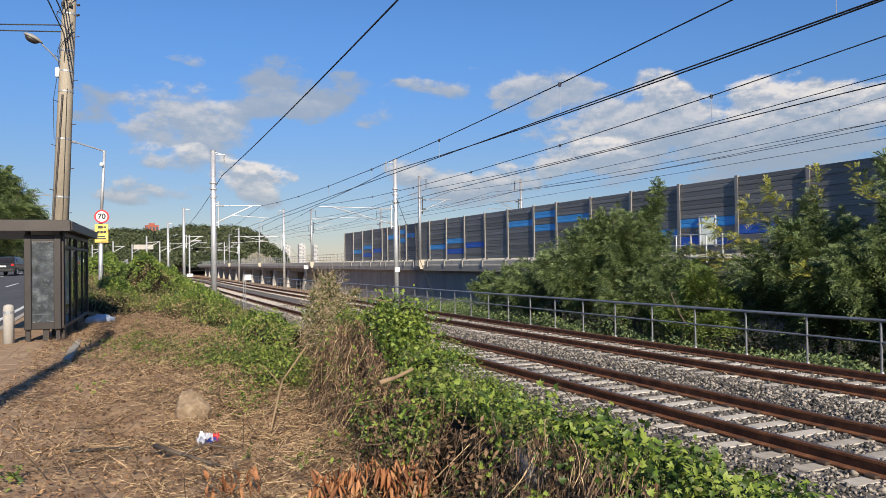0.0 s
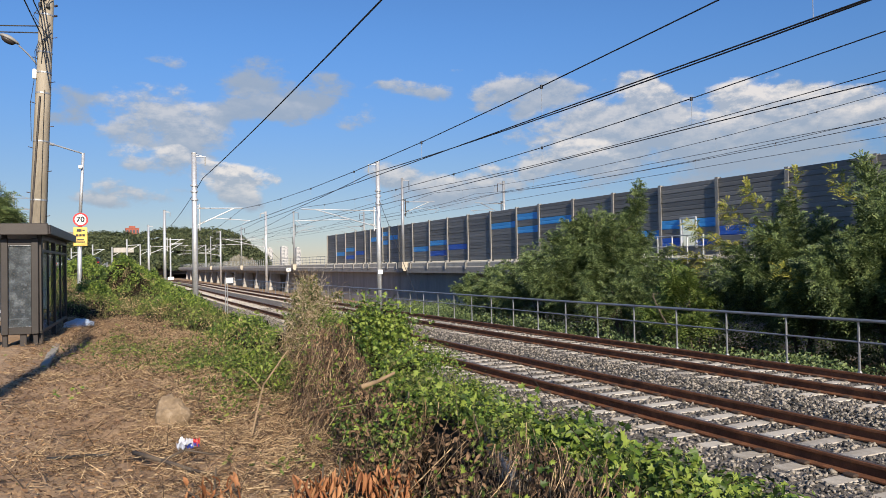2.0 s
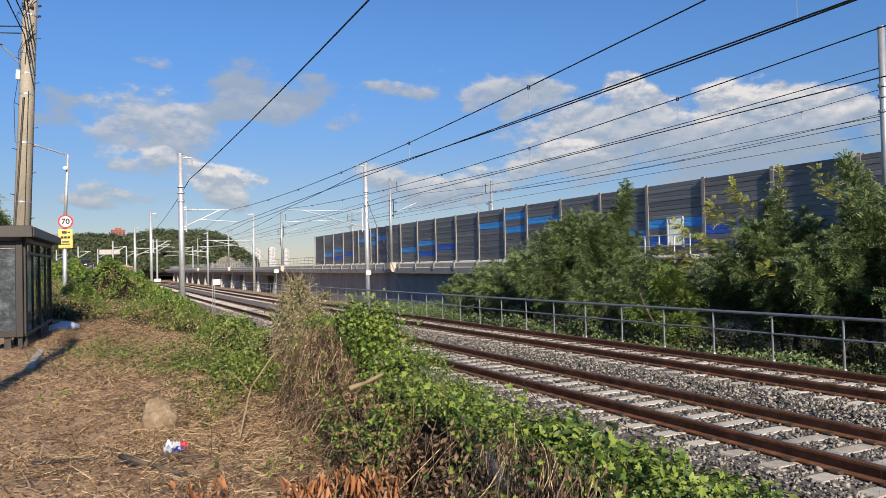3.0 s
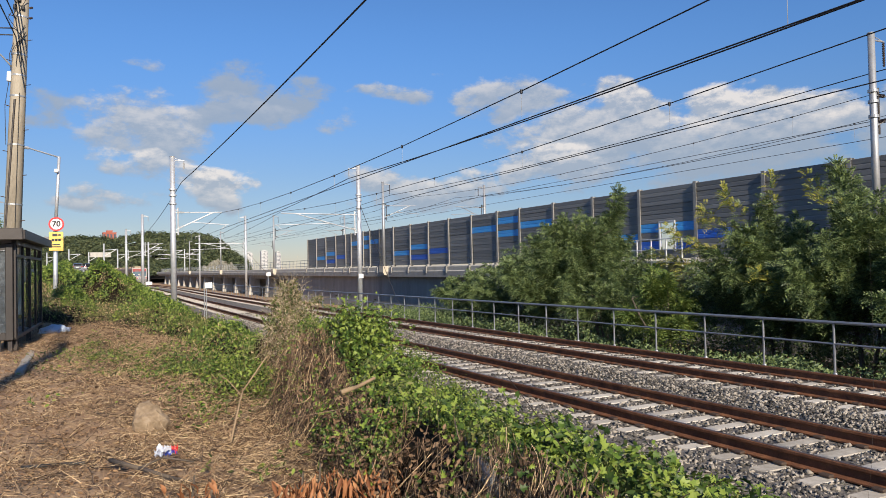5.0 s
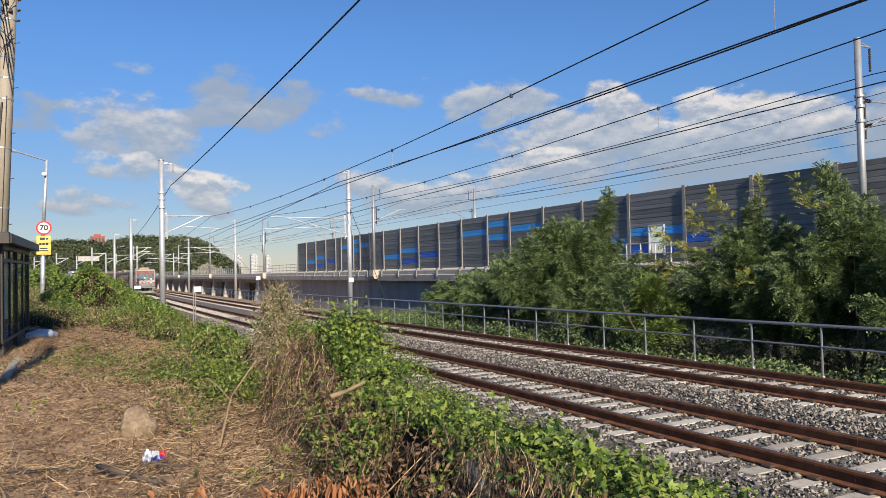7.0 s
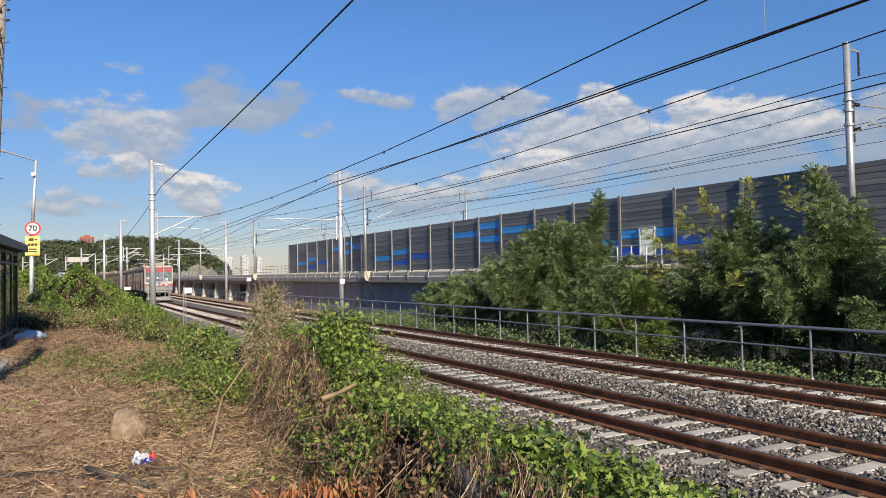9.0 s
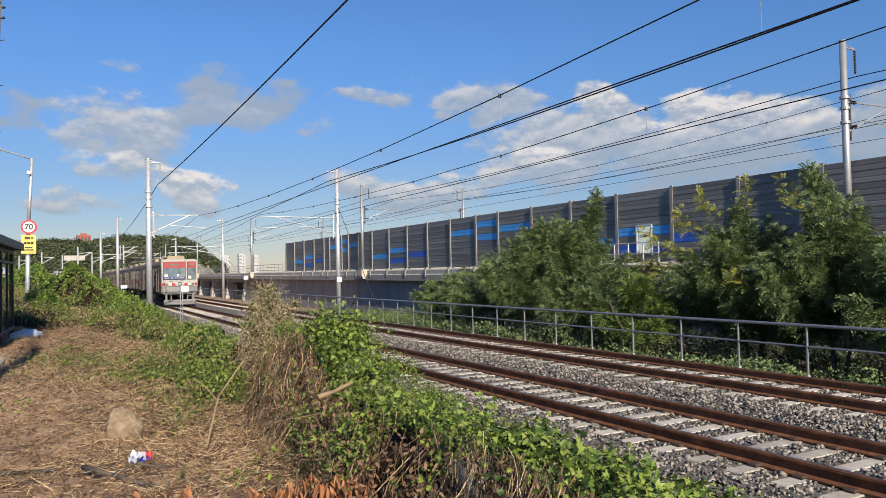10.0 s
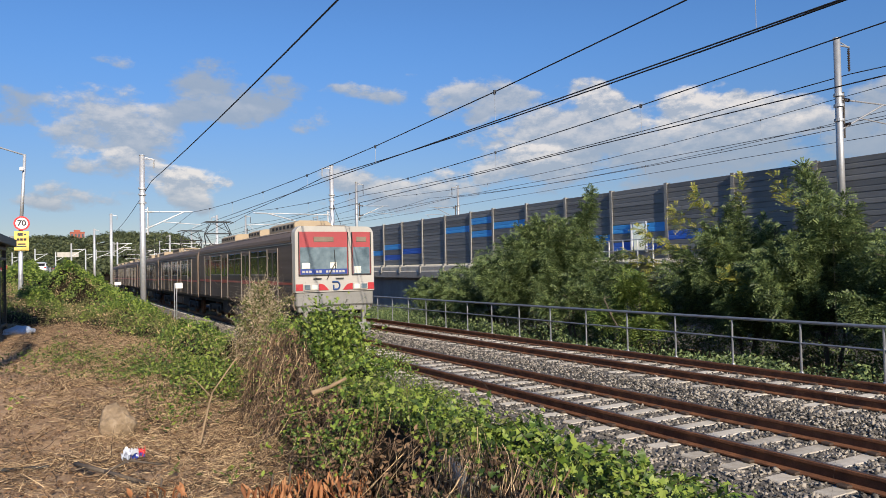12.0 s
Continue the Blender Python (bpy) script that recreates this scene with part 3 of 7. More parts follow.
# ---- lineside railing ----
def make_railing():
    rail_x, top, foot = 14.55, 0.86, -0.32
    r = base("railing", label="dull galvanised tubular railing beside the track", category="railing")
    path = [12.27 + 1.83 * k for k in range(-13, 52)]
    for h, rad in ((top, 0.036), (0.40, 0.022)):
        bm = bmesh.new()
        ring = [(rad * math.cos(k * math.pi / 4), rad * math.sin(k * math.pi / 4)) for k in range(8)]
        sweep(bm, ring, [(rail_x + drift(a), a, h + fall(a)) for a in path])
        part("handrail" if h == top else "mid_rail", bm, M["zinc_rail"], r)
    bm = bmesh.new()
    tube(bm, (0, 0, foot), (0, 0, top), 0.026, seg=8)
    lathe(bm, [(0.09, foot - 0.3), (0.09, foot), (0.035, foot + 0.1)], 8)
    me = bpy.data.meshes.new("post")
    bm.to_mesh(me)
    bm.free()
    me.materials.append(M["zinc_rail"])
    for s in path:
        ob = new("post", me)
        ob.parent = r
        ob.matrix_basis = pose(rail_x + drift(s), s, fall(s))


make_railing()

# ---- overhead line ----
def cable(name, pts, r, label, sag=0.0, seg=5, category="cable"):
    """One hanging line through points, as a thin tube."""
    cu = bpy.data.curves.new(name, "CURVE")
    cu.dimensions = "3D"
    cu.bevel_depth, cu.bevel_resolution = r, 1
    full = []
    for a, b in zip(pts, pts[1:]):
        a, b = Vector(a), Vector(b)
        n = 10 if sag else 1
        for i in range(n):
            u = i / n
            p = a.lerp(b, u)
            p.z -= sag * 4 * u * (1 - u)
            full.append(p)
    full.append(Vector(pts[-1]))
    sp = cu.splines.new("POLY")
    sp.points.add(len(full) - 1)
    for q, p in zip(sp.points, full):
        q.co = (*p, 1)
    cu.materials.append(M["wire"])
    tmp = bpy.data.objects.new("tmp", cu)
    scene.collection.objects.link(tmp)
    me = bpy.data.meshes.new_from_object(tmp.evaluated_get(bpy.context.evaluated_depsgraph_get()))
    bpy.data.objects.remove(tmp)
    me.name = name
    ob = new(name, me)
    return tagged(ob, label, category, "overhead wires") if label else ob


def make_mast(x, y, z, height, reach=(), foot=0.0, rad=0.17, style="tube", flip=1):
    """A steel catenary mast; reach: (track x, wire height, messenger height) for each bracket."""
    m = base("catenary_mast", x, y, z, "galvanised steel catenary mast beside the track" if style == "tube" else "slim steel catenary mast on the viaduct parapet", "catenary mast", "catenary masts")
    steel = M["zinc"] if style == "tube" else M["zinc_dull"]
    ceramic, look_of = (M["ceramic"], "pale grey ribbed insulator") if style == "tube" else (M["insulator"], "dark ribbed insulator")
    bm = bmesh.new()
    tube(bm, (0, 0, foot), (0, 0, height), rad, rad * 0.82, 16)
    tube(bm, (0, 0, height), (0, 0, height + 0.04), rad * 0.95, rad * 0.9, 16)
    smooth(part("pole", bm, steel, m))
    for h in (height - 2.15, height - 2.55, height - 3.1):
        bm = bmesh.new()
        tube(bm, (0, 0, h - 0.05), (0, 0, h + 0.05), rad * 1.22, rad * 1.22, 16)
        part("clamp_band", bm, steel, m)
    # top arm for the feeder
    bm = bmesh.new()
    tube(bm, (0, 0, height - 0.22), (0.75 * flip, 0, height - 0.22), 0.035, seg=8)
    tube(bm, (0, 0, height - 0.05), (0.75 * flip, 0, height - 0.22), 0.02, seg=6)
    part("feeder_arm", bm, steel, m)
    bm = bmesh.new()
    for k in range(10 if style == "slim" else 6):
        tube(bm, (0.72 * flip, 0, height - 0.28 - k * 0.09), (0.72 * flip, 0, height - 0.35 - k * 0.09), 0.055, 0.03, 8)
    part("insulator", bm, ceramic, m, look_of)
    for tx, wire, mess in reach:
        dx = tx - x
        sg = 1 if dx > 0 else -1
        hi, lo = mess - z, wire - z
        near = sg * 0.75
        bm = bmesh.new()
        tube(bm, (sg * 0.1, 0, hi + 0.05), (dx, 0, hi + 0.1), 0.035, seg=8)
        part("top_tube", bm, steel, m)
        bm = bmesh.new()
        tube(bm, (sg * 0.1, 0, lo - 0.1), (dx * 0.82, 0, hi + 0.08), 0.038, seg=8)
        part("bracket_tube", bm, steel, m)
        bm = bmesh.new()
        tube(bm, (dx * 0.40, 0, lo + (hi - lo) * 0.42), (dx + sg * 0.5, 0, lo + 0.28), 0.026, seg=8)
        tube(bm, (dx + sg * 0.3, 0, lo + 0.28), (dx, 0, lo + 0.02), 0.018, seg=6)
        part("registration_arm", bm, steel, m)
        for hz in (hi + 0.06, lo - 0.03):
            bm = bmesh.new()
            for k in range(5):
                u = sg * (0.28 + 0.085 * k)
                zz = hz if hz > (hi + lo) / 2 else hz + (0.28 + 0.085 * k) * (hi - lo) / abs(dx)
                tube(bm, (u, 0, zz), (u + sg * 0.05, 0, zz), 0.075, 0.05, 8)
            part("insulator", bm, ceramic, m, look_of)
        # drop frame beside the pole
        bm = bmesh.new()
        tube(bm, (sg * 0.32, 0.02, lo - 0.4), (sg * 0.32, 0.02, hi + 0.35), 0.05, seg=8)
        tube(bm, (0, 0.02, lo - 0.25), (sg * 0.34, 0.02, lo - 0.25), 0.04, seg=8)
        tube(bm, (0, 0.02, hi + 0.2), (sg * 0.34, 0.02, hi + 0.2), 0.04, seg=8)
        part("drop_frame", bm, steel if style == "tube" else M["brown_metal"], m)
    return m


WIRE, MESS = 5.25, 5.98
masts_near = [(5.44, 51.0), (7.2, 103.5), (6.75, 134.0)]
for mx, my in masts_near:
    make_mast(mx, my, fall(my), 9.8 - fall(my) - (0 if my < 120 else 0.3), [(NEAR + drift(my), WIRE + fall(my), MESS + 0.3 + fall(my))], foot=-1.2, rad=0.2)
for mx, my in [(18.4, 51.0), (20.45, 103.0), (22.2, 160.0)]:
    make_mast(mx, my, fall(my), 9.75 - fall(my), [(FAR + drift(my), WIRE + fall(my), MESS + 0.3 + fall(my))], foot=-1.6, rad=0.19, flip=-1)
for my in (17.1, 66.5, 112.0, 160.0, 210.0):
    make_mast(26.5, my, 2.2, 8.35, [(30.0, 7.2, 8.2)], foot=-0.5, rad=0.15, style="slim")
for my in (66.5, 112.0, 160.0):
    make_mast(37.9, my, 2.2, 8.4, [(34.5, 7.2, 8.2)], foot=-0.5, rad=0.15, style="slim", flip=-1)


def catenary(cx, supports, wire, mess, follow=True, r=0.012, dropper=6.0):
    """A messenger that sags between supports, its contact wire and droppers."""
    off = (lambda s: (drift(s), fall(s))) if follow else (lambda s: (0.0, 0.0))
    for a, b in zip(supports, supports[1:]):
        n = max(2, int(round((b - a) / dropper)))
        up, low = [], []
        for i in range(n + 1):
            s = a + (b - a) * i / n
            u = i / n
            dx, dz = off(s)
            up.append((cx + dx, s, mess + dz - 0.60 * 4 * u * (1 - u) * (mess - wire) / 1.0))
            low.append((cx + dx, s, wire + dz))
        cable("messenger_wire", up, r, "dark messenger wire over the track")
        cable("contact_wire", low, r, "dark contact wire over the track")
        for p, q in list(zip(up, low))[1:-1]:
            bm = bmesh.new()
            tube(bm, p, q, 0.005, seg=5)
            line = tagged(part("dropper", bm, M["zinc_dull"]), "thin steel dropper clamped between overhead wires", "dropper", "overhead droppers")
            bm = bmesh.new()
            tube(bm, (p[0], p[1], p[2] - 0.05), (p[0], p[1], p[2] + 0.03), 0.032, seg=8)
            part("clamp", bm, M["wire"], line)


catenary(NEAR, [-52, 0, 51, 103.5, 134], WIRE, 6.36)
catenary(FAR, [-52, 0, 51, 103, 160], WIRE, 6.48)
catenary(30.0, [-32, 17.1, 66.5, 112, 160, 210], 7.95, 9.2, follow=False, r=0.014)
catenary(34.5, [-32, 17.1, 66.5, 112, 160, 210], 7.95, 9.2, follow=False, r=0.014)
# feeders hung from the mast tops
cable("feeder_cable", [(6.0, -45, 9.0), (6.0, 0, 8.9), (6.0, 51, 8.15), (7.9, 103.5, 7.7), (7.5, 134, 7.6)], 0.024, "thick black feeder cable on the mast arms", sag=0.25)
cable("feeder_cable", [(17.65, -45, 8.9), (17.65, 0, 8.9), (17.65, 51, 8.8), (19.7, 103, 8.5), (21.5, 160, 8.3)], 0.026, "thick black feeder cable on the mast arms", sag=0.3)
cable("feeder_cable", [(27.3, -32, 9.3), (27.3, 17.1, 9.3), (27.3, 66.5, 9.3), (27.3, 112, 9.2), (27.3, 160, 9.2)], 0.02, "black feeder cable above the viaduct", sag=0.4)
cable("feeder_cable", [(37.1, 17.1, 9.3), (37.1, 66.5, 9.3), (37.1, 112, 9.2), (37.1, 160, 9.2)], 0.018, "black feeder cable above the viaduct", sag=0.4)
# stay wire of the far mast
cable("stay_wire", [(18.4, 51.2, 7.3), (18.9, 44.5, -0.7)], 0.02, "steel stay wire anchoring the mast", category="stay")

# ---- the commuter train ----
# brown in the base colour stands for greenery mirrored in stainless steel
M["steel_side"] = material("train_steel_mirror_brown", [(0.12, 0.088, 0.066), (0.16, 0.12, 0.092), (0.20, 0.155, 0.12)], 1.5, 0.5, metal=0.1, bump=0.05, stretch=(1, 0.15, 2), rough2=0.65, spec=0.12)
M["door_trim"] = material("door_trim", [(0.17, 0.145, 0.12), (0.25, 0.22, 0.19)], 2, 0.4, metal=0.3, bump=0.02)
M["train_white"] = material("train_white", [(0.37, 0.35, 0.315), (0.45, 0.43, 0.39)], 2, 0.35, bump=0.02)
M["train_pink"] = material("train_coral", [(0.30, 0.055, 0.058), (0.37, 0.07, 0.072)], 2, 0.35, bump=0.02)
M["train_red"] = material("train_red", [(0.36, 0.028, 0.034), (0.44, 0.04, 0.046)], 2, 0.35, bump=0.02)
M["train_grey"] = material("train_grey", [(0.18, 0.175, 0.16), (0.25, 0.245, 0.23)], 2, 0.5, bump=0.05)
M["train_dark"] = material("train_underframe", [(0.018, 0.016, 0.015), (0.04, 0.035, 0.03)], 3, 0.8)
M["train_roof"] = material("train_roof", [(0.15, 0.115, 0.085), (0.23, 0.18, 0.135)], 2, 0.8)
M["tan"] = material("tan_roof_unit", [(0.32, 0.25, 0.165), (0.42, 0.33, 0.225)], 2, 0.7)
M["cab_glass"] = material("cab_glass", [(0.05, 0.08, 0.10), (0.13, 0.18, 0.21), (0.22, 0.28, 0.31)], 1.4, 0.06, bump=0, spec=0.8, fine=4)
M["side_glass"] = material("train_window_glass", [(0.012, 0.012, 0.014), (0.03, 0.03, 0.034)], 2, 0.12, bump=0, spec=0.3)
M["banner"] = material("blue_banner", [(0.02, 0.045, 0.20), (0.03, 0.06, 0.26)], 3, 0.4, bump=0)
M["pale_glow"] = material("pale_lens", [(0.62, 0.60, 0.52), (0.75, 0.73, 0.66)], 6, 0.15, bump=0)
M["navy"] = material("navy_mark", [(0.015, 0.06, 0.20)], 3, 0.4, bump=0)
M["rubber"] = material("dark_rubber", [(0.02, 0.02, 0.02), (0.035, 0.035, 0.035)], 5, 0.7, bump=0.1)

CAR_LEN, HALF_W = 17.5, 1.55
BODY_LOW, BODY_TOP = 0.98, 3.62


def body_section():
    """Half-rounded carriage section (x, z), anticlockwise seen from the front."""
    w = HALF_W
    right = [(w - 0.06, BODY_LOW), (w, BODY_LOW + 0.15), (w, 3.05), (w - 0.06, 3.28), (w - 0.22, 3.44), (w - 0.6, 3.55), (0.5, BODY_TOP)]
    return [(-x, z) for x, z in right] + [(x, z) for x, z in reversed(right)]


def make_car(lead, panto):
    car = base("train_carriage", 0, 0, 0, "brown-grey steel commuter train carriage with a thin red stripe" if not lead else
               "leading commuter train carriage with a white and coral cab front", "train", "carriages of the train")
    y0, y1 = -CAR_LEN / 2, CAR_LEN / 2
    bm = bmesh.new()
    sweep(bm, body_section(), [(0, y0 + (0.22 if lead else 0), 0), (0, y1, 0)])
    body = part("body", bm, M["steel_side"], car)
    # ribs and roof skin
    bm = bmesh.new()
    sweep(bm, [(-1.30, 3.47), (-0.95, 3.56), (-0.5, 3.64), (0.5, 3.64), (0.95, 3.56), (1.30, 3.47), (1.30, 3.40), (-1.30, 3.40)], [(0, y0 + 0.3, 0), (0, y1 - 0.1, 0)])
    part("roof_skin", bm, M["train_roof"], car)
    for side in (-1, 1):
        xs = side * (HALF_W + 0.004)
        for z, h, mat, nm in ((1.80, 0.07, "train_red", "red_stripe"), (1.12, 0.03, "steel_side", "rib"), (1.24, 0.03, "steel_side", "rib"), (1.36, 0.03, "steel_side", "rib"), (1.48, 0.03, "steel_side", "rib"), (1.60, 0.03, "steel_side", "rib"), (1.95, 0.03, "steel_side", "rib"), (3.06, 0.03, "door_trim", "rib"), (3.16, 0.03, "steel_side", "rib")):
            bm = bmesh.new()
            box(bm, (xs, 0, z), (0.012, CAR_LEN - 0.5, h))
            part(nm, bm, M[mat], car)
        doors = [y0 + 2.55 + k * 4.12 for k in range(4)]
        for dy in doors:
            bm = bmesh.new()
            box(bm, (xs, dy, 2.02), (0.03, 1.36, 1.86), 0.02)
            door = part("door", bm, M["steel_side"], car)
            for k in (-0.33, 0.33):
                bm = bmesh.new()
                box(bm, (xs + side * 0.018, dy + k, 2.42), (0.012, 0.46, 0.82), 0.05)
                part("door_window", bm, M["side_glass"], door)
            for k in (-0.7, 0.7):
                bm = bmesh.new()
                box(bm, (xs + side * 0.03, dy + k, 2.02), (0.03, 0.035, 1.9))
                part("door_pillar", bm, M["door_trim"], door)
            bm = bmesh.new()
            box(bm, (xs + side * 0.02, dy, 1.80), (0.012, 1.3, 0.13))
            part("stripe_patch", bm, M["train_red"], door)
        mids = [(a + b) / 2 for a, b in zip(doors, doors[1:])]
        for wy in mids:
            for k in (-0.62, 0.62):
                bm = bmesh.new()
                box(bm, (xs, wy + k, 2.50), (0.03, 1.08, 0.86), 0.06)
                win = part("side_window", bm, M["side_glass"], car)
                for bz, bh in ((2.72, 0.035), (2.08, 0.05)):
                    bm = bmesh.new()
                    box(bm, (xs + side * 0.012, wy + k, bz), (0.024, 1.10, bh))
                    part("window_bar", bm, M["door_trim"], win)
    # roof gear
    for k, (gy, ln, wd, ht) in enumerate([(y0 + 4.0, 3.4, 1.5, 0.30), (y0 + 8.4, 2.0, 1.4, 0.26), (y1 - 4.0, 3.2, 1.5, 0.28)]):
        if panto and k < 2:
            continue
        bm = bmesh.new()
        sweep(bm, [(-wd / 2, 3.58), (-wd / 2, 3.62 + ht * 0.7), (-wd / 2 + 0.2, 3.62 + ht), (wd / 2 - 0.2, 3.62 + ht), (wd / 2, 3.62 + ht * 0.7), (wd / 2, 3.58)], [(0, gy - ln / 2, 0), (0, gy + ln / 2, 0)])
        unit = part("roof_unit", bm, M["tan"], car, "tan roof air-conditioning unit")
        bm = bmesh.new()
        for j in range(int(ln / 0.5)):
            box(bm, (-wd / 2 - 0.004, gy - ln / 2 + 0.3 + j * 0.5, 3.62 + ht * 0.4), (0.01, 0.3, ht * 0.35))
        part("grille", bm, M["train_dark"], unit)
    if panto:
        for gy in (y0 + 1.6, y0 + 11.2):
            bm = bmesh.new()
            for sx in (-1, 1):
                for d in (-1, 1):
                    tube(bm, (sx * 0.55, gy + d * 0.9, 3.72), (sx * 0.8, gy + d * 0.15, 4.35), 0.03, seg=6)
                    tube(bm, (sx * 0.8, gy + d * 0.15, 4.35), (sx * 0.45, gy + d * 0.35, 4.95), 0.022, seg=6)
                tube(bm, (sx * 0.8, gy - 0.15, 4.35), (-sx * 0.45, gy - 0.35, 4.95), 0.016, seg=6)
            for d in (-1, 1):
                tube(bm, (-0.95, gy + d * 0.3, 4.93), (-0.75, gy + d * 0.3, 4.99), 0.02, seg=6)
                tube(bm, (-0.78, gy + d * 0.3, 4.99), (0.78, gy + d * 0.3, 4.99), 0.025, seg=6)
                tube(bm, (0.95, gy + d * 0.3, 4.93), (0.75, gy + d * 0.3, 4.99), 0.02, seg=6)
                tube(bm, (-0.8, gy + d * 0.15, 4.35), (0.8, gy + d * 0.15, 4.35), 0.025, seg=6)
                tube(bm, (-0.7, gy + d * 0.9, 3.72), (0.7, gy + d * 0.9, 3.72), 0.035, seg=6)
            part("pantograph", bm, M["rubber"], car, "raised dark diamond pantograph")
            bm = bmesh.new()
            for sx in (-0.6, 0.6):
                for d in (-0.9, 0.9):
                    tube(bm, (sx, gy + d, 3.58), (sx, gy + d, 3.74), 0.06, 0.04, 8)
            part("insulator", bm, M["train_white"], car)
    # underframe, boxes, bogies and wheels
    bm = bmesh.new()
    box(bm, (0, 0, 0.90), (2.5, CAR_LEN - 0.8, 0.22))
    part("underframe", bm, M["train_dark"], car)
    for k, (by, bl) in enumerate([(-2.8, 2.2), (0.2, 2.6), (3.0, 1.9)]):
        bm = bmesh.new()
        box(bm, (0, by, 0.62), (2.5, bl, 0.50), 0.04)
        part("equipment_box", bm, M["train_dark"] if k != 1 else M["train_roof"], car)
    for by in (y0 + 3.0, y1 - 3.0):
        bm = bmesh.new()
        for sx in (-1, 1):
            box(bm, (sx * 1.05, by, 0.55), (0.16, 3.0, 0.26), 0.04)
            for w in (-1.05, 1.05):
                box(bm, (sx * 1.12, by + w, 0.45), (0.2, 0.3, 0.34), 0.03)
        box(bm, (0, by, 0.55), (2.0, 0.4, 0.2), 0.03)
        bogie = part("bogie", bm, M["train_dark"], car)
        for w in (-1.05, 1.05):
            for sx in (-1, 1):
                bm = bmesh.new()
                tube(bm, (sx * 0.69, by + w, 0.43), (sx * 0.82, by + w, 0.43), 0.43, seg=24)
                part("wheel", bm, M["rail"], bogie)
    if lead:
        make_cab(car, y0)
    # drawn at 3.1 m wide: bring the body to its true 2.75 m and 3.75 m height
    done = set()
    for ob in car.children_recursive:
        if ob.data.name in done:
            continue
        done.add(ob.data.name)
        kx = 1.0 if ob.name.startswith(("bogie", "wheel")) else 0.887
        ob.data.transform(Matrix.Diagonal((kx, 1, 1.03, 1)))
    return car


def slab(bm, x0, x1, z0, z1, y, thick=0.02, bevel=0.02):
    box(bm, ((x0 + x1) / 2, y, (z0 + z1) / 2), (x1 - x0, thick, z1 - z0), bevel)


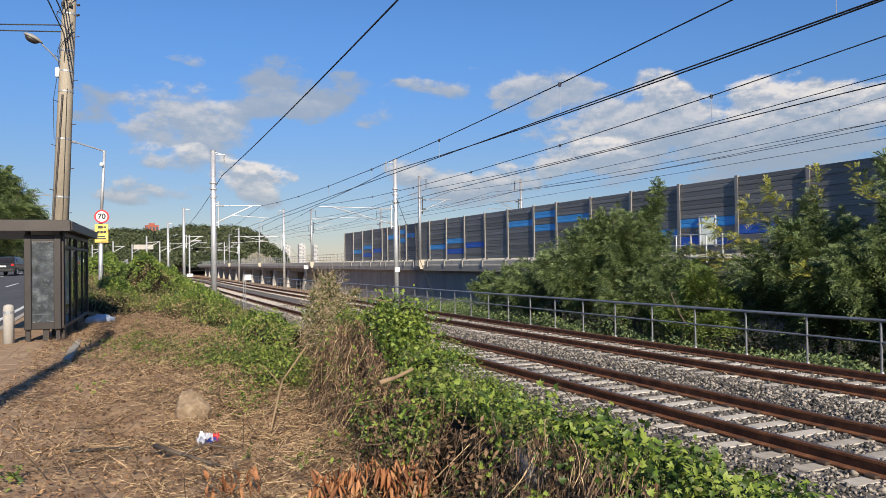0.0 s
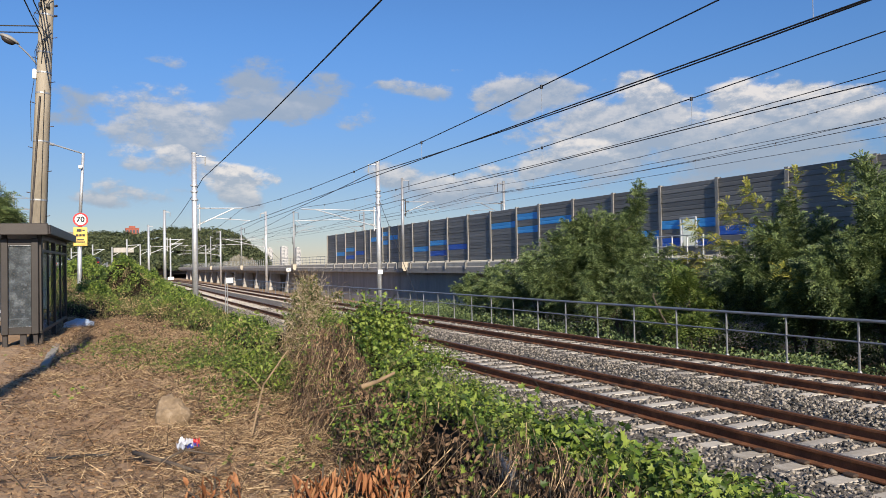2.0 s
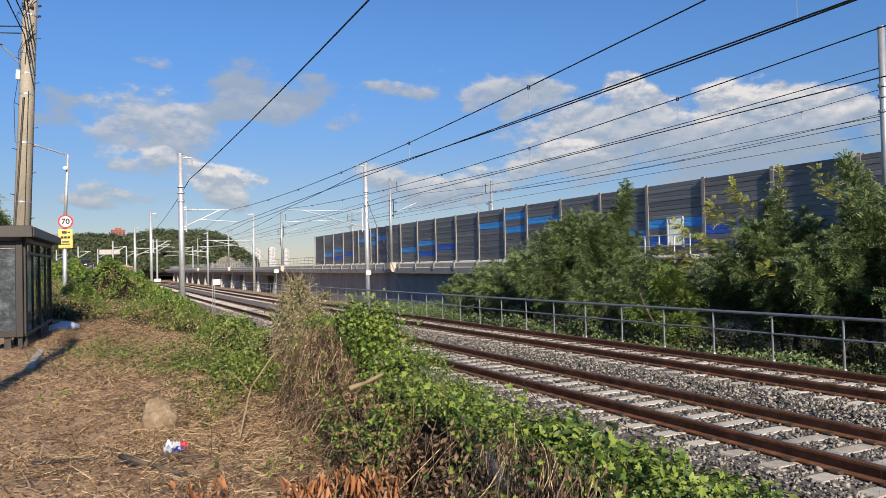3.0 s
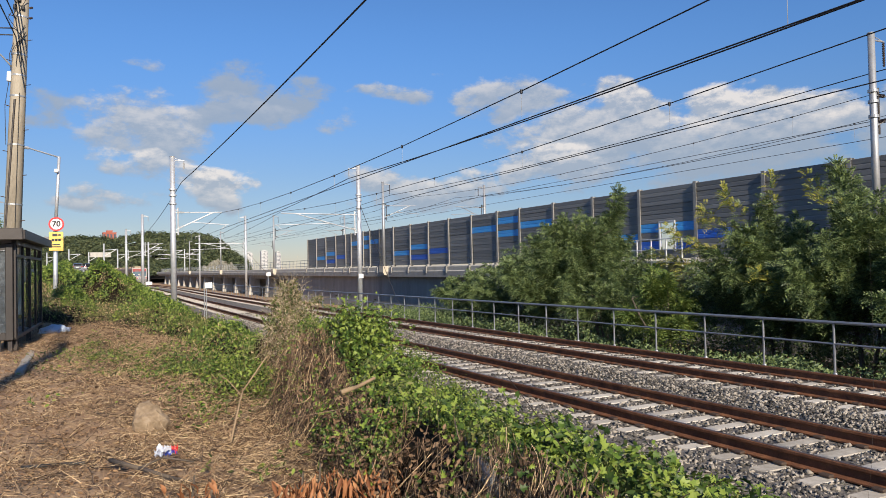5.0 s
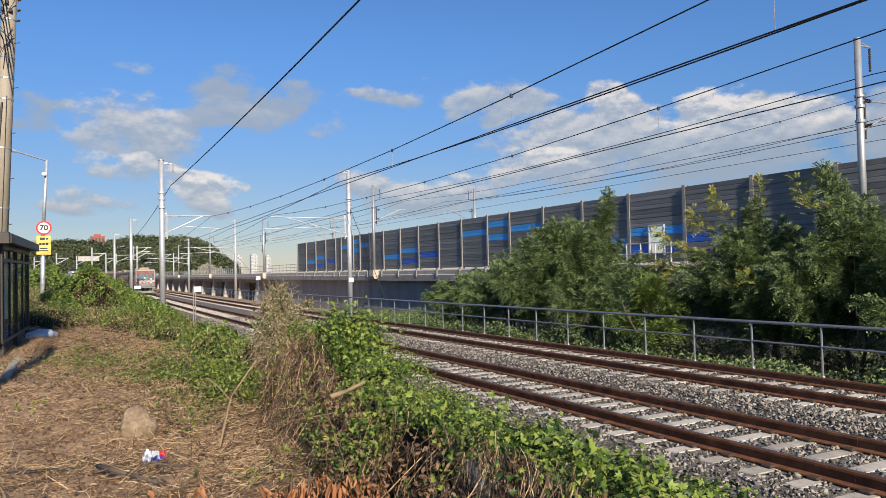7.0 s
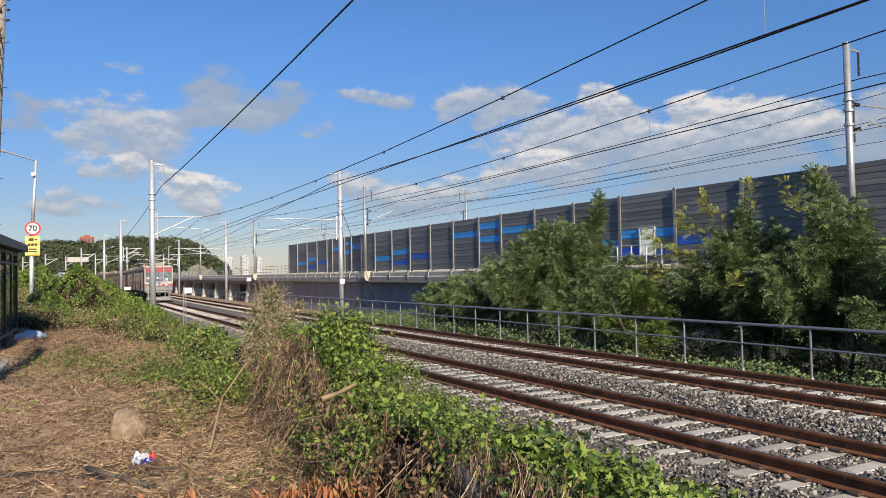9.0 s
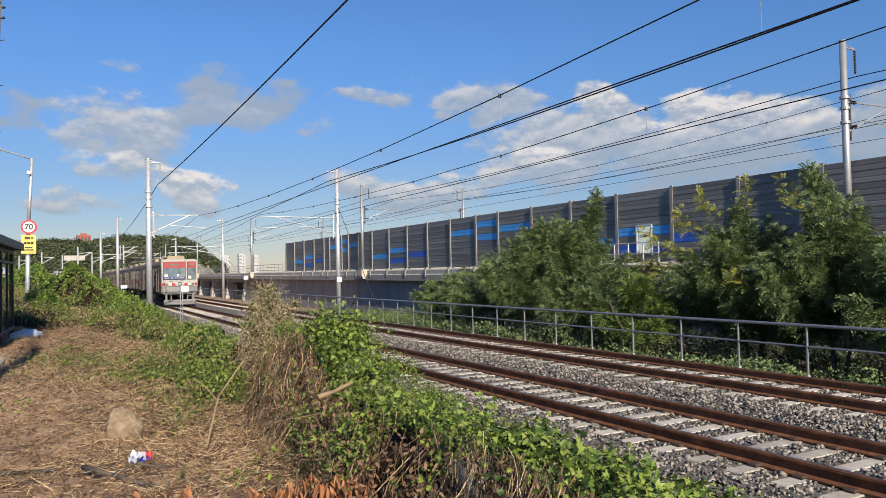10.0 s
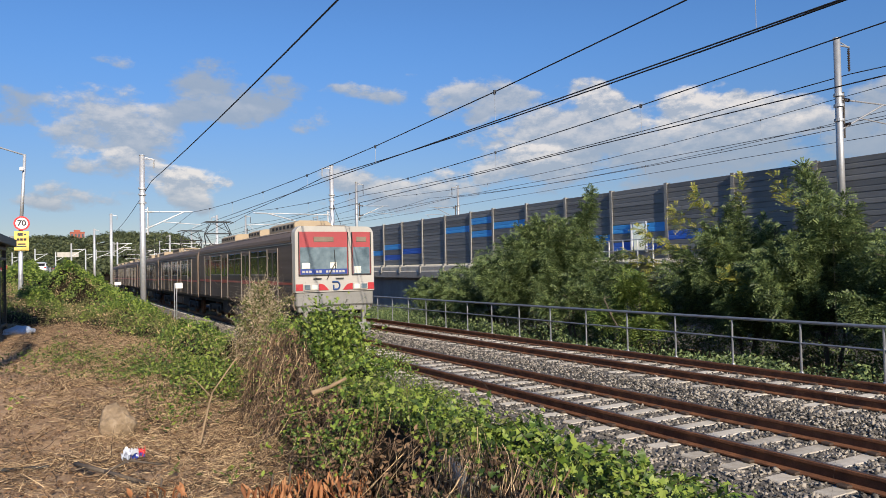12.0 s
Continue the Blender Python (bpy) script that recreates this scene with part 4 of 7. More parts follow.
def make_cab(car, y0):
    f = y0
    # white moulded face with rounded corners
    bm = bmesh.new()
    w, top, low = HALF_W, 3.60, 1.52
    ring = []
    for cx, cz, a0 in ((w - 0.28, top - 0.26, 0), (-w + 0.28, top - 0.26, 90)):
        for k in range(7):
            a = radians(a0 + 15 * k)
            ring.append((cx + 0.28 * math.cos(a), cz + 0.26 * math.sin(a)))
    ring += [(-w, low), (w, low)]
    front = [bm.verts.new((x * 0.975, f, 0.03 + z * 0.99)) for x, z in ring]
    back = [bm.verts.new((x, f + 0.26, z)) for x, z in ring]
    bm.faces.new(front)
    for i in range(len(ring)):
        j = (i + 1) % len(ring)
        bm.faces.new((front[i], front[j], back[j], back[i]))
    bmesh.ops.recalc_face_normals(bm, faces=bm.faces)
    face = part("cab_front", bm, M["train_white"], car, "white moulded cab front")
    F = f - 0.012
    for nm, x0, x1 in (("windscreen", -1.40, 0.50), ("door_windscreen", 0.62, 1.40)):
        bm = bmesh.new()
        slab(bm, x0, x1, 2.04, 3.42, F, 0.03, 0.04)
        surround = part("coral_surround", bm, M["train_pink"], face, "coral-red window surround")
        bm = bmesh.new()
        slab(bm, x0 + 0.06, x1 - 0.06, 2.07, 2.93, F - 0.02, 0.02, 0.02)
        part(nm, bm, M["cab_glass"], surround)
        cx = (x0 + x1) / 2
        hw = 0.38 if x1 - x0 > 1 else 0.2
        bm = bmesh.new()
        slab(bm, cx - hw, cx + hw, 3.10, 3.26, F - 0.02, 0.02, 0.01)
        part("destination_box", bm, M["train_roof"], surround, "unlit destination display")
        bm = bmesh.new()
        for k in (x0 + 0.02, x1 - 0.02):
            box(bm, (k, F - 0.012, 2.73), (0.035, 0.03, 1.36))
        box(bm, (cx, F - 0.012, 2.06), (x1 - x0 - 0.02, 0.03, 0.035))
        part("rubber_trim", bm, M["rubber"], surround)
    # banner behind the screen with pale bars for its writing
    bm = bmesh.new()
    slab(bm, -1.34, 0.44, 2.09, 2.25, F - 0.035, 0.008, 0)
    banner = part("banner", bm, M["banner"], face, "blue banner with a line of pale writing")
    bm = bmesh.new()
    for k in range(13):
        if k in (3, 6):
            continue
        slab(bm, -1.27 + k * 0.126, -1.18 + k * 0.126, 2.135, 2.205, F - 0.042, 0.004, 0)
    part("writing_bars", bm, M["train_white"], banner)
    for x0, x1, z0, z1 in ((-1.28, -0.98, 2.27, 2.45), (-0.22, 0.02, 2.27, 2.45), (0.72, 0.98, 2.10, 2.32)):
        bm = bmesh.new()
        slab(bm, x0, x1, z0, z1, F - 0.034, 0.006, 0)
        part("paper_card", bm, M["pale_glow"], face, "pale card behind the windscreen")
    bm = bmesh.new()
    tube(bm, (-0.35, F - 0.05, 1.93), (-0.02, F - 0.06, 2.45), 0.018, seg=6)
    tube(bm, (-0.02, F - 0.06, 2.25), (-0.06, F - 0.06, 2.85), 0.014, seg=6)
    part("wiper", bm, M["rubber"], face)
    bm = bmesh.new()
    for x0, x1 in ((-0.85, -0.55), (0.0, 0.3)):
        slab(bm, x0, x1, 1.93, 1.965, F - 0.02, 0.04, 0)
    part("grab_rail", bm, M["rubber"], face)
    # red swooshes and the round mark
    for sg, x0, x1 in ((-1, -1.5, -0.28), (1, 0.30, 1.5)):
        bm = bmesh.new()
        pts = [(x0 if sg < 0 else x1, 1.58), (x0 if sg < 0 else x1, 1.79), (sg * 0.62, 1.79), (sg * 0.45, 1.76), (sg * 0.26, 1.58)]
        a = [bm.verts.new((x, F - 0.004, z)) for x, z in pts]
        b = [bm.verts.new((x, F + 0.02, z)) for x, z in pts]
        bm.faces.new(a)
        bm.faces.new(b)
        for i in range(5):
            bm.faces.new((a[i], a[(i + 1) % 5], b[(i + 1) % 5], b[i]))
        bmesh.ops.recalc_face_normals(bm, faces=bm.faces)
        part("red_flash", bm, M["train_red"], face)
    bm = bmesh.new()
    for k in range(9):
        a = radians(-90 + k * 22.5)
        b = radians(-90 + (k + 1) * 22.5)
        if k < 8:
            tube(bm, (0.02 + 0.13 * math.cos(a), F - 0.012, 1.72 + 0.12 * math.sin(a)), (0.02 + 0.13 * math.cos(b), F - 0.012, 1.72 + 0.12 * math.sin(b)), 0.028, seg=6)
    tube(bm, (-0.08, F - 0.012, 1.60), (0.03, F - 0.012, 1.60), 0.028, seg=6)
    tube(bm, (-0.14, F - 0.012, 1.84), (0.03, F - 0.012, 1.84), 0.028, seg=6)
    tube(bm, (-0.09, F - 0.012, 1.60), (-0.09, F - 0.012, 1.74), 0.028, seg=6)
    part("operator_mark", bm, M["navy"], face, "navy operator mark")
    for sg in (-1, 1):
        bm = bmesh.new()
        slab(bm, sg * 0.95 - 0.30, sg * 0.95 + 0.30, 1.57, 1.80, F - 0.015, 0.05, 0.03)
        lamp = part("headlight", bm, M["train_white"], face, "twin headlight in a white bezel")
        for k in (-0.14, 0.14):
            bm = bmesh.new()
            slab(bm, sg * 0.95 + k - 0.11, sg * 0.95 + k + 0.11, 1.61, 1.76, F - 0.045, 0.02, 0.02)
            part("lens", bm, M["pale_glow"] if k * sg < 0 else M["cab_glass"], lamp)
    # grey lower apron, coupler, pilot plate
    bm = bmesh.new()
    box(bm, (0, f + 0.14, 1.30), (2.98, 0.26, 0.44), 0.05)
    part("apron", bm, M["train_grey"], car, "grey lower apron")
    bm = bmesh.new()
    box(bm, (0, f + 0.18, 1.00), (2.8, 0.2, 0.18), 0.03)
    part("buffer_beam", bm, M["train_grey"], car)
    bm = bmesh.new()
    box(bm, (0, f - 0.05, 0.80), (0.32, 0.6, 0.3), 0.05)
    tube(bm, (0, f + 0.2, 0.8), (0, f + 1.0, 0.8), 0.1, seg=10)
    part("coupler", bm, M["train_dark"], car, "dark automatic coupler")
    bm = bmesh.new()
    for sg in (-1, 1):
        box(bm, (sg * 1.12, f + 0.12, 0.72), (0.16, 0.14, 0.62), 0.02)
        box(bm, (sg * 0.7, f + 0.3, 0.72), (0.1, 0.1, 0.5), 0.02)
    box(bm, (0, f + 0.05, 0.32), (2.7, 0.16, 0.40), 0.06)
    part("pilot_plate", bm, M["train_grey"], car, "pale grey pilot plate")


lead_car = make_car(True, False)
second_car = make_car(False, True)
third_car = make_car(False, False)
CARS = [lead_car, second_car, third_car, copy_thing(second_car, Matrix()), copy_thing(third_car, Matrix()), copy_thing(third_car, Matrix())]


def nose(t):
    """Where the train's front is along the line."""
    return 22.6 + 19.0 * (12.0 - t)

# ---- vegetation ----
RNG = np.random.default_rng(11)


def frames_from(n, spread=1.0):
    """For unit normals n: two axes in the leaf's plane, turned at random."""
    ref = RNG.normal(size=n.shape)
    u = np.cross(n, ref)
    u /= np.linalg.norm(u, axis=1, keepdims=True) + 1e-9
    return u, np.cross(n, u)


LOBED = np.array([(0, 0), (0.20, 0.06), (0.52, 0.22), (0.24, 0.40), (0.40, 0.78), (0.13, 0.66), (0, 1.08), (-0.13, 0.66), (-0.40, 0.78), (-0.24, 0.40), (-0.52, 0.22), (-0.20, 0.06)])
OVAL = np.array([(0, 0), (0.24, 0.35), (0.16, 0.75), (0, 1.0), (-0.16, 0.75), (-0.24, 0.35)])
LANCE4 = np.array([(0, 0), (0.27, 0.45), (0, 1.0), (-0.27, 0.45)])
LANCE = np.array([(0, 0), (0.13, 0.4), (0, 1.0), (-0.13, 0.4)])


def leaves(name, pts, size, normals, shape, mat, parent=None, label="", category="", droop=0.12, kind="stuff"):
    """Many leaves of one outline, each a little folded, at pts."""
    n, k = len(pts), len(shape)
    nn = normals / (np.linalg.norm(normals, axis=1, keepdims=True) + 1e-9)
    u, v = frames_from(nn)
    size = np.broadcast_to(size, (n,))[:, None, None]
    a, b = shape[:, 0], shape[:, 1] - 0.3
    fold = 0.28 * np.abs(a) - droop * (b + 0.3) ** 2
    co = (u[:, None] * a[None, :, None] + v[:, None] * b[None, :, None] + nn[:, None] * fold[None, :, None]) * size + pts[:, None]
    idx = np.array([(0, i, i + 1) for i in range(1, k - 1)]) if k > 4 else np.array([(0, 1, 2), (0, 2, 3)])
    f = (idx[None] + k * np.arange(n)[:, None, None]).reshape(-1, 3)
    ob = raw(name, co.reshape(-1, 3), f, mat, parent, label if parent is not None else "")
    if parent is None:
        tagged(ob, label, category, kind=kind)
    return ob


def ribbons(name, start, way, length, width, mat, label, category, curl=0.5, down=0.0, seg=4, flat=None, parent=None, follow=None):
    """Thin bent stalks."""
    n = len(start)
    way = way / (np.linalg.norm(way, axis=1, keepdims=True) + 1e-9)
    bend = RNG.normal(size=(n, 3)) * curl
    bend[:, 2] -= down
    L = np.broadcast_to(length, (n,))[:, None]
    side = np.cross(way, RNG.normal(size=(n, 3)) if flat is None else flat)
    side /= np.linalg.norm(side, axis=1, keepdims=True) + 1e-9
    W = np.broadcast_to(width, (n,))[:, None]
    pts = []
    for i in range(seg + 1):
        t = i / seg
        p = start + way * L * t + bend * L * t * t * 0.5
        if follow is not None:
            p[:, 2] = follow(p[:, 0], p[:, 1]) + p[:, 2] - start[:, 2] + (start[:, 2] - follow(start[:, 0], start[:, 1]))
        w = W * (1 - 0.6 * t)
        pts += [p - side * w, p + side * w]
    co = np.stack(pts, 1)
    k = 2 * (seg + 1)
    idx = np.array([(2 * i, 2 * i + 1, 2 * i + 3, 2 * i + 2) for i in range(seg)])
    f = (idx[None] + k * np.arange(n)[:, None, None]).reshape(-1, 4)
    ob = raw(name, co.reshape(-1, 3), f, mat, parent)
    return tagged(ob, label, category, kind="stuff")


def lump(x, y, f=1.0, seed=0.0):
    return noise.noise(Vector((x * f, y * f, seed)))


def lumps(x, y, f=1.0, seed=0.0):
    return np.array([noise.noise(Vector((a * f, b * f, seed))) for a, b in zip(x, y)])


def gz(x, y):
    return np.array([ground_z(a, b) for a, b in zip(x, y)])


# the vine-grown bank beside the line: its foot swings away from the footway, its near face is steep
CREST = [(-2.0, 1.18), (1.5, 1.20), (3.0, 1.27), (4.2, 1.24), (5.0, 1.15), (6.1, 1.12), (6.8, 1.30), (7.5, 1.60), (8.1, 1.48), (8.9, 1.30), (9.7, 1.30), (10.7, 1.45), (11.8, 1.25), (15.5, 1.0)]


def crest_z(y):
    for (a, p), (b, q) in zip(CREST, CREST[1:]):
        if y <= b:
            return p + (q - p) * step(a, b, y)
    return CREST[-1][1]


def bank_point(u, y, shrink=0.0):
    """A point of the bank's skin: u runs 0..1 from the near foot over the crest to the far foot."""
    f, c = 1.44 + 0.14 * max(0.0, y - 4.7), crest_z(y)
    f = min(f, 2.6)
    prof = [(f, 0.32), (f + 0.20, 0.64), (f + 0.30, 0.64 + (c - 0.64) * 0.45), (f + 0.42, c - 0.10), (f + 0.78, c),
            (f + 1.25, c - 0.22), (min(f + 1.95, 4.2), c - 0.72), (4.75, -0.10), (5.35, -0.6)]
    k = u * (len(prof) - 1)
    i = min(int(k), len(prof) - 2)
    w = k - i
    x = prof[i][0] * (1 - w) + prof[i + 1][0] * w
    z = prof[i][1] * (1 - w) + prof[i + 1][1] * w
    d = 0.17 * lump(u * 3.0, y * 0.9, 1.0, 2.0) + 0.15 * lump(u * 8.0, y * 2.4, 1.0, 7.0) + 0.07 * lump(u * 20.0, y * 6.0, 1.0, 3.0)
    x -= d * (1 - u) * 1.2
    z += d * 0.9 * (0.3 + min(u, 0.6))
    nx, nz = (-1, 0.25) if u < 0.34 else (-0.3, 1) if u < 0.6 else (0.7, 0.7)
    return x - nx * shrink, y, z - nz * shrink


def skin(u, y, out=0.0):
    return np.array([bank_point(a, b, -c) for a, b, c in zip(u, y, np.broadcast_to(out, u.shape))])


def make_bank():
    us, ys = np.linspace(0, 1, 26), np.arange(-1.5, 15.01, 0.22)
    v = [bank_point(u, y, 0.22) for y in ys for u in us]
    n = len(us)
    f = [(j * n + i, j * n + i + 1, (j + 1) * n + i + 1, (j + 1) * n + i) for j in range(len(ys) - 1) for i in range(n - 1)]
    # shade between the leaves is put in as a near-black inner sheet
    tagged(smooth(raw("bank_thicket", v, f, M["under"])), "dark inner body of the vine bank, blackened for shade", "thicket", kind="stuff")
    # leaf clumps: close over the crest, scattered on the near face, with dark hollows between
    m = 3300
    u = np.concatenate([RNG.beta(1.9, 2.4, m), RNG.uniform(0.62, 0.98, 1300)])
    m = len(u)
    y = -1.4 + 16.3 * RNG.random(m) ** 1.25
    patch = lumps(u * 5, y * 1.0, 1.0, 21.0)
    near_green = np.clip((2.7 - y) / 1.0, 0, 1)
    chance = np.where(u < 0.415, 0.015 + 0.9 * np.maximum(patch - 0.10, 0) + 0.45 * near_green, 0.85)
    chance *= np.clip(0.62 + 2.6 * lumps(u * 8, y * 2.0, 1.0, 61.0), 0.03, 1.0)
    chance = np.where((u < 0.62) & (np.abs(y - 10.7) < 0.7), chance * 0.25, chance)
    keep = RNG.random(m) < chance
    u, y = u[keep], y[keep]
    m = len(u)
    mid = skin(u, y, RNG.uniform(-0.10, 0.13, m))
    rad = RNG.uniform(0.07, 0.19, m)
    count = (24 + 1150 * rad ** 1.6).astype(int)
    own = np.repeat(np.arange(m), count)
    d = RNG.normal(size=(len(own), 3)) + np.array([-0.35, -0.35, 0.55])
    d /= np.linalg.norm(d, axis=1, keepdims=True)
    p = mid[own] + d * (rad[own] * RNG.random(len(own)) ** 0.35)[:, None] * np.array([1.0, 1.0, 0.8])
    nrm = d * 0.9 + RNG.normal(0, 0.6, p.shape) + np.array([0.0, -0.1, 0.45])
    tone = RNG.random(m)[own] + RNG.normal(0, 0.12, len(own))
    size = (0.020 + 0.034 * RNG.random(m) ** 1.8)[own] * RNG.uniform(0.6, 1.25, len(own)) * (1.0 + 0.25 * near_green[keep][own])
    dull = tone < 0.30
    lobed = (tone > 0.80) & (p[:, 1] < 6)
    mid_tone = ~dull & ~lobed
    leaves("dull_vine_leaves", p[dull], size[dull], nrm[dull], OVAL, M["leaf_low"], label="dull olive leaves among the vines", category="vine")
    leaves("small_vine_leaves", p[mid_tone], size[mid_tone] * 1.05, nrm[mid_tone], OVAL, M["leaf"], label="small green oval leaves over the bank", category="vine")
    leaves("vine_leaves", p[lobed], size[lobed] * 0.95, nrm[lobed], LOBED, M["leaf"], label="bright green lobed vine leaves over the bank", category="vine")
    # leafy strands that hang down the near face
    m = 360
    y = RNG.uniform(-0.8, 9.6, m)
    u0, u1 = RNG.uniform(0.28, 0.44, m), RNG.uniform(0.03, 0.26, m)
    t = np.linspace(0, 1, 24)
    uu, yy = (u0[:, None] + (u1 - u0)[:, None] * t).ravel(), (y[:, None] + RNG.normal(0, 0.25, (m, 1)) * t).ravel()
    p = skin(uu, yy, RNG.uniform(0.0, 0.14, m).repeat(24)) + RNG.normal(0, 0.022, (len(uu), 3))
    alive = RNG.random(m).repeat(24) < np.where(y < 2.6, 0.75, 0.26).repeat(24)
    leaves("hanging_vine_leaves", p[alive], RNG.uniform(0.018, 0.042, alive.sum()), RNG.normal(0, 0.5, (alive.sum(), 3)) + np.array([-0.5, -0.6, 0.3]), LOBED, M["leaf"], label="green leaves on vines hanging down the bank", category="vine")
    leaves("withered_vine_leaves", p[~alive], RNG.uniform(0.02, 0.05, (~alive).sum()), RNG.normal(0, 0.8, ((~alive).sum(), 3)) + np.array([-0.4, -0.5, 0.0]), OVAL, M["leaf_dead_dull"], label="shrivelled brown leaves hanging on the bank", category="dead vine")
    n = 5200
    p = skin(RNG.uniform(0.04, 0.42, n), RNG.uniform(-0.6, 10.5, n), RNG.uniform(-0.08, 0.12, n))
    leaves("brown_leaf_scraps", p, RNG.uniform(0.02, 0.055, n), RNG.normal(0, 0.8, (n, 3)) + np.array([-0.4, -0.5, 0.1]), OVAL, M["leaf_dead_dull"], label="brown leaf scraps caught on dead stalks", category="dead vine")
    # sprays that stand up from the crest
    m = 1100
    u, y = RNG.uniform(0.42, 0.62, m), np.where(RNG.random(m) < 0.45, RNG.normal(7.5, 0.45, m), RNG.uniform(0.8, 14, m))
    root = skin(u, y)
    bush = np.exp(-((y - 7.5) / 0.5) ** 2)
    way = RNG.normal(0, 0.5, (m, 3)) + np.array([-0.1, 0, 0.9])
    ln = RNG.uniform(0.06, 0.24, m) * (1 + 0.8 * bush)
    ribbons("vine_shoots", root, way, ln, 0.002, M["leaf_low"], "thin green shoots rising from the bank", "vine", curl=0.6, down=0.3)
    w = way / np.linalg.norm(way, axis=1, keepdims=True)
    pts = np.concatenate([root + w * (ln * k)[:, None] for k in (0.3, 0.5, 0.7, 0.85, 1.0)])
    leaves("shoot_leaves", pts + RNG.normal(0, 0.018, pts.shape), RNG.uniform(0.025, 0.055, len(pts)), RNG.normal(0, 0.7, pts.shape) + np.array([0, -0.4, 0.6]), LOBED, M["leaf"],
           label="young green leaves on vine shoots", category="vine")
    # dead stalks hanging on the near face, in brushed-down sheaves
    n = 60000
    u = RNG.uniform(0.02, 0.43, n)
    y = np.where(RNG.random(n) < 0.86, -0.8 + 10.2 * RNG.random(n), RNG.normal(10.7, 0.8, n))
    sheaf = lumps(y * 1.6, u * 1.5, 1.0, 83.0)
    ok = RNG.random(n) < np.clip(0.45 + 1.3 * sheaf, 0.10, 1)
    u, y, sheaf = u[ok], y[ok], sheaf[ok]
    n = len(u)
    p = skin(u, y, RNG.uniform(-0.16, 0.15, n))
    slant = np.array([lump(v * 0.9, 0.0, 1.0, 15.0) for v in y])
    way = RNG.normal(0, 0.30, (n, 3)) + np.stack([np.full(n, -0.22), 0.8 * slant, np.full(n, -0.9)], 1)
    pale = RNG.random(n) < 0.38
    for nm, k, mt, lab in (("dead_stalks", ~pale, M["stem"], "dead dark brown stalks hanging on the bank"), ("pale_dead_stalks", pale, M["straw"], "dead tan stalks hanging on the bank")):
        ribbons(nm, p[k], way[k], RNG.uniform(0.08, 0.40, k.sum()), RNG.uniform(0.0012, 0.0032, k.sum()), mt, lab, "dead stalks", curl=0.55, down=0.2, seg=4)
    # a few long tangled runners
    n = 260
    p = skin(RNG.uniform(0.05, 0.45, n), RNG.uniform(-0.5, 9, n), 0.05)
    ribbons("old_runners", p, RNG.normal(0, 0.6, (n, 3)) + np.array([-0.2, 0.1, -0.4]), RNG.uniform(0.5, 1.1, n), RNG.uniform(0.002, 0.004, n), M["stem"], "old bare runners looping over the bank", "dead vine", curl=0.9, down=0.3, seg=7)
    # dry seed plumes on the tall clump
    n = 8500
    y = RNG.normal(10.5, 0.60, n)
    u = 0.10 + RNG.beta(2.5, 2.6, n) * 0.50
    up = RNG.random(n)
    p = skin(u, y, -0.05 + 0.15 * RNG.random(n)) + RNG.normal(0, 0.04, (n, 3))
    plume = up > 0.5
    k = plume.sum()
    stem_at = RNG.integers(0, 9, k)
    h = RNG.random(k)
    tops = np.stack([RNG.normal(0, 0.16, 9), RNG.normal(0, 0.30, 9), RNG.uniform(0.30, 0.72, 9)], 1)
    p[plume] = np.array(bank_point(0.40, 10.7)) + tops[stem_at] * h[:, None] ** np.array([1.0, 1.0, 1.0]) + RNG.normal(0, 1, (k, 3)) * (0.16 * (1.1 - h))[:, None]
    grey = RNG.random(n) < 0.55
    for nm, k, mt, lab in (("dry_plumes", grey, M["plume"], "pale dry seed plumes on dead vines"), ("plume_leaves", ~grey, M["leaf_low"], "olive leaves among the dry plumes")):
        leaves(nm, p[k], RNG.uniform(0.025, 0.065, k.sum()), RNG.normal(0, 0.8, (k.sum(), 3)) + np.array([-0.2, -0.5, 0.4]), LANCE4 if nm == "plume_leaves" else LANCE, mt, label=lab, category="dead vine")
    ribbons("plume_stalks", p[:1500], RNG.normal(0, 0.5, (1500, 3)) + np.array([0, 0, 0.5]), RNG.uniform(0.1, 0.35, 1500), 0.0018, M["plume"], "pale dry stalks of dead vines", "dead vine", curl=0.8)


make_bank()


def weed_top(x, y):
    """Height of the weeds over the ground beyond the bare soil."""
    edge = step(0.0, 1.0, (x - weed_edge(y)) / 0.9)
    h = 0.34 + 0.24 * lump(x, y, 0.55, 4.0) + 0.20 * lump(x, y, 1.6, 8.0) + 0.20 * lump(x, y, 3.4, 18.0)
    h += 0.24 * step(18, 36, y) - 0.12 * step(17, 13, y)
    for bx, by, r, t in MOUNDS:
        h += t * math.exp(-(((x - bx) / r) ** 2 + ((y - by) / (r * 1.3)) ** 2))
    return max(0.02, h) * edge


def weed_edge(y):
    return 1.80 - 0.02 * max(0.0, y - 11.5) - 0.19 * max(0.0, y - 17.0) - 1.9 * step(24.0, 27.5, y)


MOUNDS = [(0.72, 33.0, 0.9, 1.6), (-0.35, 30.5, 0.6, 0.55), (2.4, 25.0, 0.9, 0.32), (1.9, 36.0, 1.1, 0.75), (3.4, 17.5, 0.9, 0.4), (3.2, 33.0, 1.3, 0.4), (-0.6, 44.0, 2.0, 1.1), (1.2, 52.0, 2.6, 1.1), (2.0, 70.0, 3.5, 1.4), (-0.8, 62.0, 2.4, 1.2)]


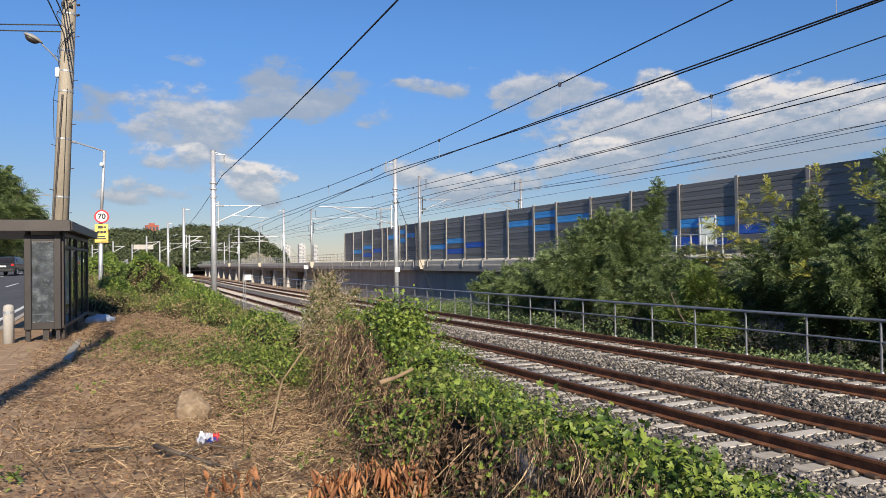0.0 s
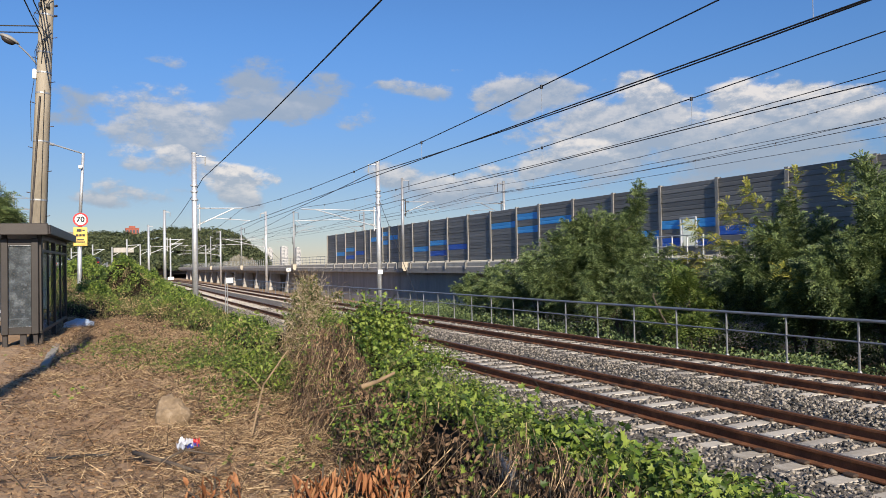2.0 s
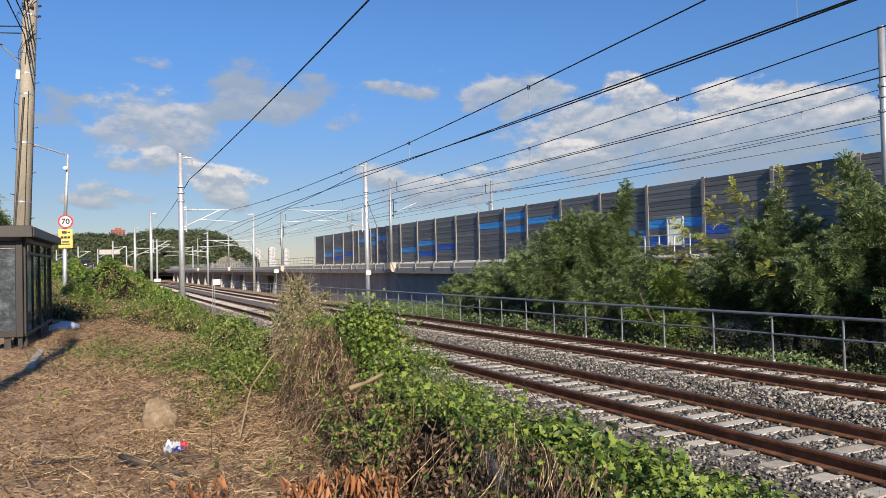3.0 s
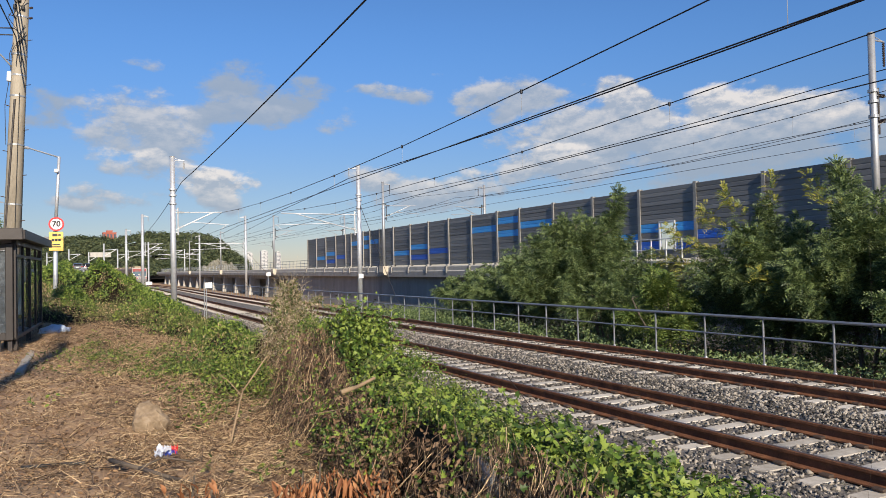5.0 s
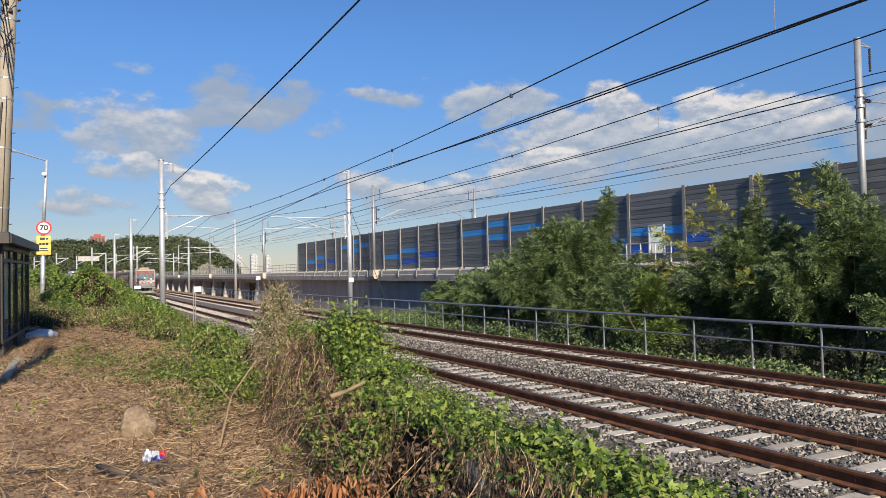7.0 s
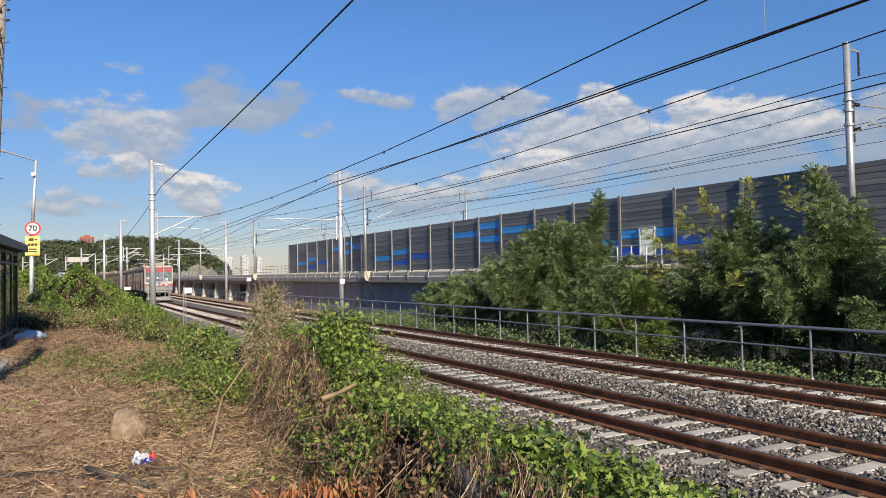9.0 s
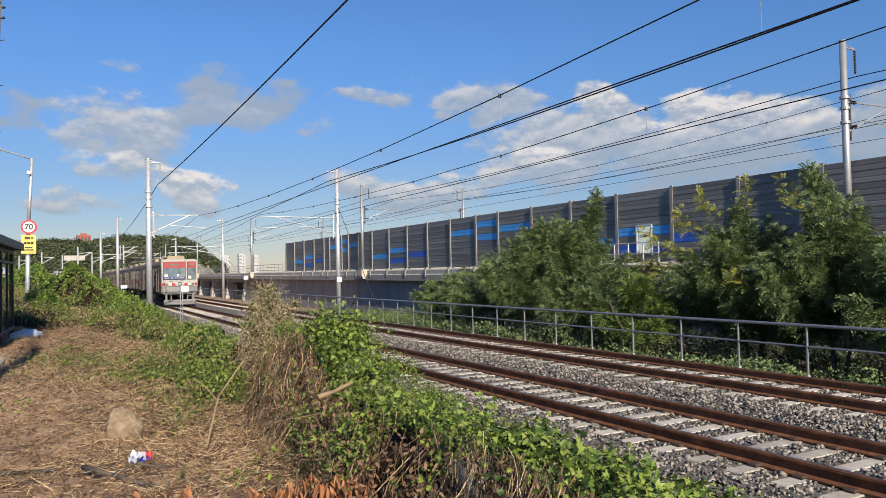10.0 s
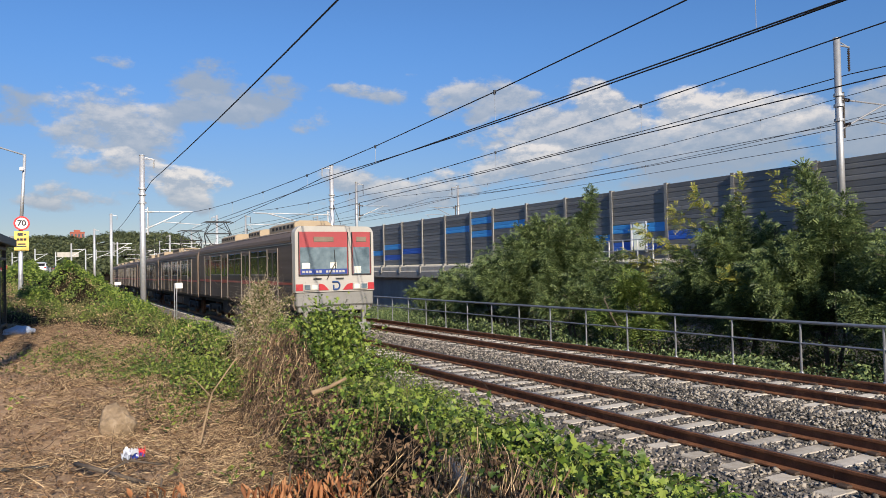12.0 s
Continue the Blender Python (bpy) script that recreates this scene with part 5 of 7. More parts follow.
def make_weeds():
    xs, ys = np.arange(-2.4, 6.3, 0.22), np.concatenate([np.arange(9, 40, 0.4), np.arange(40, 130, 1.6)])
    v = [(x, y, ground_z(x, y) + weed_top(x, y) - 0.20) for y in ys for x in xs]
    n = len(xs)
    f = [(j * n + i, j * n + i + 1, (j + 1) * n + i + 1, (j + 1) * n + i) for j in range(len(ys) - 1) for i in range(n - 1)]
    # a near-black sheet stands for the shade low among the weeds
    tagged(smooth(raw("weed_thicket", v, f, M["under"])), "dark inner body of the weeds, blackened for shade", "weeds", kind="stuff")
    n = 290000
    y = 9.5 + 80 * RNG.random(n) ** 1.7
    x = RNG.uniform(-2.6, 5.0, n)
    k = n // 5
    at = np.array(MOUNDS)[RNG.integers(0, len(MOUNDS), k)]
    x[:k], y[:k] = at[:, 0] + RNG.normal(0, 0.65, k) * at[:, 2], at[:, 1] + RNG.normal(0, 0.85, k) * at[:, 2]
    tall = np.array([weed_top(a, b) for a, b in zip(x, y)])
    keep = (tall > 0.10) & (RNG.random(n) < np.clip(0.60 + 1.7 * lumps(x, y, 2.3, 95.0), 0.05, 1))
    x, y, tall = x[keep], y[keep], tall[keep]
    n = len(x)
    dry = 0.33 + 0.9 * lumps(x, y, 0.5, 31.0) + 0.7 * lumps(x, y, 1.9, 33.0) + RNG.normal(0, 0.16, n)
    for bx, by, r, t in MOUNDS:
        dry -= 1.3 * np.exp(-(((x - bx) / r) ** 2 + ((y - by) / (r * 1.3)) ** 2))
    z = gz(x, y) + tall - 0.24 * RNG.random(n) ** 1.3 + 0.16 * RNG.random(n) ** 2 * (1 + 2 * np.maximum(lumps(x, y, 2.6, 91.0), 0))
    p = np.stack([x, y, z], 1)
    nrm = RNG.normal(0, 0.6, p.shape) + np.array([-0.2, -0.5, 0.6])
    size = RNG.uniform(0.035, 0.080, n) * (1 + y / 45)
    lush = dry < 0.05
    mid = (dry >= 0.05) & (dry < 0.30)
    leaves("weed_leaves", p[lush], size[lush], nrm[lush], LANCE4, M["leaf"], label="green leafy weeds along the railway", category="weeds")
    leaves("grey_green_weeds", p[mid], size[mid] * 0.9, nrm[mid], LANCE, M["leaf_low"], label="dull olive weeds along the railway", category="weeds")
    s = dry >= 0.30
    leaves("withered_weeds", p[s], size[s] * 0.8, nrm[s], LANCE, M["straw"], label="withered brown weeds along the railway", category="weeds")
    m = 22000
    x, y = RNG.uniform(-2.2, 5.0, m), 10 + 45 * RNG.random(m) ** 1.6
    tall = np.array([weed_top(a, b) for a, b in zip(x, y)])
    ok = tall > 0.15
    x, y, tall = x[ok], y[ok], tall[ok]
    p = np.stack([x, y, gz(x, y) + tall * 0.6], 1)
    way = RNG.normal(0, 0.4, p.shape) + np.array([0, 0, 0.8])
    ribbons("weed_stalks", p, way, RNG.uniform(0.2, 0.55, len(p)), 0.0035 * (1 + p[:, 1] / 30), M["leaf_low"], "tall thin dry weed stalks", "weeds", curl=0.6, down=0.2)


make_weeds()


def make_litter():
    """Cut dry stalks over the bare soil, thickest towards the bank."""
    def soil(x, y):
        return gz(x, y)
    n = 210000
    y = -3.0 + 31 * RNG.random(n) ** 1.2
    x = RNG.uniform(-1.6, 2.1, n)
    dens = 0.42 + 1.0 * lumps(x, y, 0.9, 41.0) + 0.30 * x + 0.4 * lumps(x, y, 3.1, 43.0)
    ok = RNG.random(n) < np.clip(dens, 0.06, 1)
    x, y = x[ok], y[ok]
    n = len(x)
    p = np.stack([x, y, soil(x, y) + RNG.uniform(0.005, 0.05, n) * (1 + np.clip(x, 0, 2))], 1)
    way = RNG.normal(0, 1, (n, 3)) * np.array([1, 0.8, 0.36])
    ribbons("dry_stalks", p, way, RNG.uniform(0.035, 0.09, n) * (1 + 2.0 * RNG.random(n) ** 6), RNG.uniform(0.0014, 0.0034, n), M["straw"], "cut dry brown stalks strewn on the soil", "straw", curl=0.6, seg=2)
    n = 30000
    y = -3.0 + 29 * RNG.random(n) ** 1.2
    x = RNG.uniform(-1.4, 2.0, n)
    ok = RNG.random(n) < np.clip(0.15 + 1.2 * lumps(x, y, 1.1, 47.0) + 0.20 * x + 0.6 * np.exp(-((x - 0.6) ** 2 + ((y - 20) / 3) ** 2)), 0.03, 1)
    x, y = x[ok], y[ok]
    n = len(x)
    p = np.stack([x, y, soil(x, y) + RNG.uniform(0.01, 0.06, n)], 1)
    ribbons("dark_twigs", p, RNG.normal(0, 1, (n, 3)) * np.array([1, 0.8, 0.3]), RNG.uniform(0.06, 0.2, n) * (1 + y / 14), RNG.uniform(0.002, 0.005, n), M["stem"], "dark dead twigs strewn over the soil", "twigs", curl=0.6, seg=3)
    n = 22000
    y = -2 + 27 * RNG.random(n) ** 1.4
    x = RNG.uniform(-1.5, 2.0, n)
    p = np.stack([x, y, gz(x, y) + 0.02], 1)
    leaves("fallen_leaves", p, RNG.uniform(0.02, 0.06, n), RNG.normal(0, 0.5, p.shape) + np.array([0, 0, 1.0]), OVAL, M["leaf_fallen"], label="curled brown leaves fallen on the soil", category="leaf litter")
    # crumbs of soil and pebbles
    n = 26000
    y = -2 + 27 * RNG.random(n) ** 1.4
    x = RNG.uniform(-2.5, 1.9, n)
    r = 0.005 + 0.045 * RNG.random(n) ** 4
    tet = np.array([(1, 0, -0.4), (-0.6, 0.9, -0.4), (-0.6, -0.9, -0.4), (0, 0, 0.9)])
    v = (tet[None] * RNG.uniform(0.6, 1.3, (n, 4, 1))) * r[:, None, None] + np.stack([x, y, gz(x, y)], 1)[:, None]
    f = (np.array([(0, 1, 3), (1, 2, 3), (2, 0, 3)])[None] + 4 * np.arange(n)[:, None, None]).reshape(-1, 3)
    tagged(raw("soil_crumbs", v.reshape(-1, 3), f, M["soil"]), "crumbs of dry soil and small pebbles", "pebbles", kind="stuff")
    # patches of low green on the soil
    spots = [(1.95, 10.6, 0.5, 3200), (1.75, 12.2, 0.6, 3200), (1.95, 9.3, 0.35, 1700), (0.7, 14.6, 1.1, 2400), (1.3, 12.4, 0.8, 1800), (0.2, 16.4, 0.8, 900), (1.6, 9.6, 0.6, 1600), (1.75, 11.2, 0.7, 2000), (1.4, 13.5, 0.8, 1500), (-0.35, 10.0, 0.25, 70), (-1.05, 5.2, 0.22, 160), (1.0, 4.2, 0.3, 90), (0.2, 4.4, 0.15, 40), (-0.75, 6.2, 0.15, 50), (1.35, 5.6, 0.35, 150), (1.3, 8.6, 0.4, 220)]
    pts = np.concatenate([np.stack([RNG.normal(a, r * 0.55, k), RNG.normal(b, r * 0.8, k), np.zeros(k)], 1) for a, b, r, k in spots])
    pts[:, 2] = gz(pts[:, 0], pts[:, 1]) + RNG.uniform(0.01, 0.13, len(pts)) * (1 + 2.4 * np.clip((pts[:, 0] - 1.2) / 0.7, 0, 1))
    pts = pts[RNG.random(len(pts)) < np.clip(0.6 + 1.8 * lumps(pts[:, 0], pts[:, 1], 2.6, 97.0), 0.05, 1)]
    dull = RNG.random(len(pts)) < 0.45
    for nm, k, mt, lab in (("low_weeds", ~dull, M["leaf"], "low green weeds sprouting on the soil"), ("low_olive_weeds", dull, M["leaf_low"], "low olive weeds sprouting on the soil")):
        leaves(nm, pts[k], RNG.uniform(0.03, 0.07, k.sum()), RNG.normal(0, 0.8, (k.sum(), 3)) + np.array([0, -0.2, 0.7]), OVAL, mt, label=lab, category="weeds")
    k = 260
    p = np.stack([RNG.normal(-1.1, 0.12, k), RNG.normal(5.2, 0.15, k), np.full(k, 0.6)], 1)
    p[:, 2] = gz(p[:, 0], p[:, 1])
    ribbons("grass_tuft", p, RNG.normal(0, 0.5, p.shape) + np.array([0, 0, 0.9]), RNG.uniform(0.08, 0.25, k), 0.004, M["leaf"], "small tuft of green grass by the kerb", "grass", curl=0.7, down=0.5)


make_litter()


# ---- trees ----
FROND = []
for _k in range(5):
    for _s in (-1, 1):
        FROND.append((_k, _s))


def make_tree(x, y, z, height, radius, fronds, mat, seed, yellow=0.0, low=0.15, label="", leaf=0.07, spire=None, golden_tips=(), boughs=85):
    """A small locust-like tree: forked trunk, limbs, and a crown of pinnate fronds in uneven clumps."""
    rng = np.random.default_rng(seed)
    t = base("tree", x, y, z, label or "leafy green tree behind the railway fence", "tree", "trees by the viaduct")
    bm = bmesh.new()
    tips = []
    for k in range(3):
        a = rng.uniform(0, 6.28)
        p = Vector((0.12 * math.cos(a), 0.12 * math.sin(a), -0.4))
        d = Vector((0.25 * math.cos(a), 0.25 * math.sin(a), 1)).normalized()
        ln, r = height * 0.19, 0.065
        for j in range(4):
            q = p + d * ln
            tube(bm, p, q, r, r * 0.75, 7, caps=False)
            p, r = q, r * 0.75
            d = (d + Vector(rng.normal(0, 0.10, 3))).normalized()
            tips.append((p.copy(), r))
    for p, r in list(tips):
        for _ in range(3):
            d = Vector(rng.normal(0, 1, 3))
            d.z = abs(d.z) * 0.7 + 0.2
            q = p + d.normalized() * radius * rng.uniform(0.12, 0.26)
            tube(bm, p, q, r * 0.55, 0.012, 5, caps=False)
    part("trunk", bm, M["bark"], t, "thin forked brown trunk")
    # boughs that rise outwards and taper to ragged points
    bows = []
    for k in range(boughs):
        h0 = low * 0.5 + (0.80 - low * 0.5) * rng.random() ** 0.9
        a, rise = rng.uniform(0, 6.28), radians(rng.uniform(12, 62))
        w = radius * (1.0 - 0.78 * step(0.25, 1.0, h0)) * (0.22 + 0.86 * rng.random() ** 0.7)
        roof = height * (1.0 - 0.62 * (w / radius) ** 1.3) * rng.uniform(0.86, 1.04)
        z0 = h0 * height * 0.75
        bows.append((0.0, 0.0, z0, w * math.cos(a), w * math.sin(a), max(0.15, min(w * math.tan(rise), roof - z0), (roof - z0) * (1.0 - w / radius)), w * 0.11 + 0.11))
    if spire:
        for k in range(5):
            bows.append((spire[0] * 0.5, spire[1] * 0.5, height * 0.5, spire[0] * 0.5 + rng.normal(0, 0.22), spire[1] * 0.5 + rng.normal(0, 0.22), height * (0.54 - 0.07 * k), 0.42))
    first_tip = len(bows)
    for a, b, h, r in golden_tips:
        bows.append((a * 0.5, b * 0.5, h - 1.1, a * 0.5, b * 0.5, 1.1, r * 0.62))
    c = np.array(bows)
    weight = np.linalg.norm(c[:, 3:6], axis=1) * c[:, 6]
    pick = rng.choice(len(c), fronds, p=weight / weight.sum())
    along = 0.25 + 0.77 * rng.random((fronds, 1)) ** 0.8
    along = np.where((pick >= first_tip)[:, None], rng.random((fronds, 1)), along)
    d = rng.normal(size=(fronds, 3))
    d /= np.linalg.norm(d, axis=1, keepdims=True)
    spread = c[pick, 6:7] * (1.28 - along) * 1.55
    root = c[pick, :3] + c[pick, 3:6] * along + d * spread * rng.random((fronds, 1)) ** 0.5
    root[:, 2] -= 0.10 * radius * np.sin(3.1 * along[:, 0]) * 0.5
    lead = c[pick, 3:6] / np.linalg.norm(c[pick, 3:6], axis=1, keepdims=True)
    out = lead * 0.75 + d * 0.7 + rng.normal(0, 0.25, (fronds, 3))
    out /= np.linalg.norm(out, axis=1, keepdims=True)
    side = np.cross(out, np.array([0, 0, 1.0]) + rng.normal(0, 0.6, (fronds, 3)))
    side /= np.linalg.norm(side, axis=1, keepdims=True) + 1e-9
    up = np.cross(side, out)
    ln = rng.uniform(0.20, 0.38, fronds) * leaf / 0.07
    quads = []
    for k, s in FROND:
        f = 0.12 + 0.88 * k / 4
        mid = root + out * (ln * f)[:, None] - np.array([0, 0, 1.0]) * (0.35 * ln * f * f)[:, None]
        tip = mid + side * s * leaf * 1.15 + out * leaf * 0.5 - up * leaf * 0.2
        hw = out * leaf * 0.30
        quads.append(np.stack([mid, (mid + tip) / 2 + hw, tip, (mid + tip) / 2 - hw], 1))
    co = np.stack(quads, 1)
    golden = rng.random(fronds) < yellow * np.clip((root[:, 2] / height - 0.55) * 2.6, 0.02, 1) * np.clip((root[:, 1] - root[:, 0] * 0.5) / radius, 0.05, 1.0)
    golden |= (pick >= first_tip) & (rng.random(fronds) < 0.35 + 0.6 * along[:, 0])
    for nm, sel, mt in (("crown", ~golden, mat), ("yellowing_leaves", golden, M["leaf_yellow"])):
        if sel.sum() == 0:
            continue
        q = co[sel].reshape(-1, 3)
        raw(nm, q, np.arange(len(q)).reshape(-1, 4), mt, t, "dense pinnate green foliage" if nm == "crown" else "yellowing tips of foliage")
    return t


make_tree(19.6, 26.2, -0.7, 5.8, 3.8, 21000, M["leaf_tree"], 1, spire=(1.3, -0.9), boughs=120, label="tall leafy green tree in front of the viaduct")
make_tree(19.8, 31.0, -0.7, 4.3, 3.3, 9000, M["leaf_tree"], 2)
make_tree(19.6, 36.0, -0.7, 3.0, 2.6, 4600, M["leaf_tree"], 3, boughs=40, label="low leafy green tree in front of the viaduct")
make_tree(17.4, 18.7, -0.9, 3.3, 1.3, 1300, M["leaf_pale"], 4, leaf=0.09, boughs=26, label="light green sapling behind the railing")
make_tree(20.4, 16.6, -0.9, 5.7, 3.0, 16000, M["leaf_tree"], 5, yellow=0.10, golden_tips=[(-1.0, 1.2, 5.5, 0.30), (-1.2, 2.0, 5.0, 0.36), (-0.6, -0.4, 5.8, 0.28), (-2.2, 2.6, 4.3, 0.4), (-2.2, 3.2, 3.5, 0.4)], label="green tree with yellowing tips by the viaduct")
make_tree(20.0, 13.4, -0.9, 5.6, 3.0, 14000, M["leaf_tree"], 6, yellow=0.08, spire=(0.4, 0.6), golden_tips=[(-1.2, 0.8, 5.6, 0.3), (-2.4, 1.6, 2.8, 0.4)], label="green tree with a few yellow tips by the viaduct")
make_tree(19.8, 10.0, -0.9, 4.9, 2.9, 8000, M["leaf_tree"], 7, yellow=0.1)
make_tree(18.0, 22.4, -0.9, 2.9, 1.9, 2400, M["leaf_tree"], 8, boughs=36, label="low leafy sapling behind the railing")


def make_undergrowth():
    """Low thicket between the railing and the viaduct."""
    # added dark sheet over the sunlit soil, coloured as the trees' shade
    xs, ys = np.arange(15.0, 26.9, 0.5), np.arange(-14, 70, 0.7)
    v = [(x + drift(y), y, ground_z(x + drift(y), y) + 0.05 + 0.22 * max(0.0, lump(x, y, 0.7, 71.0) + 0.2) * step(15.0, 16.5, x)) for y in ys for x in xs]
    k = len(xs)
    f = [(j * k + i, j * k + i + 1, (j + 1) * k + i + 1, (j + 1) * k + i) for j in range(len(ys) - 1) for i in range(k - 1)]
    tagged(smooth(raw("thicket_floor", v, f, M["under"])), "dark sheet painted as the shade beneath the trees", "leaf litter", kind="stuff")
    n = 80000
    y = -4 + 57 * RNG.random(n) ** 1.3
    x = RNG.uniform(15.3, 24, n) + y * y / 7200
    h = 0.30 + 0.25 * np.clip((y - 14) / 10, 0, 1) + 0.7 * lumps(x, y, 0.45, 51.0) + 0.5 * np.clip((x - 15.3) / 3, 0, 1) - 0.5 * np.clip((y - 38) / 12, 0, 1)
    z = -1.55 + np.clip(1.0 - (x - 15.3) / 2.0, 0, 1) + np.maximum(h, 0.1) * RNG.random(n) ** 0.5
    p = np.stack([x, y, z], 1)
    leaves("undergrowth", p, RNG.uniform(0.06, 0.14, n), RNG.normal(0, 0.8, p.shape) + np.array([-0.3, -0.3, 0.4]), LANCE4, M["leaf_tree"], label="dark green undergrowth behind the railing", category="undergrowth")


make_undergrowth()

# ---- the distance ----
M["apartment"] = material("pale_apartment_wall", [(0.46, 0.46, 0.46), (0.56, 0.56, 0.55)], 0.05, 0.8, bump=0)
M["brick_red"] = material("red_building_wall", [(0.30, 0.09, 0.06), (0.38, 0.12, 0.08)], 0.1, 0.85, bump=0)
M["far_glass"] = material("far_window", [(0.05, 0.06, 0.08), (0.10, 0.12, 0.15)], 1, 0.2, bump=0)
M["cliff"] = material("pale_cut_rock", [(0.12, 0.12, 0.09), (0.26, 0.24, 0.19)], 0.12, 0.95, bump=0.5, fine=1.0)


def hill_z(x, y):
    """A long wooded hill across the line."""
    a = x / y
    top = 0.038 * step(-0.30, -0.10, a) * step(0.215, 0.150, a) + 0.006 * noise.noise(Vector((a * 22, 1.7, 0)))
    top *= 1 + 0.25 * step(0.0, 0.1, a) * step(0.19, 0.12, a)
    rise = step(330, 480, y) * step(760, 560, y)
    return max(-1.0, top * 480 * rise)


def make_hill():
    aa, ys = np.linspace(-0.55, 0.24, 60), np.linspace(320, 800, 26)
    v = [(a * y, y, hill_z(a * y, y) - 0.6) for y in ys for a in aa]
    n = len(aa)
    f = [(j * n + i, j * n + i + 1, (j + 1) * n + i + 1, (j + 1) * n + i) for j in range(len(ys) - 1) for i in range(n - 1)]
    # the hill skin takes the near-black shade colour, dark between the crowns
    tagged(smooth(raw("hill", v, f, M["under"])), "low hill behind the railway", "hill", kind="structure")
    m = 1500
    y = RNG.uniform(335, 500, m)
    a = RNG.uniform(-0.42, 0.20, m)
    x = a * y
    z = np.array([hill_z(p, q) for p, q in zip(x, y)])
    r = RNG.uniform(2.2, 4.2, m)
    k = 90
    d = RNG.normal(size=(m, k, 3))
    d /= np.linalg.norm(d, axis=2, keepdims=True)
    d[..., 2] = np.abs(d[..., 2]) * 1.15
    pts = (np.stack([x, y, z + 1.0], 1)[:, None] + d * r[:, None, None] * RNG.uniform(0.75, 1.1, (m, k, 1))).reshape(-1, 3)
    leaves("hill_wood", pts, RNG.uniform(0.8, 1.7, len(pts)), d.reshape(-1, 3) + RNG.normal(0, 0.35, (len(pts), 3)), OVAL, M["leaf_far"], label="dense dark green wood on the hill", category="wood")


make_hill()


def make_block(x, y, z, w, d, h, floors, cols, mat, name, label, cat, group=""):
    b = base(name, x, y, z, label, cat, group)
    bm = bmesh.new()
    box(bm, (0, 0, h / 2), (w, d, h))
    part("wall", bm, mat, b)
    bm = bmesh.new()
    box(bm, (0, 0, h + 0.8), (w * 0.45, d * 0.6, 1.8))
    box(bm, (0, 0, h + 0.1), (w + 0.3, d + 0.3, 0.5))
    part("roof", bm, mat, b)
    for c in range(cols):
        bm = bmesh.new()
        for k in range(floors):
            box(bm, ((c + 0.5) / cols * w - w / 2, -d / 2 - 0.05, (k + 0.55) / floors * h), (w / cols * 0.55, 0.2, h / floors * 0.5))
        tagged(part("window_column", bm, M["far_glass"], b), kind="stuff")
    return b


for k, (px, h) in enumerate([(300, 37), (310, 39), (319, 37), (331, 40), (341, 42), (351, 41), (362, 38), (371, 36)]):
    make_block(px, 1500 + (k % 3) * 30, 0, 7.2, 12, h, 14, 3, M["apartment"], "apartment_tower", "pale white apartment tower far away", "apartment tower", "apartment towers")
make_block(16.2, 520, 14.5, 8.0, 12, 13.5, 3, 4, M["brick_red"], "brick_building", "red-brown building with a pale rim on the hill", "building")
make_block(-14.5, 520, 12, 5.0, 9, 15.5, 4, 3, M["concrete_dark"], "grey_building", "grey building on the wooded hill", "building")
make_block(-20, 530, 12, 6.0, 9, 12.5, 3, 3, M["panel_grey"], "dark_building", "dark glass building on the wooded hill", "building")
make_block(42, 500, 13, 7.0, 9, 11.5, 2, 3, M["brick_red"], "brick_building", "low red building on the wooded hill", "building")


def make_cutting():
    """Pale rock cutting at the foot of the hill."""
    bm = bmesh.new()
    bmesh.ops.create_grid(bm, x_segments=26, y_segments=8, size=1)
    for v in bm.verts:
        u, w = v.co.x, v.co.y
        z = (w + 1) / 2
        v.co = Vector((u * 7, z * 5 + 2 * noise.noise(Vector((u * 4, w * 3, 0))), z * (6.5 + 2.5 * noise.noise(Vector((u * 5, 0, 2)))) * (1 - 0.5 * u * u)))
    ob = part("rock_cutting", bm, M["cliff"])
    ob.matrix_basis = pose(50, 300, 0, 0, 0, 0)
    tagged(ob, "pale rock cutting below the wood", "rock cutting")


make_cutting()

# ---- pavement, road and street things ----
def road_edge(y):
    """x of the road's near kerb."""
    return -3.0 + 2.0 * step(60, 125, y) + 5.0 * step(125, 240, y)


def make_road():
    ys = np.concatenate([np.arange(-60, 20, 4), np.arange(20, 260, 4)])
    rows = [[(road_edge(y) + o, y, street_z(y) - 0.13) for o in (-12.5, -9.4, -6.9, -3.6, -0.02)] for y in ys]
    v = [p for r in rows for p in r]
    f = [(j * 5 + i, j * 5 + i + 1, (j + 1) * 5 + i + 1, (j + 1) * 5 + i) for j in range(len(ys) - 1) for i in range(4)]
    tagged(raw("road", v, f, M["tar"]), "grey asphalt road with white lane lines", "road", kind="structure")
    bm = bmesh.new()
    sweep(bm, [(-0.02, -0.2), (0.16, -0.2), (0.16, 0.02), (0.0, 0.02), (-0.02, 0.0)], [(road_edge(y), y, street_z(y)) for y in ys])
    tagged(part("kerb", bm, M["kerb"]), "pale stone kerb along the road", "kerb", kind="structure")
    for off, dash in ((-0.55, False), (-3.6, True), (-7.0, True)):
        bm = bmesh.new()
        y = -30.0
        while y < 200:
            ln = 5.0
            a, b = (road_edge(y) + off, y, street_z(y) - 0.121), (road_edge(y + ln) + off, y + ln, street_z(y + ln) - 0.121)
            sweep(bm, [(-0.075, 0), (0.075, 0), (0.075, 0.004), (-0.075, 0.004)], [a, b])
            y += 9.0 if dash else ln
        tagged(part("lane_line", bm, M["line"]), "white painted lane line on the road", "lane line", kind="structure")


def street_z(y):
    return EYE_GROUND + 0.017 * min(max(y - 20, 0.0), 130)


make_road()


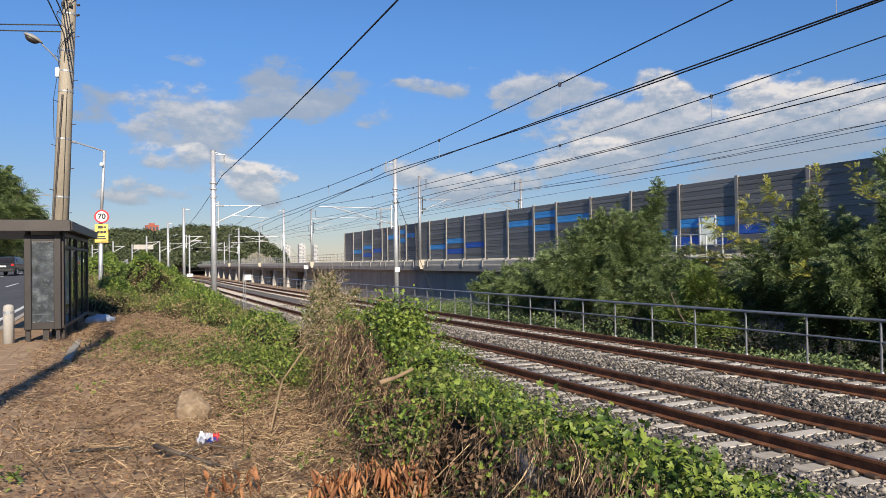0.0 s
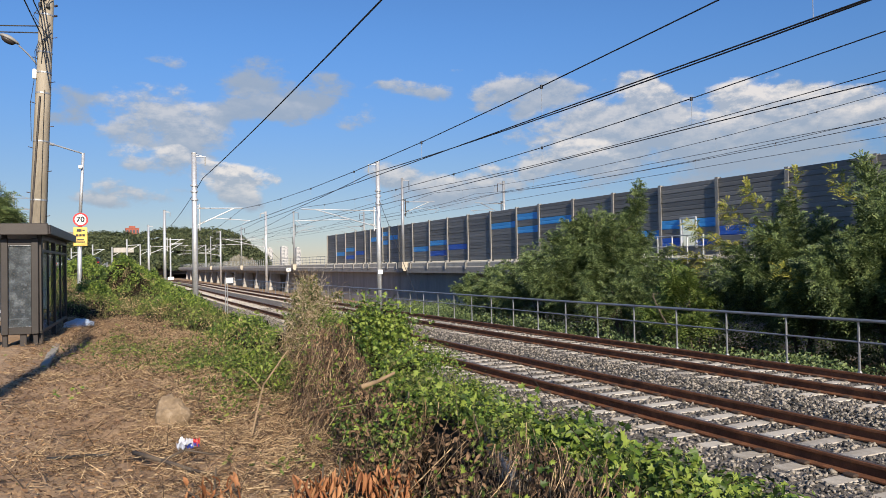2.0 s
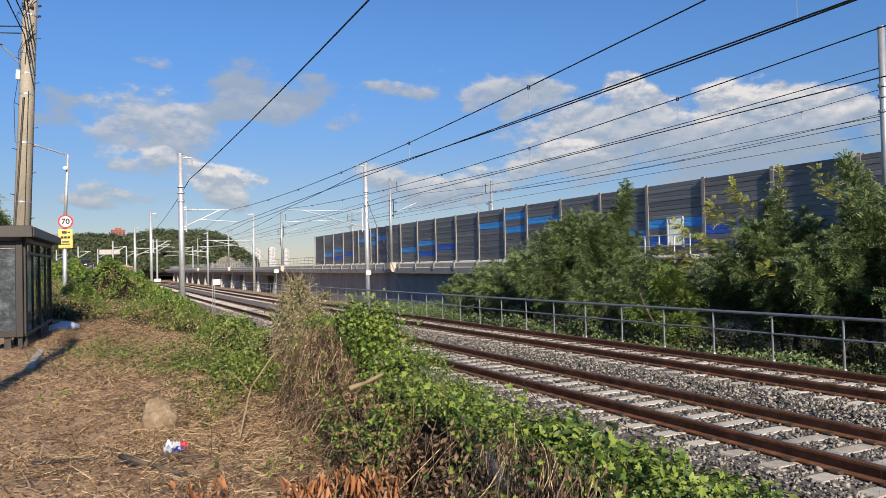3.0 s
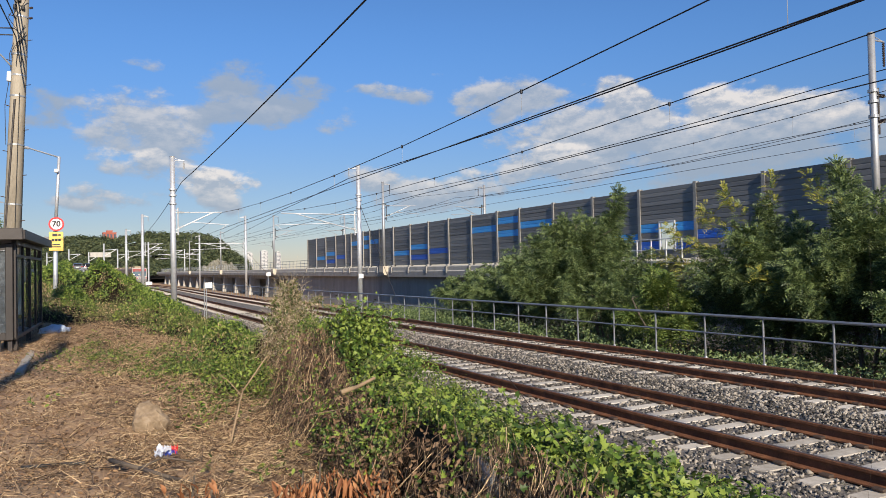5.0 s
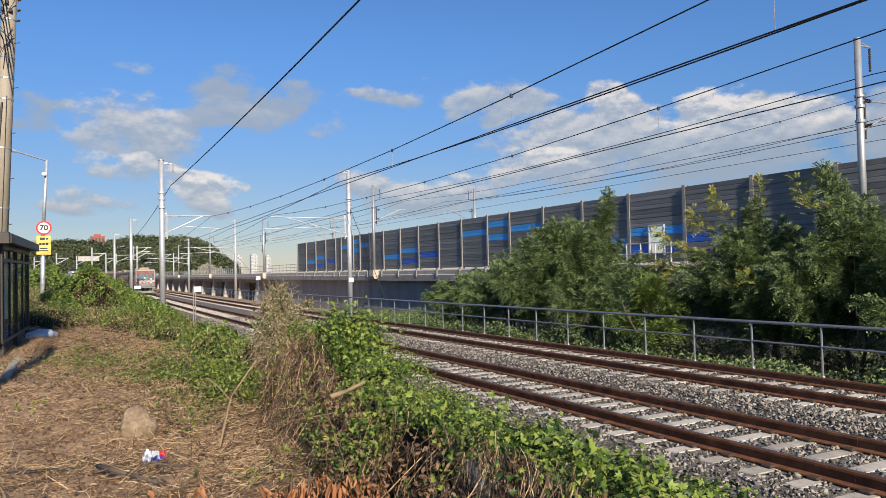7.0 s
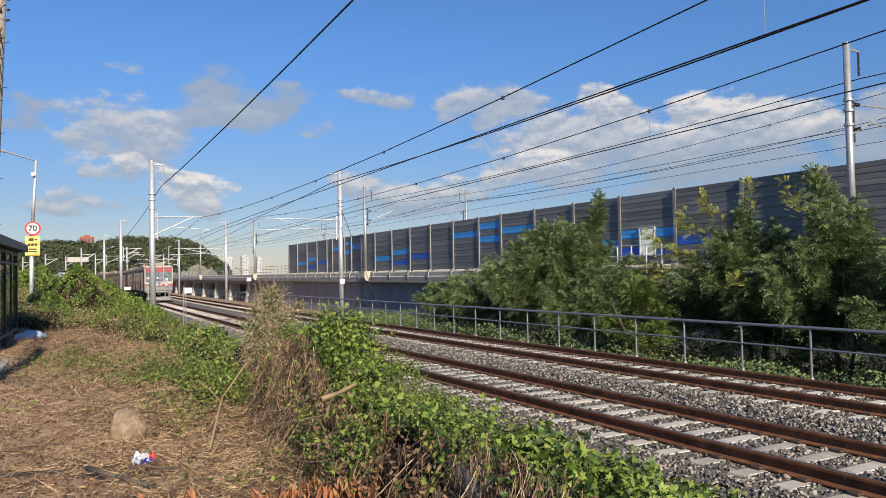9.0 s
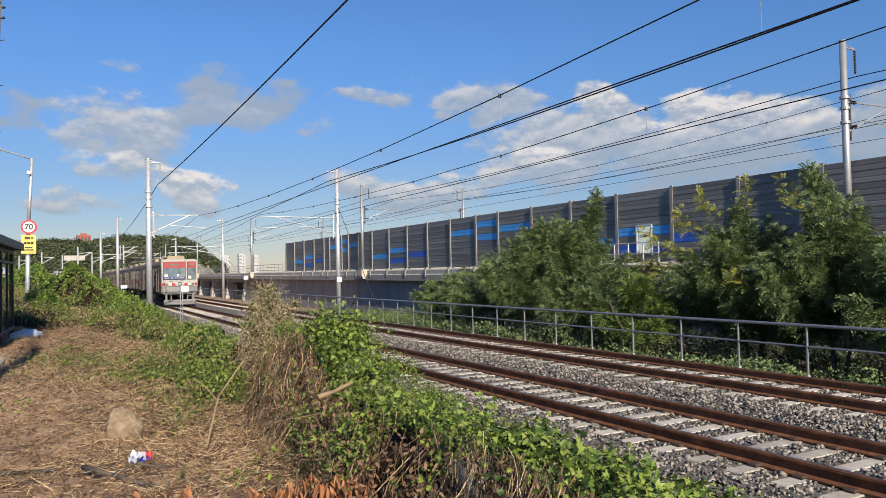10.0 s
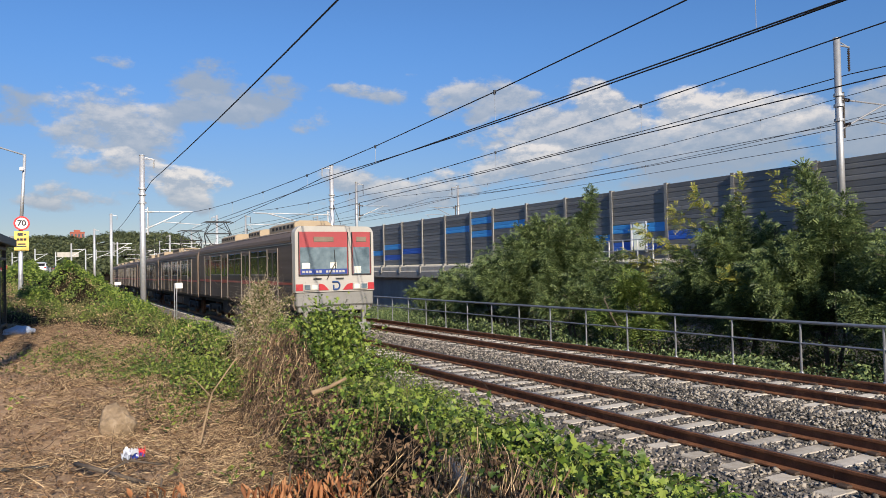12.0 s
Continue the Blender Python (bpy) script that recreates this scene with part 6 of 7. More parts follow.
def make_pavement():
    bm = bmesh.new()
    sweep(bm, [(-2.0, -0.1), (0.0, -0.1), (0.0, 0.012), (-2.0, 0.012)], [(-0.98 if y < 24 else -0.98, y, street_z(y) - 0.005) for y in np.arange(-30, 26, 3)])
    pav = tagged(part("pavement", bm, M["soil"]), "dusty paved footway beside the road", "pavement", kind="structure")
    bm = bmesh.new()
    box(bm, (0, 0, 0), (0.285, 0.285, 0.05), 0.008)
    me = bpy.data.meshes.new("paving_block")
    bm.to_mesh(me)
    bm.free()
    me.materials.append(M["block"])
    rng = random.Random(3)
    for i in range(6):
        for j in range(48):
            ob = new("paving_block", me)
            ob.parent = pav
            ob.matrix_basis = pose(-1.16 - i * 0.3, 4.0 + j * 0.3, EYE_GROUND - 0.0165 + rng.uniform(-0.006, 0.005), rng.uniform(-0.5, 0.5), rng.uniform(-0.5, 0.5), 0)
    bm = bmesh.new()
    box(bm, (0, 0, 0), (0.13, 0.94, 0.16), 0.012)
    me = bpy.data.meshes.new("edging_stone")
    bm.to_mesh(me)
    bm.free()
    me.materials.append(M["kerb"])
    for k in range(13):
        if 0 < k < 9:
            continue
        ob = new("edging_stone", me)
        ob.parent = pav
        ob.matrix_basis = pose(-0.92 + rng.uniform(-0.02, 0.02), 5.2 + k, EYE_GROUND - 0.035 + rng.uniform(-0.02, 0.02), 0, 0, rng.uniform(-2, 2))


make_pavement()


def make_shelter():
    x0, x1, y0, y1, z = -1.96, -1.26, 17.7, 22.6, EYE_GROUND
    s = base("bus_shelter", 0, 0, z, "brown metal bus shelter with glass panels and an end display case", "bus shelter")
    bm = bmesh.new()
    sweep(bm, [(-3.3, 2.36), (-1.05, 2.36), (-1.02, 2.42), (-1.05, 2.52), (-3.3, 2.60)], [(0, y0 - 0.35, 0), (0, y1 + 0.4, 0)])
    roof = part("roof", bm, M["brown_metal"], s, "flat brown metal roof with a deep fascia")
    bm = bmesh.new()
    box(bm, (-2.18, y0 - 0.37, 2.46), (2.28, 0.05, 0.24), 0.01)
    part("fascia", bm, M["fascia"], roof)
    bm = bmesh.new()
    box(bm, (-1.02, (y0 + y1) / 2, 2.45), (0.05, y1 - y0 + 0.75, 0.2), 0.01)
    part("fascia", bm, M["fascia"], roof)
    for px, py in ((x0 + 0.04, y0 + 0.14), (x1, y0 + 0.14), (x1, y1), (x0 + 0.04, y1), (x1, (y0 + y1) / 2)):
        bm = bmesh.new()
        box(bm, (px, py, 1.2), (0.10, 0.10, 2.4), 0.012)
        part("post", bm, M["brown_metal"], s)
    # end display case
    bm = bmesh.new()
    cx = (x0 + x1) / 2
    for a in (x0 + 0.07, x1 - 0.07):
        box(bm, (a, y0 - 0.03, 1.27), (0.14, 0.17, 2.02), 0.012)
    box(bm, (cx, y0 - 0.025, 2.2), (x1 - x0 - 0.26, 0.15, 0.14), 0.012)
    box(bm, (cx, y0 - 0.025, 0.34), (x1 - x0 - 0.26, 0.15, 0.16), 0.012)
    case = part("display_case", bm, M["case_metal"], s, "brown framed display case")
    bm = bmesh.new()
    box(bm, (cx, y0 - 0.02, 1.27), (0.44, 0.05, 1.74))
    poster = part("poster", bm, M["poster"], case, "dark poster with pale reflections in its colour")
    # pale spots and bars painted on as reflections in the case
    bm = bmesh.new()
    for dx, dz, w, h in ((0.06, 0.18, 0.05, 0.03), (0.03, 0.05, 0.03, 0.03), (0.10, 0.02, 0.04, 0.05), (0.07, -0.06, 0.03, 0.03), (-0.1, -0.5, 0.10, 0.05), (0.05, -0.52, 0.06, 0.08), (-0.02, -0.68, 0.36, 0.02), (0.0, 0.62, 0.3, 0.012)):
        box(bm, (cx + dx, y0 - 0.048, 1.27 + dz), (w, 0.006, h))
    tagged(part("poster_print", bm, M["case_reflection"], poster, "pale marks painted as reflections in the display case"), kind="stuff")
    bm = bmesh.new()
    for a, b, c, d in ((cx - 0.22, 1.27, 0.022, 1.74), (cx + 0.22, 1.27, 0.022, 1.74), (cx, 2.13, 0.42, 0.022), (cx, 0.41, 0.42, 0.022)):
        box(bm, (a, y0 - 0.075, b), (c, 0.012, d))
    part("inner_trim", bm, M["zinc"], case)
    bm = bmesh.new()
    box(bm, (cx, y0 - 0.062, 1.27), (0.45, 0.006, 1.75))
    g = part("glass", bm, M["case_glass"], case)
    g.visible_shadow = False
    for fx, fw in ((-0.28, 0.08), (0.05, 0.12), (0.28, 0.08)):
        bm = bmesh.new()
        box(bm, (cx + fx, y0, 0.13), (fw, 0.1, 0.28))
        part("foot", bm, M["brown_metal"], case)
    # glazed back towards the railway
    n = 4
    for k in range(n):
        a, b = y0 + (y1 - y0) * k / n, y0 + (y1 - y0) * (k + 1) / n
        bm = bmesh.new()
        box(bm, (x1 + 0.02, (a + b) / 2, 1.16), (0.012, b - a - 0.07, 1.66))
        g = part("glass_panel", bm, M["pane"], s)
        g.visible_shadow = False
        bm = bmesh.new()
        box(bm, (x1 + 0.02, a, 1.3), (0.05, 0.05, 2.0), 0.006)
        part("mullion", bm, M["brown_metal"], s)
    for zz, h in ((0.30, 0.07), (2.02, 0.06), (2.3, 0.10)):
        bm = bmesh.new()
        box(bm, (x1 + 0.02, (y0 + y1) / 2, zz), (0.07, y1 - y0, h), 0.006)
        part("rail", bm, M["brown_metal"], s)
    for k, (h, w) in enumerate(((1.30, 0.22), (0.55, 0.14))):
        bm = bmesh.new()
        box(bm, (x1 - 0.08 - w / 2, y0 + 2.2 + 1.22 * k, 1.98 - h / 2), (w, 0.02, h), 0.004)
        part("notice_panel", bm, M["notice"], s, "pale notice panel inside the glass")
    bm = bmesh.new()
    box(bm, (x1 - 0.28, (y0 + y1) / 2, 0.45), (0.36, 3.6, 0.05), 0.01)
    for py in (y0 + 0.9, y1 - 0.9):
        box(bm, (x1 - 0.28, py, 0.22), (0.06, 0.06, 0.44))
    part("bench", bm, M["brown_metal"], s, "narrow bench inside the shelter")
    pivot = Matrix.Translation((x1, y0, 0))
    s.matrix_basis = pose(0, 0, z) @ pivot @ pose(0, 0, 0, 0, 0, -3.0) @ pivot.inverted()
    return s


M["case_reflection"] = material("case_reflection_paint", [(0.12, 0.125, 0.14), (0.22, 0.23, 0.25)], 6, 0.5, bump=0)
M["notice"] = material("pale_notice", [(0.62, 0.63, 0.62), (0.74, 0.75, 0.74)], 3, 0.6, bump=0)
M["fascia"] = material("fascia_metal", [(0.04, 0.034, 0.031), (0.062, 0.053, 0.048)], 3, 0.5, metal=0.2, bump=0.06)
M["case_metal"] = material("case_metal", [(0.026, 0.022, 0.02), (0.042, 0.036, 0.033)], 3, 0.5, metal=0.2, bump=0.06)
M["case_glass"] = glass("case_glass", (0.80, 0.83, 0.86), 0.06, 0.86, 0.0)
make_shelter()


def make_bollard():
    b = base("bollard", -2.24, 17.6, EYE_GROUND, "short pale grey round bollard on the footway", "bollard")
    bm = bmesh.new()
    lathe(bm, [(0.105, -0.1), (0.105, 0.70), (0.10, 0.76), (0.085, 0.80), (0.03, 0.82)], 16)
    smooth(part("shaft", bm, M["concrete"], b))
    bm = bmesh.new()
    lathe(bm, [(0.108, 0.62), (0.108, 0.68)], 16)
    part("band", bm, M["zinc_dull"], b)


make_bollard()


def make_pole(x, y, z, lamp):
    """A leaning concrete utility pole."""
    p = base("utility_pole", x, y, z, "tall tapered concrete utility pole" + (" with cables and a street lamp" if lamp else " beside the footway"), "utility pole", "utility poles")
    p.matrix_basis = pose(x, y, z, 0, POLE_LEAN if lamp else 0, 0)
    bm = bmesh.new()
    tube(bm, (0, 0, -0.3), (0, 0, 12.5 if lamp else 10.8), 0.245 if lamp else 0.19, 0.165 if lamp else 0.12, 20)
    smooth(part("shaft", bm, M["pole"], p))
    for k in range(14):
        h = 2.5 + k * 0.65
        sg = 1 if k % 2 else -1
        bm = bmesh.new()
        tube(bm, (sg * 0.14, -0.08, h), (sg * 0.31, -0.14, h + 0.03), 0.011, seg=6)
        part("step_bolt", bm, M["clip"], p)
    for h in (3.6, 5.3, 6.7, 7.3, 7.9, 9.0):
        bm = bmesh.new()
        r = (0.245 if lamp else 0.18) - 0.08 * h / 12.5 + 0.008
        tube(bm, (0, 0, h), (0, 0, h + 0.045), r, r, 20)
        part("steel_band", bm, M["zinc_dull"], p)
    bm = bmesh.new()
    tube(bm, (-0.22, -0.12, 0.2), (-0.06, -0.21, 6.6), 0.03, seg=8)
    part("cable_duct", bm, M["brown_metal"], p, "dark cable duct strapped to the pole")
    if not lamp:
        return p
    bm = bmesh.new()
    tube(bm, (-0.18, -0.05, 7.55), (-0.42, -0.16, 7.80), 0.024, seg=8)
    tube(bm, (-0.42, -0.16, 7.80), (-0.64, -0.24, 7.98), 0.022, seg=8)
    arm = part("lamp_arm", bm, M["zinc_dull"], p)
    bm = bmesh.new()
    bmesh.ops.create_uvsphere(bm, u_segments=16, v_segments=10, radius=1)
    for v in bm.verts:
        taper = 1.0 - 0.35 * max(0.0, v.co.x)
        v.co = Vector((v.co.x * 0.27, v.co.y * 0.15 * taper, v.co.z * (0.10 if v.co.z > 0 else 0.05) * taper))
    head = smooth(part("lamp_head", bm, M["post"], arm, "oval grey street lamp head"))
    head.matrix_basis = pose(-0.86, -0.3, 8.10, 0, 22, 10)
    bm = bmesh.new()
    bmesh.ops.create_uvsphere(bm, u_segments=14, v_segments=8, radius=1)
    for v in bm.verts:
        v.co = Vector((v.co.x * 0.19, v.co.y * 0.11, min(v.co.z, 0.1) * 0.11))
    bowl = smooth(part("glass_bowl", bm, M["brown_metal"], arm, "dull brown lamp bowl"))
    bowl.matrix_basis = pose(-0.89, -0.3, 8.08, 0, 22, 10)
    bm = bmesh.new()
    box(bm, (-0.23, -0.1, 7.25), (0.11, 0.12, 0.28), 0.02)
    part("junction_box", bm, M["white_paint"], p, "small pale junction box")
    hung = []
    for k in range(9):
        a = Vector((random.uniform(-0.19, 0.19), -0.20, random.uniform(8.2, 10)))
        hung.append([a, a + Vector((random.uniform(-0.2, 0.1), -0.05, -0.35)), Vector((random.uniform(-0.2, 0.2), -0.21, a.z - random.uniform(0.5, 1.0)))])
    hung.append([Vector((-0.22, -0.12, 7.2)), Vector((-0.30, -0.14, 6.4)), Vector((-0.24, -0.12, 5.3))])
    hung.append([Vector((0.05, -0.22, 6.8)), Vector((0.07, -0.23, 3.6)), Vector((0.10, -0.24, 0.4))])
    for pts in hung:
        bm = bmesh.new()
        for a, b in zip(pts, pts[1:]):
            tube(bm, a, b, 0.009, seg=5)
        part("loose_cable", bm, M["rubber"], p)
    for k in range(3):
        bm = bmesh.new()
        box(bm, (0.05 - 0.1 * k, -0.22, 9.25 + 0.22 * (k % 2)), (0.09, 0.08, 0.12), 0.015)
        part("cable_clamp", bm, M["rubber"], p)
        bm = bmesh.new()
        lathe(bm, [(0.02, 0), (0.04, 0.02), (0.025, 0.05), (0.04, 0.07), (0.015, 0.10)], 8)
        knob = part("insulator_knob", bm, M["insulator"], p)
        knob.matrix_basis = pose(0.20, -0.1, 9.0 + k * 0.3, 0, 70, 0)
    return p


POLE_LEAN = 2.4
POLE_AT = (-1.86, 24.0)
make_pole(POLE_AT[0], POLE_AT[1], EYE_GROUND, True)
make_pole(-2.84, -1.0, EYE_GROUND, False)
for dy, dz in ((0, 8.9), (0.1, 9.1), (0, 10.2), (0.1, 10.6)):
    cable("overhead_cable", [(-1.55, 24, dz + 0.2), (-16, 22 + dy * 8, dz - 0.4)], 0.018, "black cable crossing above the road", sag=0.35, category="cable")
for dz in (9.0, 9.5, 10.0, 10.5):
    cable("overhead_cable", [(-1.6, 24, dz), (-2.84, -1.0, dz + 0.6)], 0.018, "black cable along the footway poles", sag=0.3, category="cable")


def words(text, size, mat, parent, m, name="lettering"):
    cu = bpy.data.curves.new(name, "FONT")
    cu.body, cu.size, cu.align_x, cu.align_y, cu.extrude, cu.offset = text, size, "CENTER", "CENTER", 0.003, 0.012
    tmp = bpy.data.objects.new("tmp", cu)
    scene.collection.objects.link(tmp)
    me = bpy.data.meshes.new_from_object(tmp.evaluated_get(bpy.context.evaluated_depsgraph_get()))
    bpy.data.objects.remove(tmp)
    me.materials.clear()
    me.materials.append(mat)
    ob = new(name, me)
    ob.parent = parent
    ob.matrix_basis = m
    return ob


def make_sign():
    z = street_z(36.5)
    s = base("street_lamp", -0.98, 36.5, z, "slim steel street lamp carrying a speed limit sign", "street lamp")
    bm = bmesh.new()
    tube(bm, (-0.06, 0, -0.6), (-0.03, 0, 3.3), 0.10, 0.085, 12)
    tube(bm, (-0.03, 0, 3.3), (0.14, 0, 6.55), 0.075, 0.06, 12)
    smooth(part("pole", bm, M["zinc"], s))
    bm = bmesh.new()
    tube(bm, (0.14, 0, 6.52), (-1.0, -0.6, 6.78), 0.035, seg=8)
    tube(bm, (-1.0, -0.6, 6.78), (-1.62, -0.9, 6.84), 0.06, 0.09, 8)
    part("lamp_arm", bm, M["zinc"], s)
    bm = bmesh.new()
    box(bm, (0.02, -0.12, 5.9), (0.16, 0.2, 0.16), 0.03)
    part("camera_box", bm, M["white_paint"], s)
    turn = Matrix.Rotation(radians(-4), 4, "Z")
    zs = 2.2 + 0.0608 * 36.5 - z
    disc = bmesh.new()
    tube(disc, (0, 0.01, 0), (0, -0.015, 0), 0.31, seg=36)
    d = part("speed_sign", disc, M["sign_red"], s, "round red-rimmed sign reading 70")
    d.matrix_basis = Matrix.Translation((0.01, -0.14, zs)) @ turn
    bm = bmesh.new()
    tube(bm, (0, -0.015, 0), (0, -0.021, 0), 0.235, seg=36)
    part("sign_face", bm, M["sign_white"], d)
    words("70", 0.33, M["ink"], d, pose(0, -0.024, 0, 90, 0, 0))
    bm = bmesh.new()
    box(bm, (0, 0, 0), (0.56, 0.02, 0.84), 0.008)
    b = part("notice_board", bm, M["sign_yellow"], s, "yellow notice board with dark writing")
    b.matrix_basis = Matrix.Translation((0.0, -0.14, zs - 0.76)) @ turn
    for cx, w, zz, h in ((-0.05, 0.2, 0.28, 0.12), (0.13, 0.1, 0.28, 0.07), (-0.13, 0.1, 0.06, 0.1), (0.0, 0.1, 0.06, 0.1), (0.13, 0.1, 0.06, 0.1), (0, 0.3, -0.14, 0.06), (0, 0.36, -0.24, 0.05)):
        bm = bmesh.new()
        box(bm, (cx, -0.013, zz), (w, 0.006, h))
        part("writing_bar", bm, M["ink"], b)


make_sign()


def make_pylon():
    p = base("pylon", -30, 300, 2.0, "distant steel lattice power pylon", "pylon")
    bm = bmesh.new()
    for sx in (-1, 1):
        for sy in (-1, 1):
            tube(bm, (sx * 2.5, sy * 2.5, 0), (sx * 0.4, sy * 0.4, 28), 0.16, 0.1, 5)
    for k in range(9):
        h = 3 * k
        w, w2 = 2.5 - 2.1 * h / 28, 2.5 - 2.1 * (h + 3) / 28
        tube(bm, (-w, -w, h), (w2, -w2, h + 3), 0.08, seg=4)
        tube(bm, (w, -w, h), (-w2, -w2, h + 3), 0.08, seg=4)
    for h in (18, 22, 26):
        tube(bm, (-5.5, 0, h), (5.5, 0, h), 0.13, seg=5)
        tube(bm, (-5.5, 0, h), (0, 0, h + 1.5), 0.08, seg=4)
        tube(bm, (5.5, 0, h), (0, 0, h + 1.5), 0.08, seg=4)
    part("lattice", bm, M["zinc_dull"], p)


make_pylon()


# ---- vehicles on the road ----
def make_vehicle(name, label, paint, length=4.6, width=1.86, height=1.68):
    c = base(name, 0, 0, 0, label, "car", "cars on the road")
    L, W, H = length / 2, width / 2, height
    prof = [(-L, 0.35), (-L, 0.95), (-L + 0.12, 1.02), (-L + 0.55, H - 0.06), (-L + 1.0, H), (0.35, H - 0.03), (1.15, 1.05), (L - 0.2, 0.92), (L, 0.7), (L, 0.35)]
    bm = bmesh.new()
    rows = []
    for x, tuck in ((-W, 0.16), (-W * 0.8, 0.0), (W * 0.8, 0.0), (W, 0.16)):
        rows.append([bm.verts.new((x * (1 - 0.16 * max(0, z - 0.95) / (H - 0.95)) if abs(x) == W else x * (1 - 0.1 * max(0, z - 0.95)), y, z - (tuck if z > H - 0.2 else 0))) for y, z in prof])
    n = len(prof)
    for a, b in zip(rows, rows[1:]):
        for i in range(n):
            bm.faces.new((a[i], a[(i + 1) % n], b[(i + 1) % n], b[i]))
    bm.faces.new(rows[0])
    bm.faces.new(list(reversed(rows[-1])))
    bmesh.ops.recalc_face_normals(bm, faces=bm.faces)
    body = part("body", bm, paint, c)
    bm = bmesh.new()
    box(bm, (0, -L + 0.30, 1.34), (W * 1.5, 0.05, 0.46), 0.02, Matrix.Rotation(radians(-33), 4, "X"))
    part("rear_window", bm, M["side_glass"], body)
    for sg in (-1, 1):
        bm = bmesh.new()
        box(bm, (sg * (W - 0.07), -0.35, 1.28), (0.05, 2.1, 0.34), 0.02, Matrix.Rotation(radians(-sg * 9), 4, "Y"))
        part("side_window", bm, M["side_glass"], body)
        bm = bmesh.new()
        box(bm, (sg * (W - 0.16), -L - 0.01, 0.93), (0.26, 0.08, 0.2), 0.02)
        part("tail_light", bm, M["tail"], body, "red tail light")
        for y in (-L + 0.85, L - 0.9):
            bm = bmesh.new()
            tube(bm, (sg * (W - 0.2), y, 0.33), (sg * W, y, 0.33), 0.33, seg=18)
            wheel = part("wheel", bm, M["rubber"], c)
            bm = bmesh.new()
            tube(bm, (sg * (W - 0.01), y, 0.33), (sg * (W + 0.012), y, 0.33), 0.2, seg=14)
            part("rim", bm, M["zinc"], wheel)
    bm = bmesh.new()
    box(bm, (0, -L - 0.02, 0.5), (W * 1.8, 0.1, 0.2), 0.03)
    part("bumper", bm, M["rubber"], body)
    bm = bmesh.new()
    box(bm, (0, -L - 0.025, 0.82), (0.5, 0.02, 0.13))
    part("plate", bm, M["white_paint"], body, "plain pale plate")
    return c


M["tail"] = material("tail_lens", [(0.35, 0.015, 0.02), (0.5, 0.03, 0.03)], 5, 0.2, bump=0)
M["car_dark"] = material("dark_car_paint", [(0.03, 0.032, 0.036), (0.045, 0.047, 0.05)], 1, 0.2, metal=0.4, bump=0)
M["car_white"] = material("white_car_paint", [(0.75, 0.75, 0.75)], 1, 0.2, bump=0)
M["car_red"] = material("red_car_paint", [(0.42, 0.03, 0.05)], 1, 0.2, bump=0)
M["car_grey"] = material("grey_car_paint", [(0.30, 0.31, 0.32)], 1, 0.2, metal=0.5, bump=0)
dark_suv = make_vehicle("suv", "dark grey sport utility car driving away", M["car_dark"])
white_car = make_vehicle("car", "white car driving away along the road", M["car_white"], height=1.5)
grey_car = make_vehicle("car", "silver grey car driving away along the road", M["car_grey"], height=1.6)
white_suv = make_vehicle("suv", "white sport utility car driving up the road", M["car_white"])
red_car = make_vehicle("car", "dark red car driving up the road", M["car_red"], height=1.5)
# seconds, x, y
TRAFFIC = [
    (dark_suv, [(0, -9.6, 77), (0.5, -7.4, 92), (1.0, -4.2, 106), (1.5, -2.3, 118), (2.5, -1.2, 134), (4, 0.5, 155), (7, 2.5, 210), (12, 3.5, 245)]),
    (white_car, [(0, -4.6, 100), (0.5, -4.3, 110), (1.5, -4.6, 124), (2.5, -3.2, 135), (4, -1.0, 155), (7, 1.5, 205), (12, 2.8, 240)]),
    (grey_car, [(0, -5.2, 86), (1.5, -5.4, 112), (2.5, -4.9, 122), (3.5, -3.0, 140), (5, -0.6, 165), (8, 1.0, 205), (12, 2.0, 232)]),
    (white_suv, [(0, -6.6, -95), (4, -6.6, -20), (8, -6.8, 55), (9.5, -6.2, 82), (10.5, -3.6, 98), (11, -2.2, 108), (12, -1.0, 124)]),
    (red_car, [(0, -6.6, -130), (6, -6.6, -10), (10, -6.8, 68), (11.5, -6.6, 98), (12, -5.0, 108)]),
]


# ---- far side of the road ----
def make_guard_fence():
    g = base("guard_fence", 0, 0, 0, "pale steel guard fence along the far roadside", "fence")
    bm = bmesh.new()
    ys = list(np.arange(60, 150, 2.0))
    for a, b in zip(ys, ys[1:]):
        for h in (0.25, 0.55):
            tube(bm, (road_edge(a) + 0.9, a, street_z(a) + h), (road_edge(b) + 0.9, b, street_z(b) + h), 0.035, seg=6)
    part("guard_rail", bm, M["zinc_dull"], g)
    for y in ys:
        bm = bmesh.new()
        box(bm, (road_edge(y) + 0.9, y, street_z(y) + 0.2), (0.07, 0.07, 0.8))
        part("guard_post", bm, M["zinc_dull"], g)


make_guard_fence()


def make_barrier_wall():
    b = base("median_barrier", 0, 0, 0, "grey concrete roadside barrier with a rail", "barrier")
    bm = bmesh.new()
    sweep(bm, [(-0.3, -0.2), (0.3, -0.2), (0.12, 0.8), (-0.12, 0.8)], [(road_edge(y) - 12.8, y, street_z(y)) for y in np.arange(-20, 220, 4)])
    part("wall", bm, M["concrete"], b)


make_barrier_wall()
for k, (tx, ty, h, r) in enumerate([(-17.6, 128, 18, 6.5), (-26, 136, 19, 8), (-24, 160, 15, 7)]):
    make_tree(tx, ty, street_z(ty) - 0.3, h, r, 7000, M["leaf_tree"], 60 + k, label="dense dark green roadside tree", leaf=0.30, low=0.12)

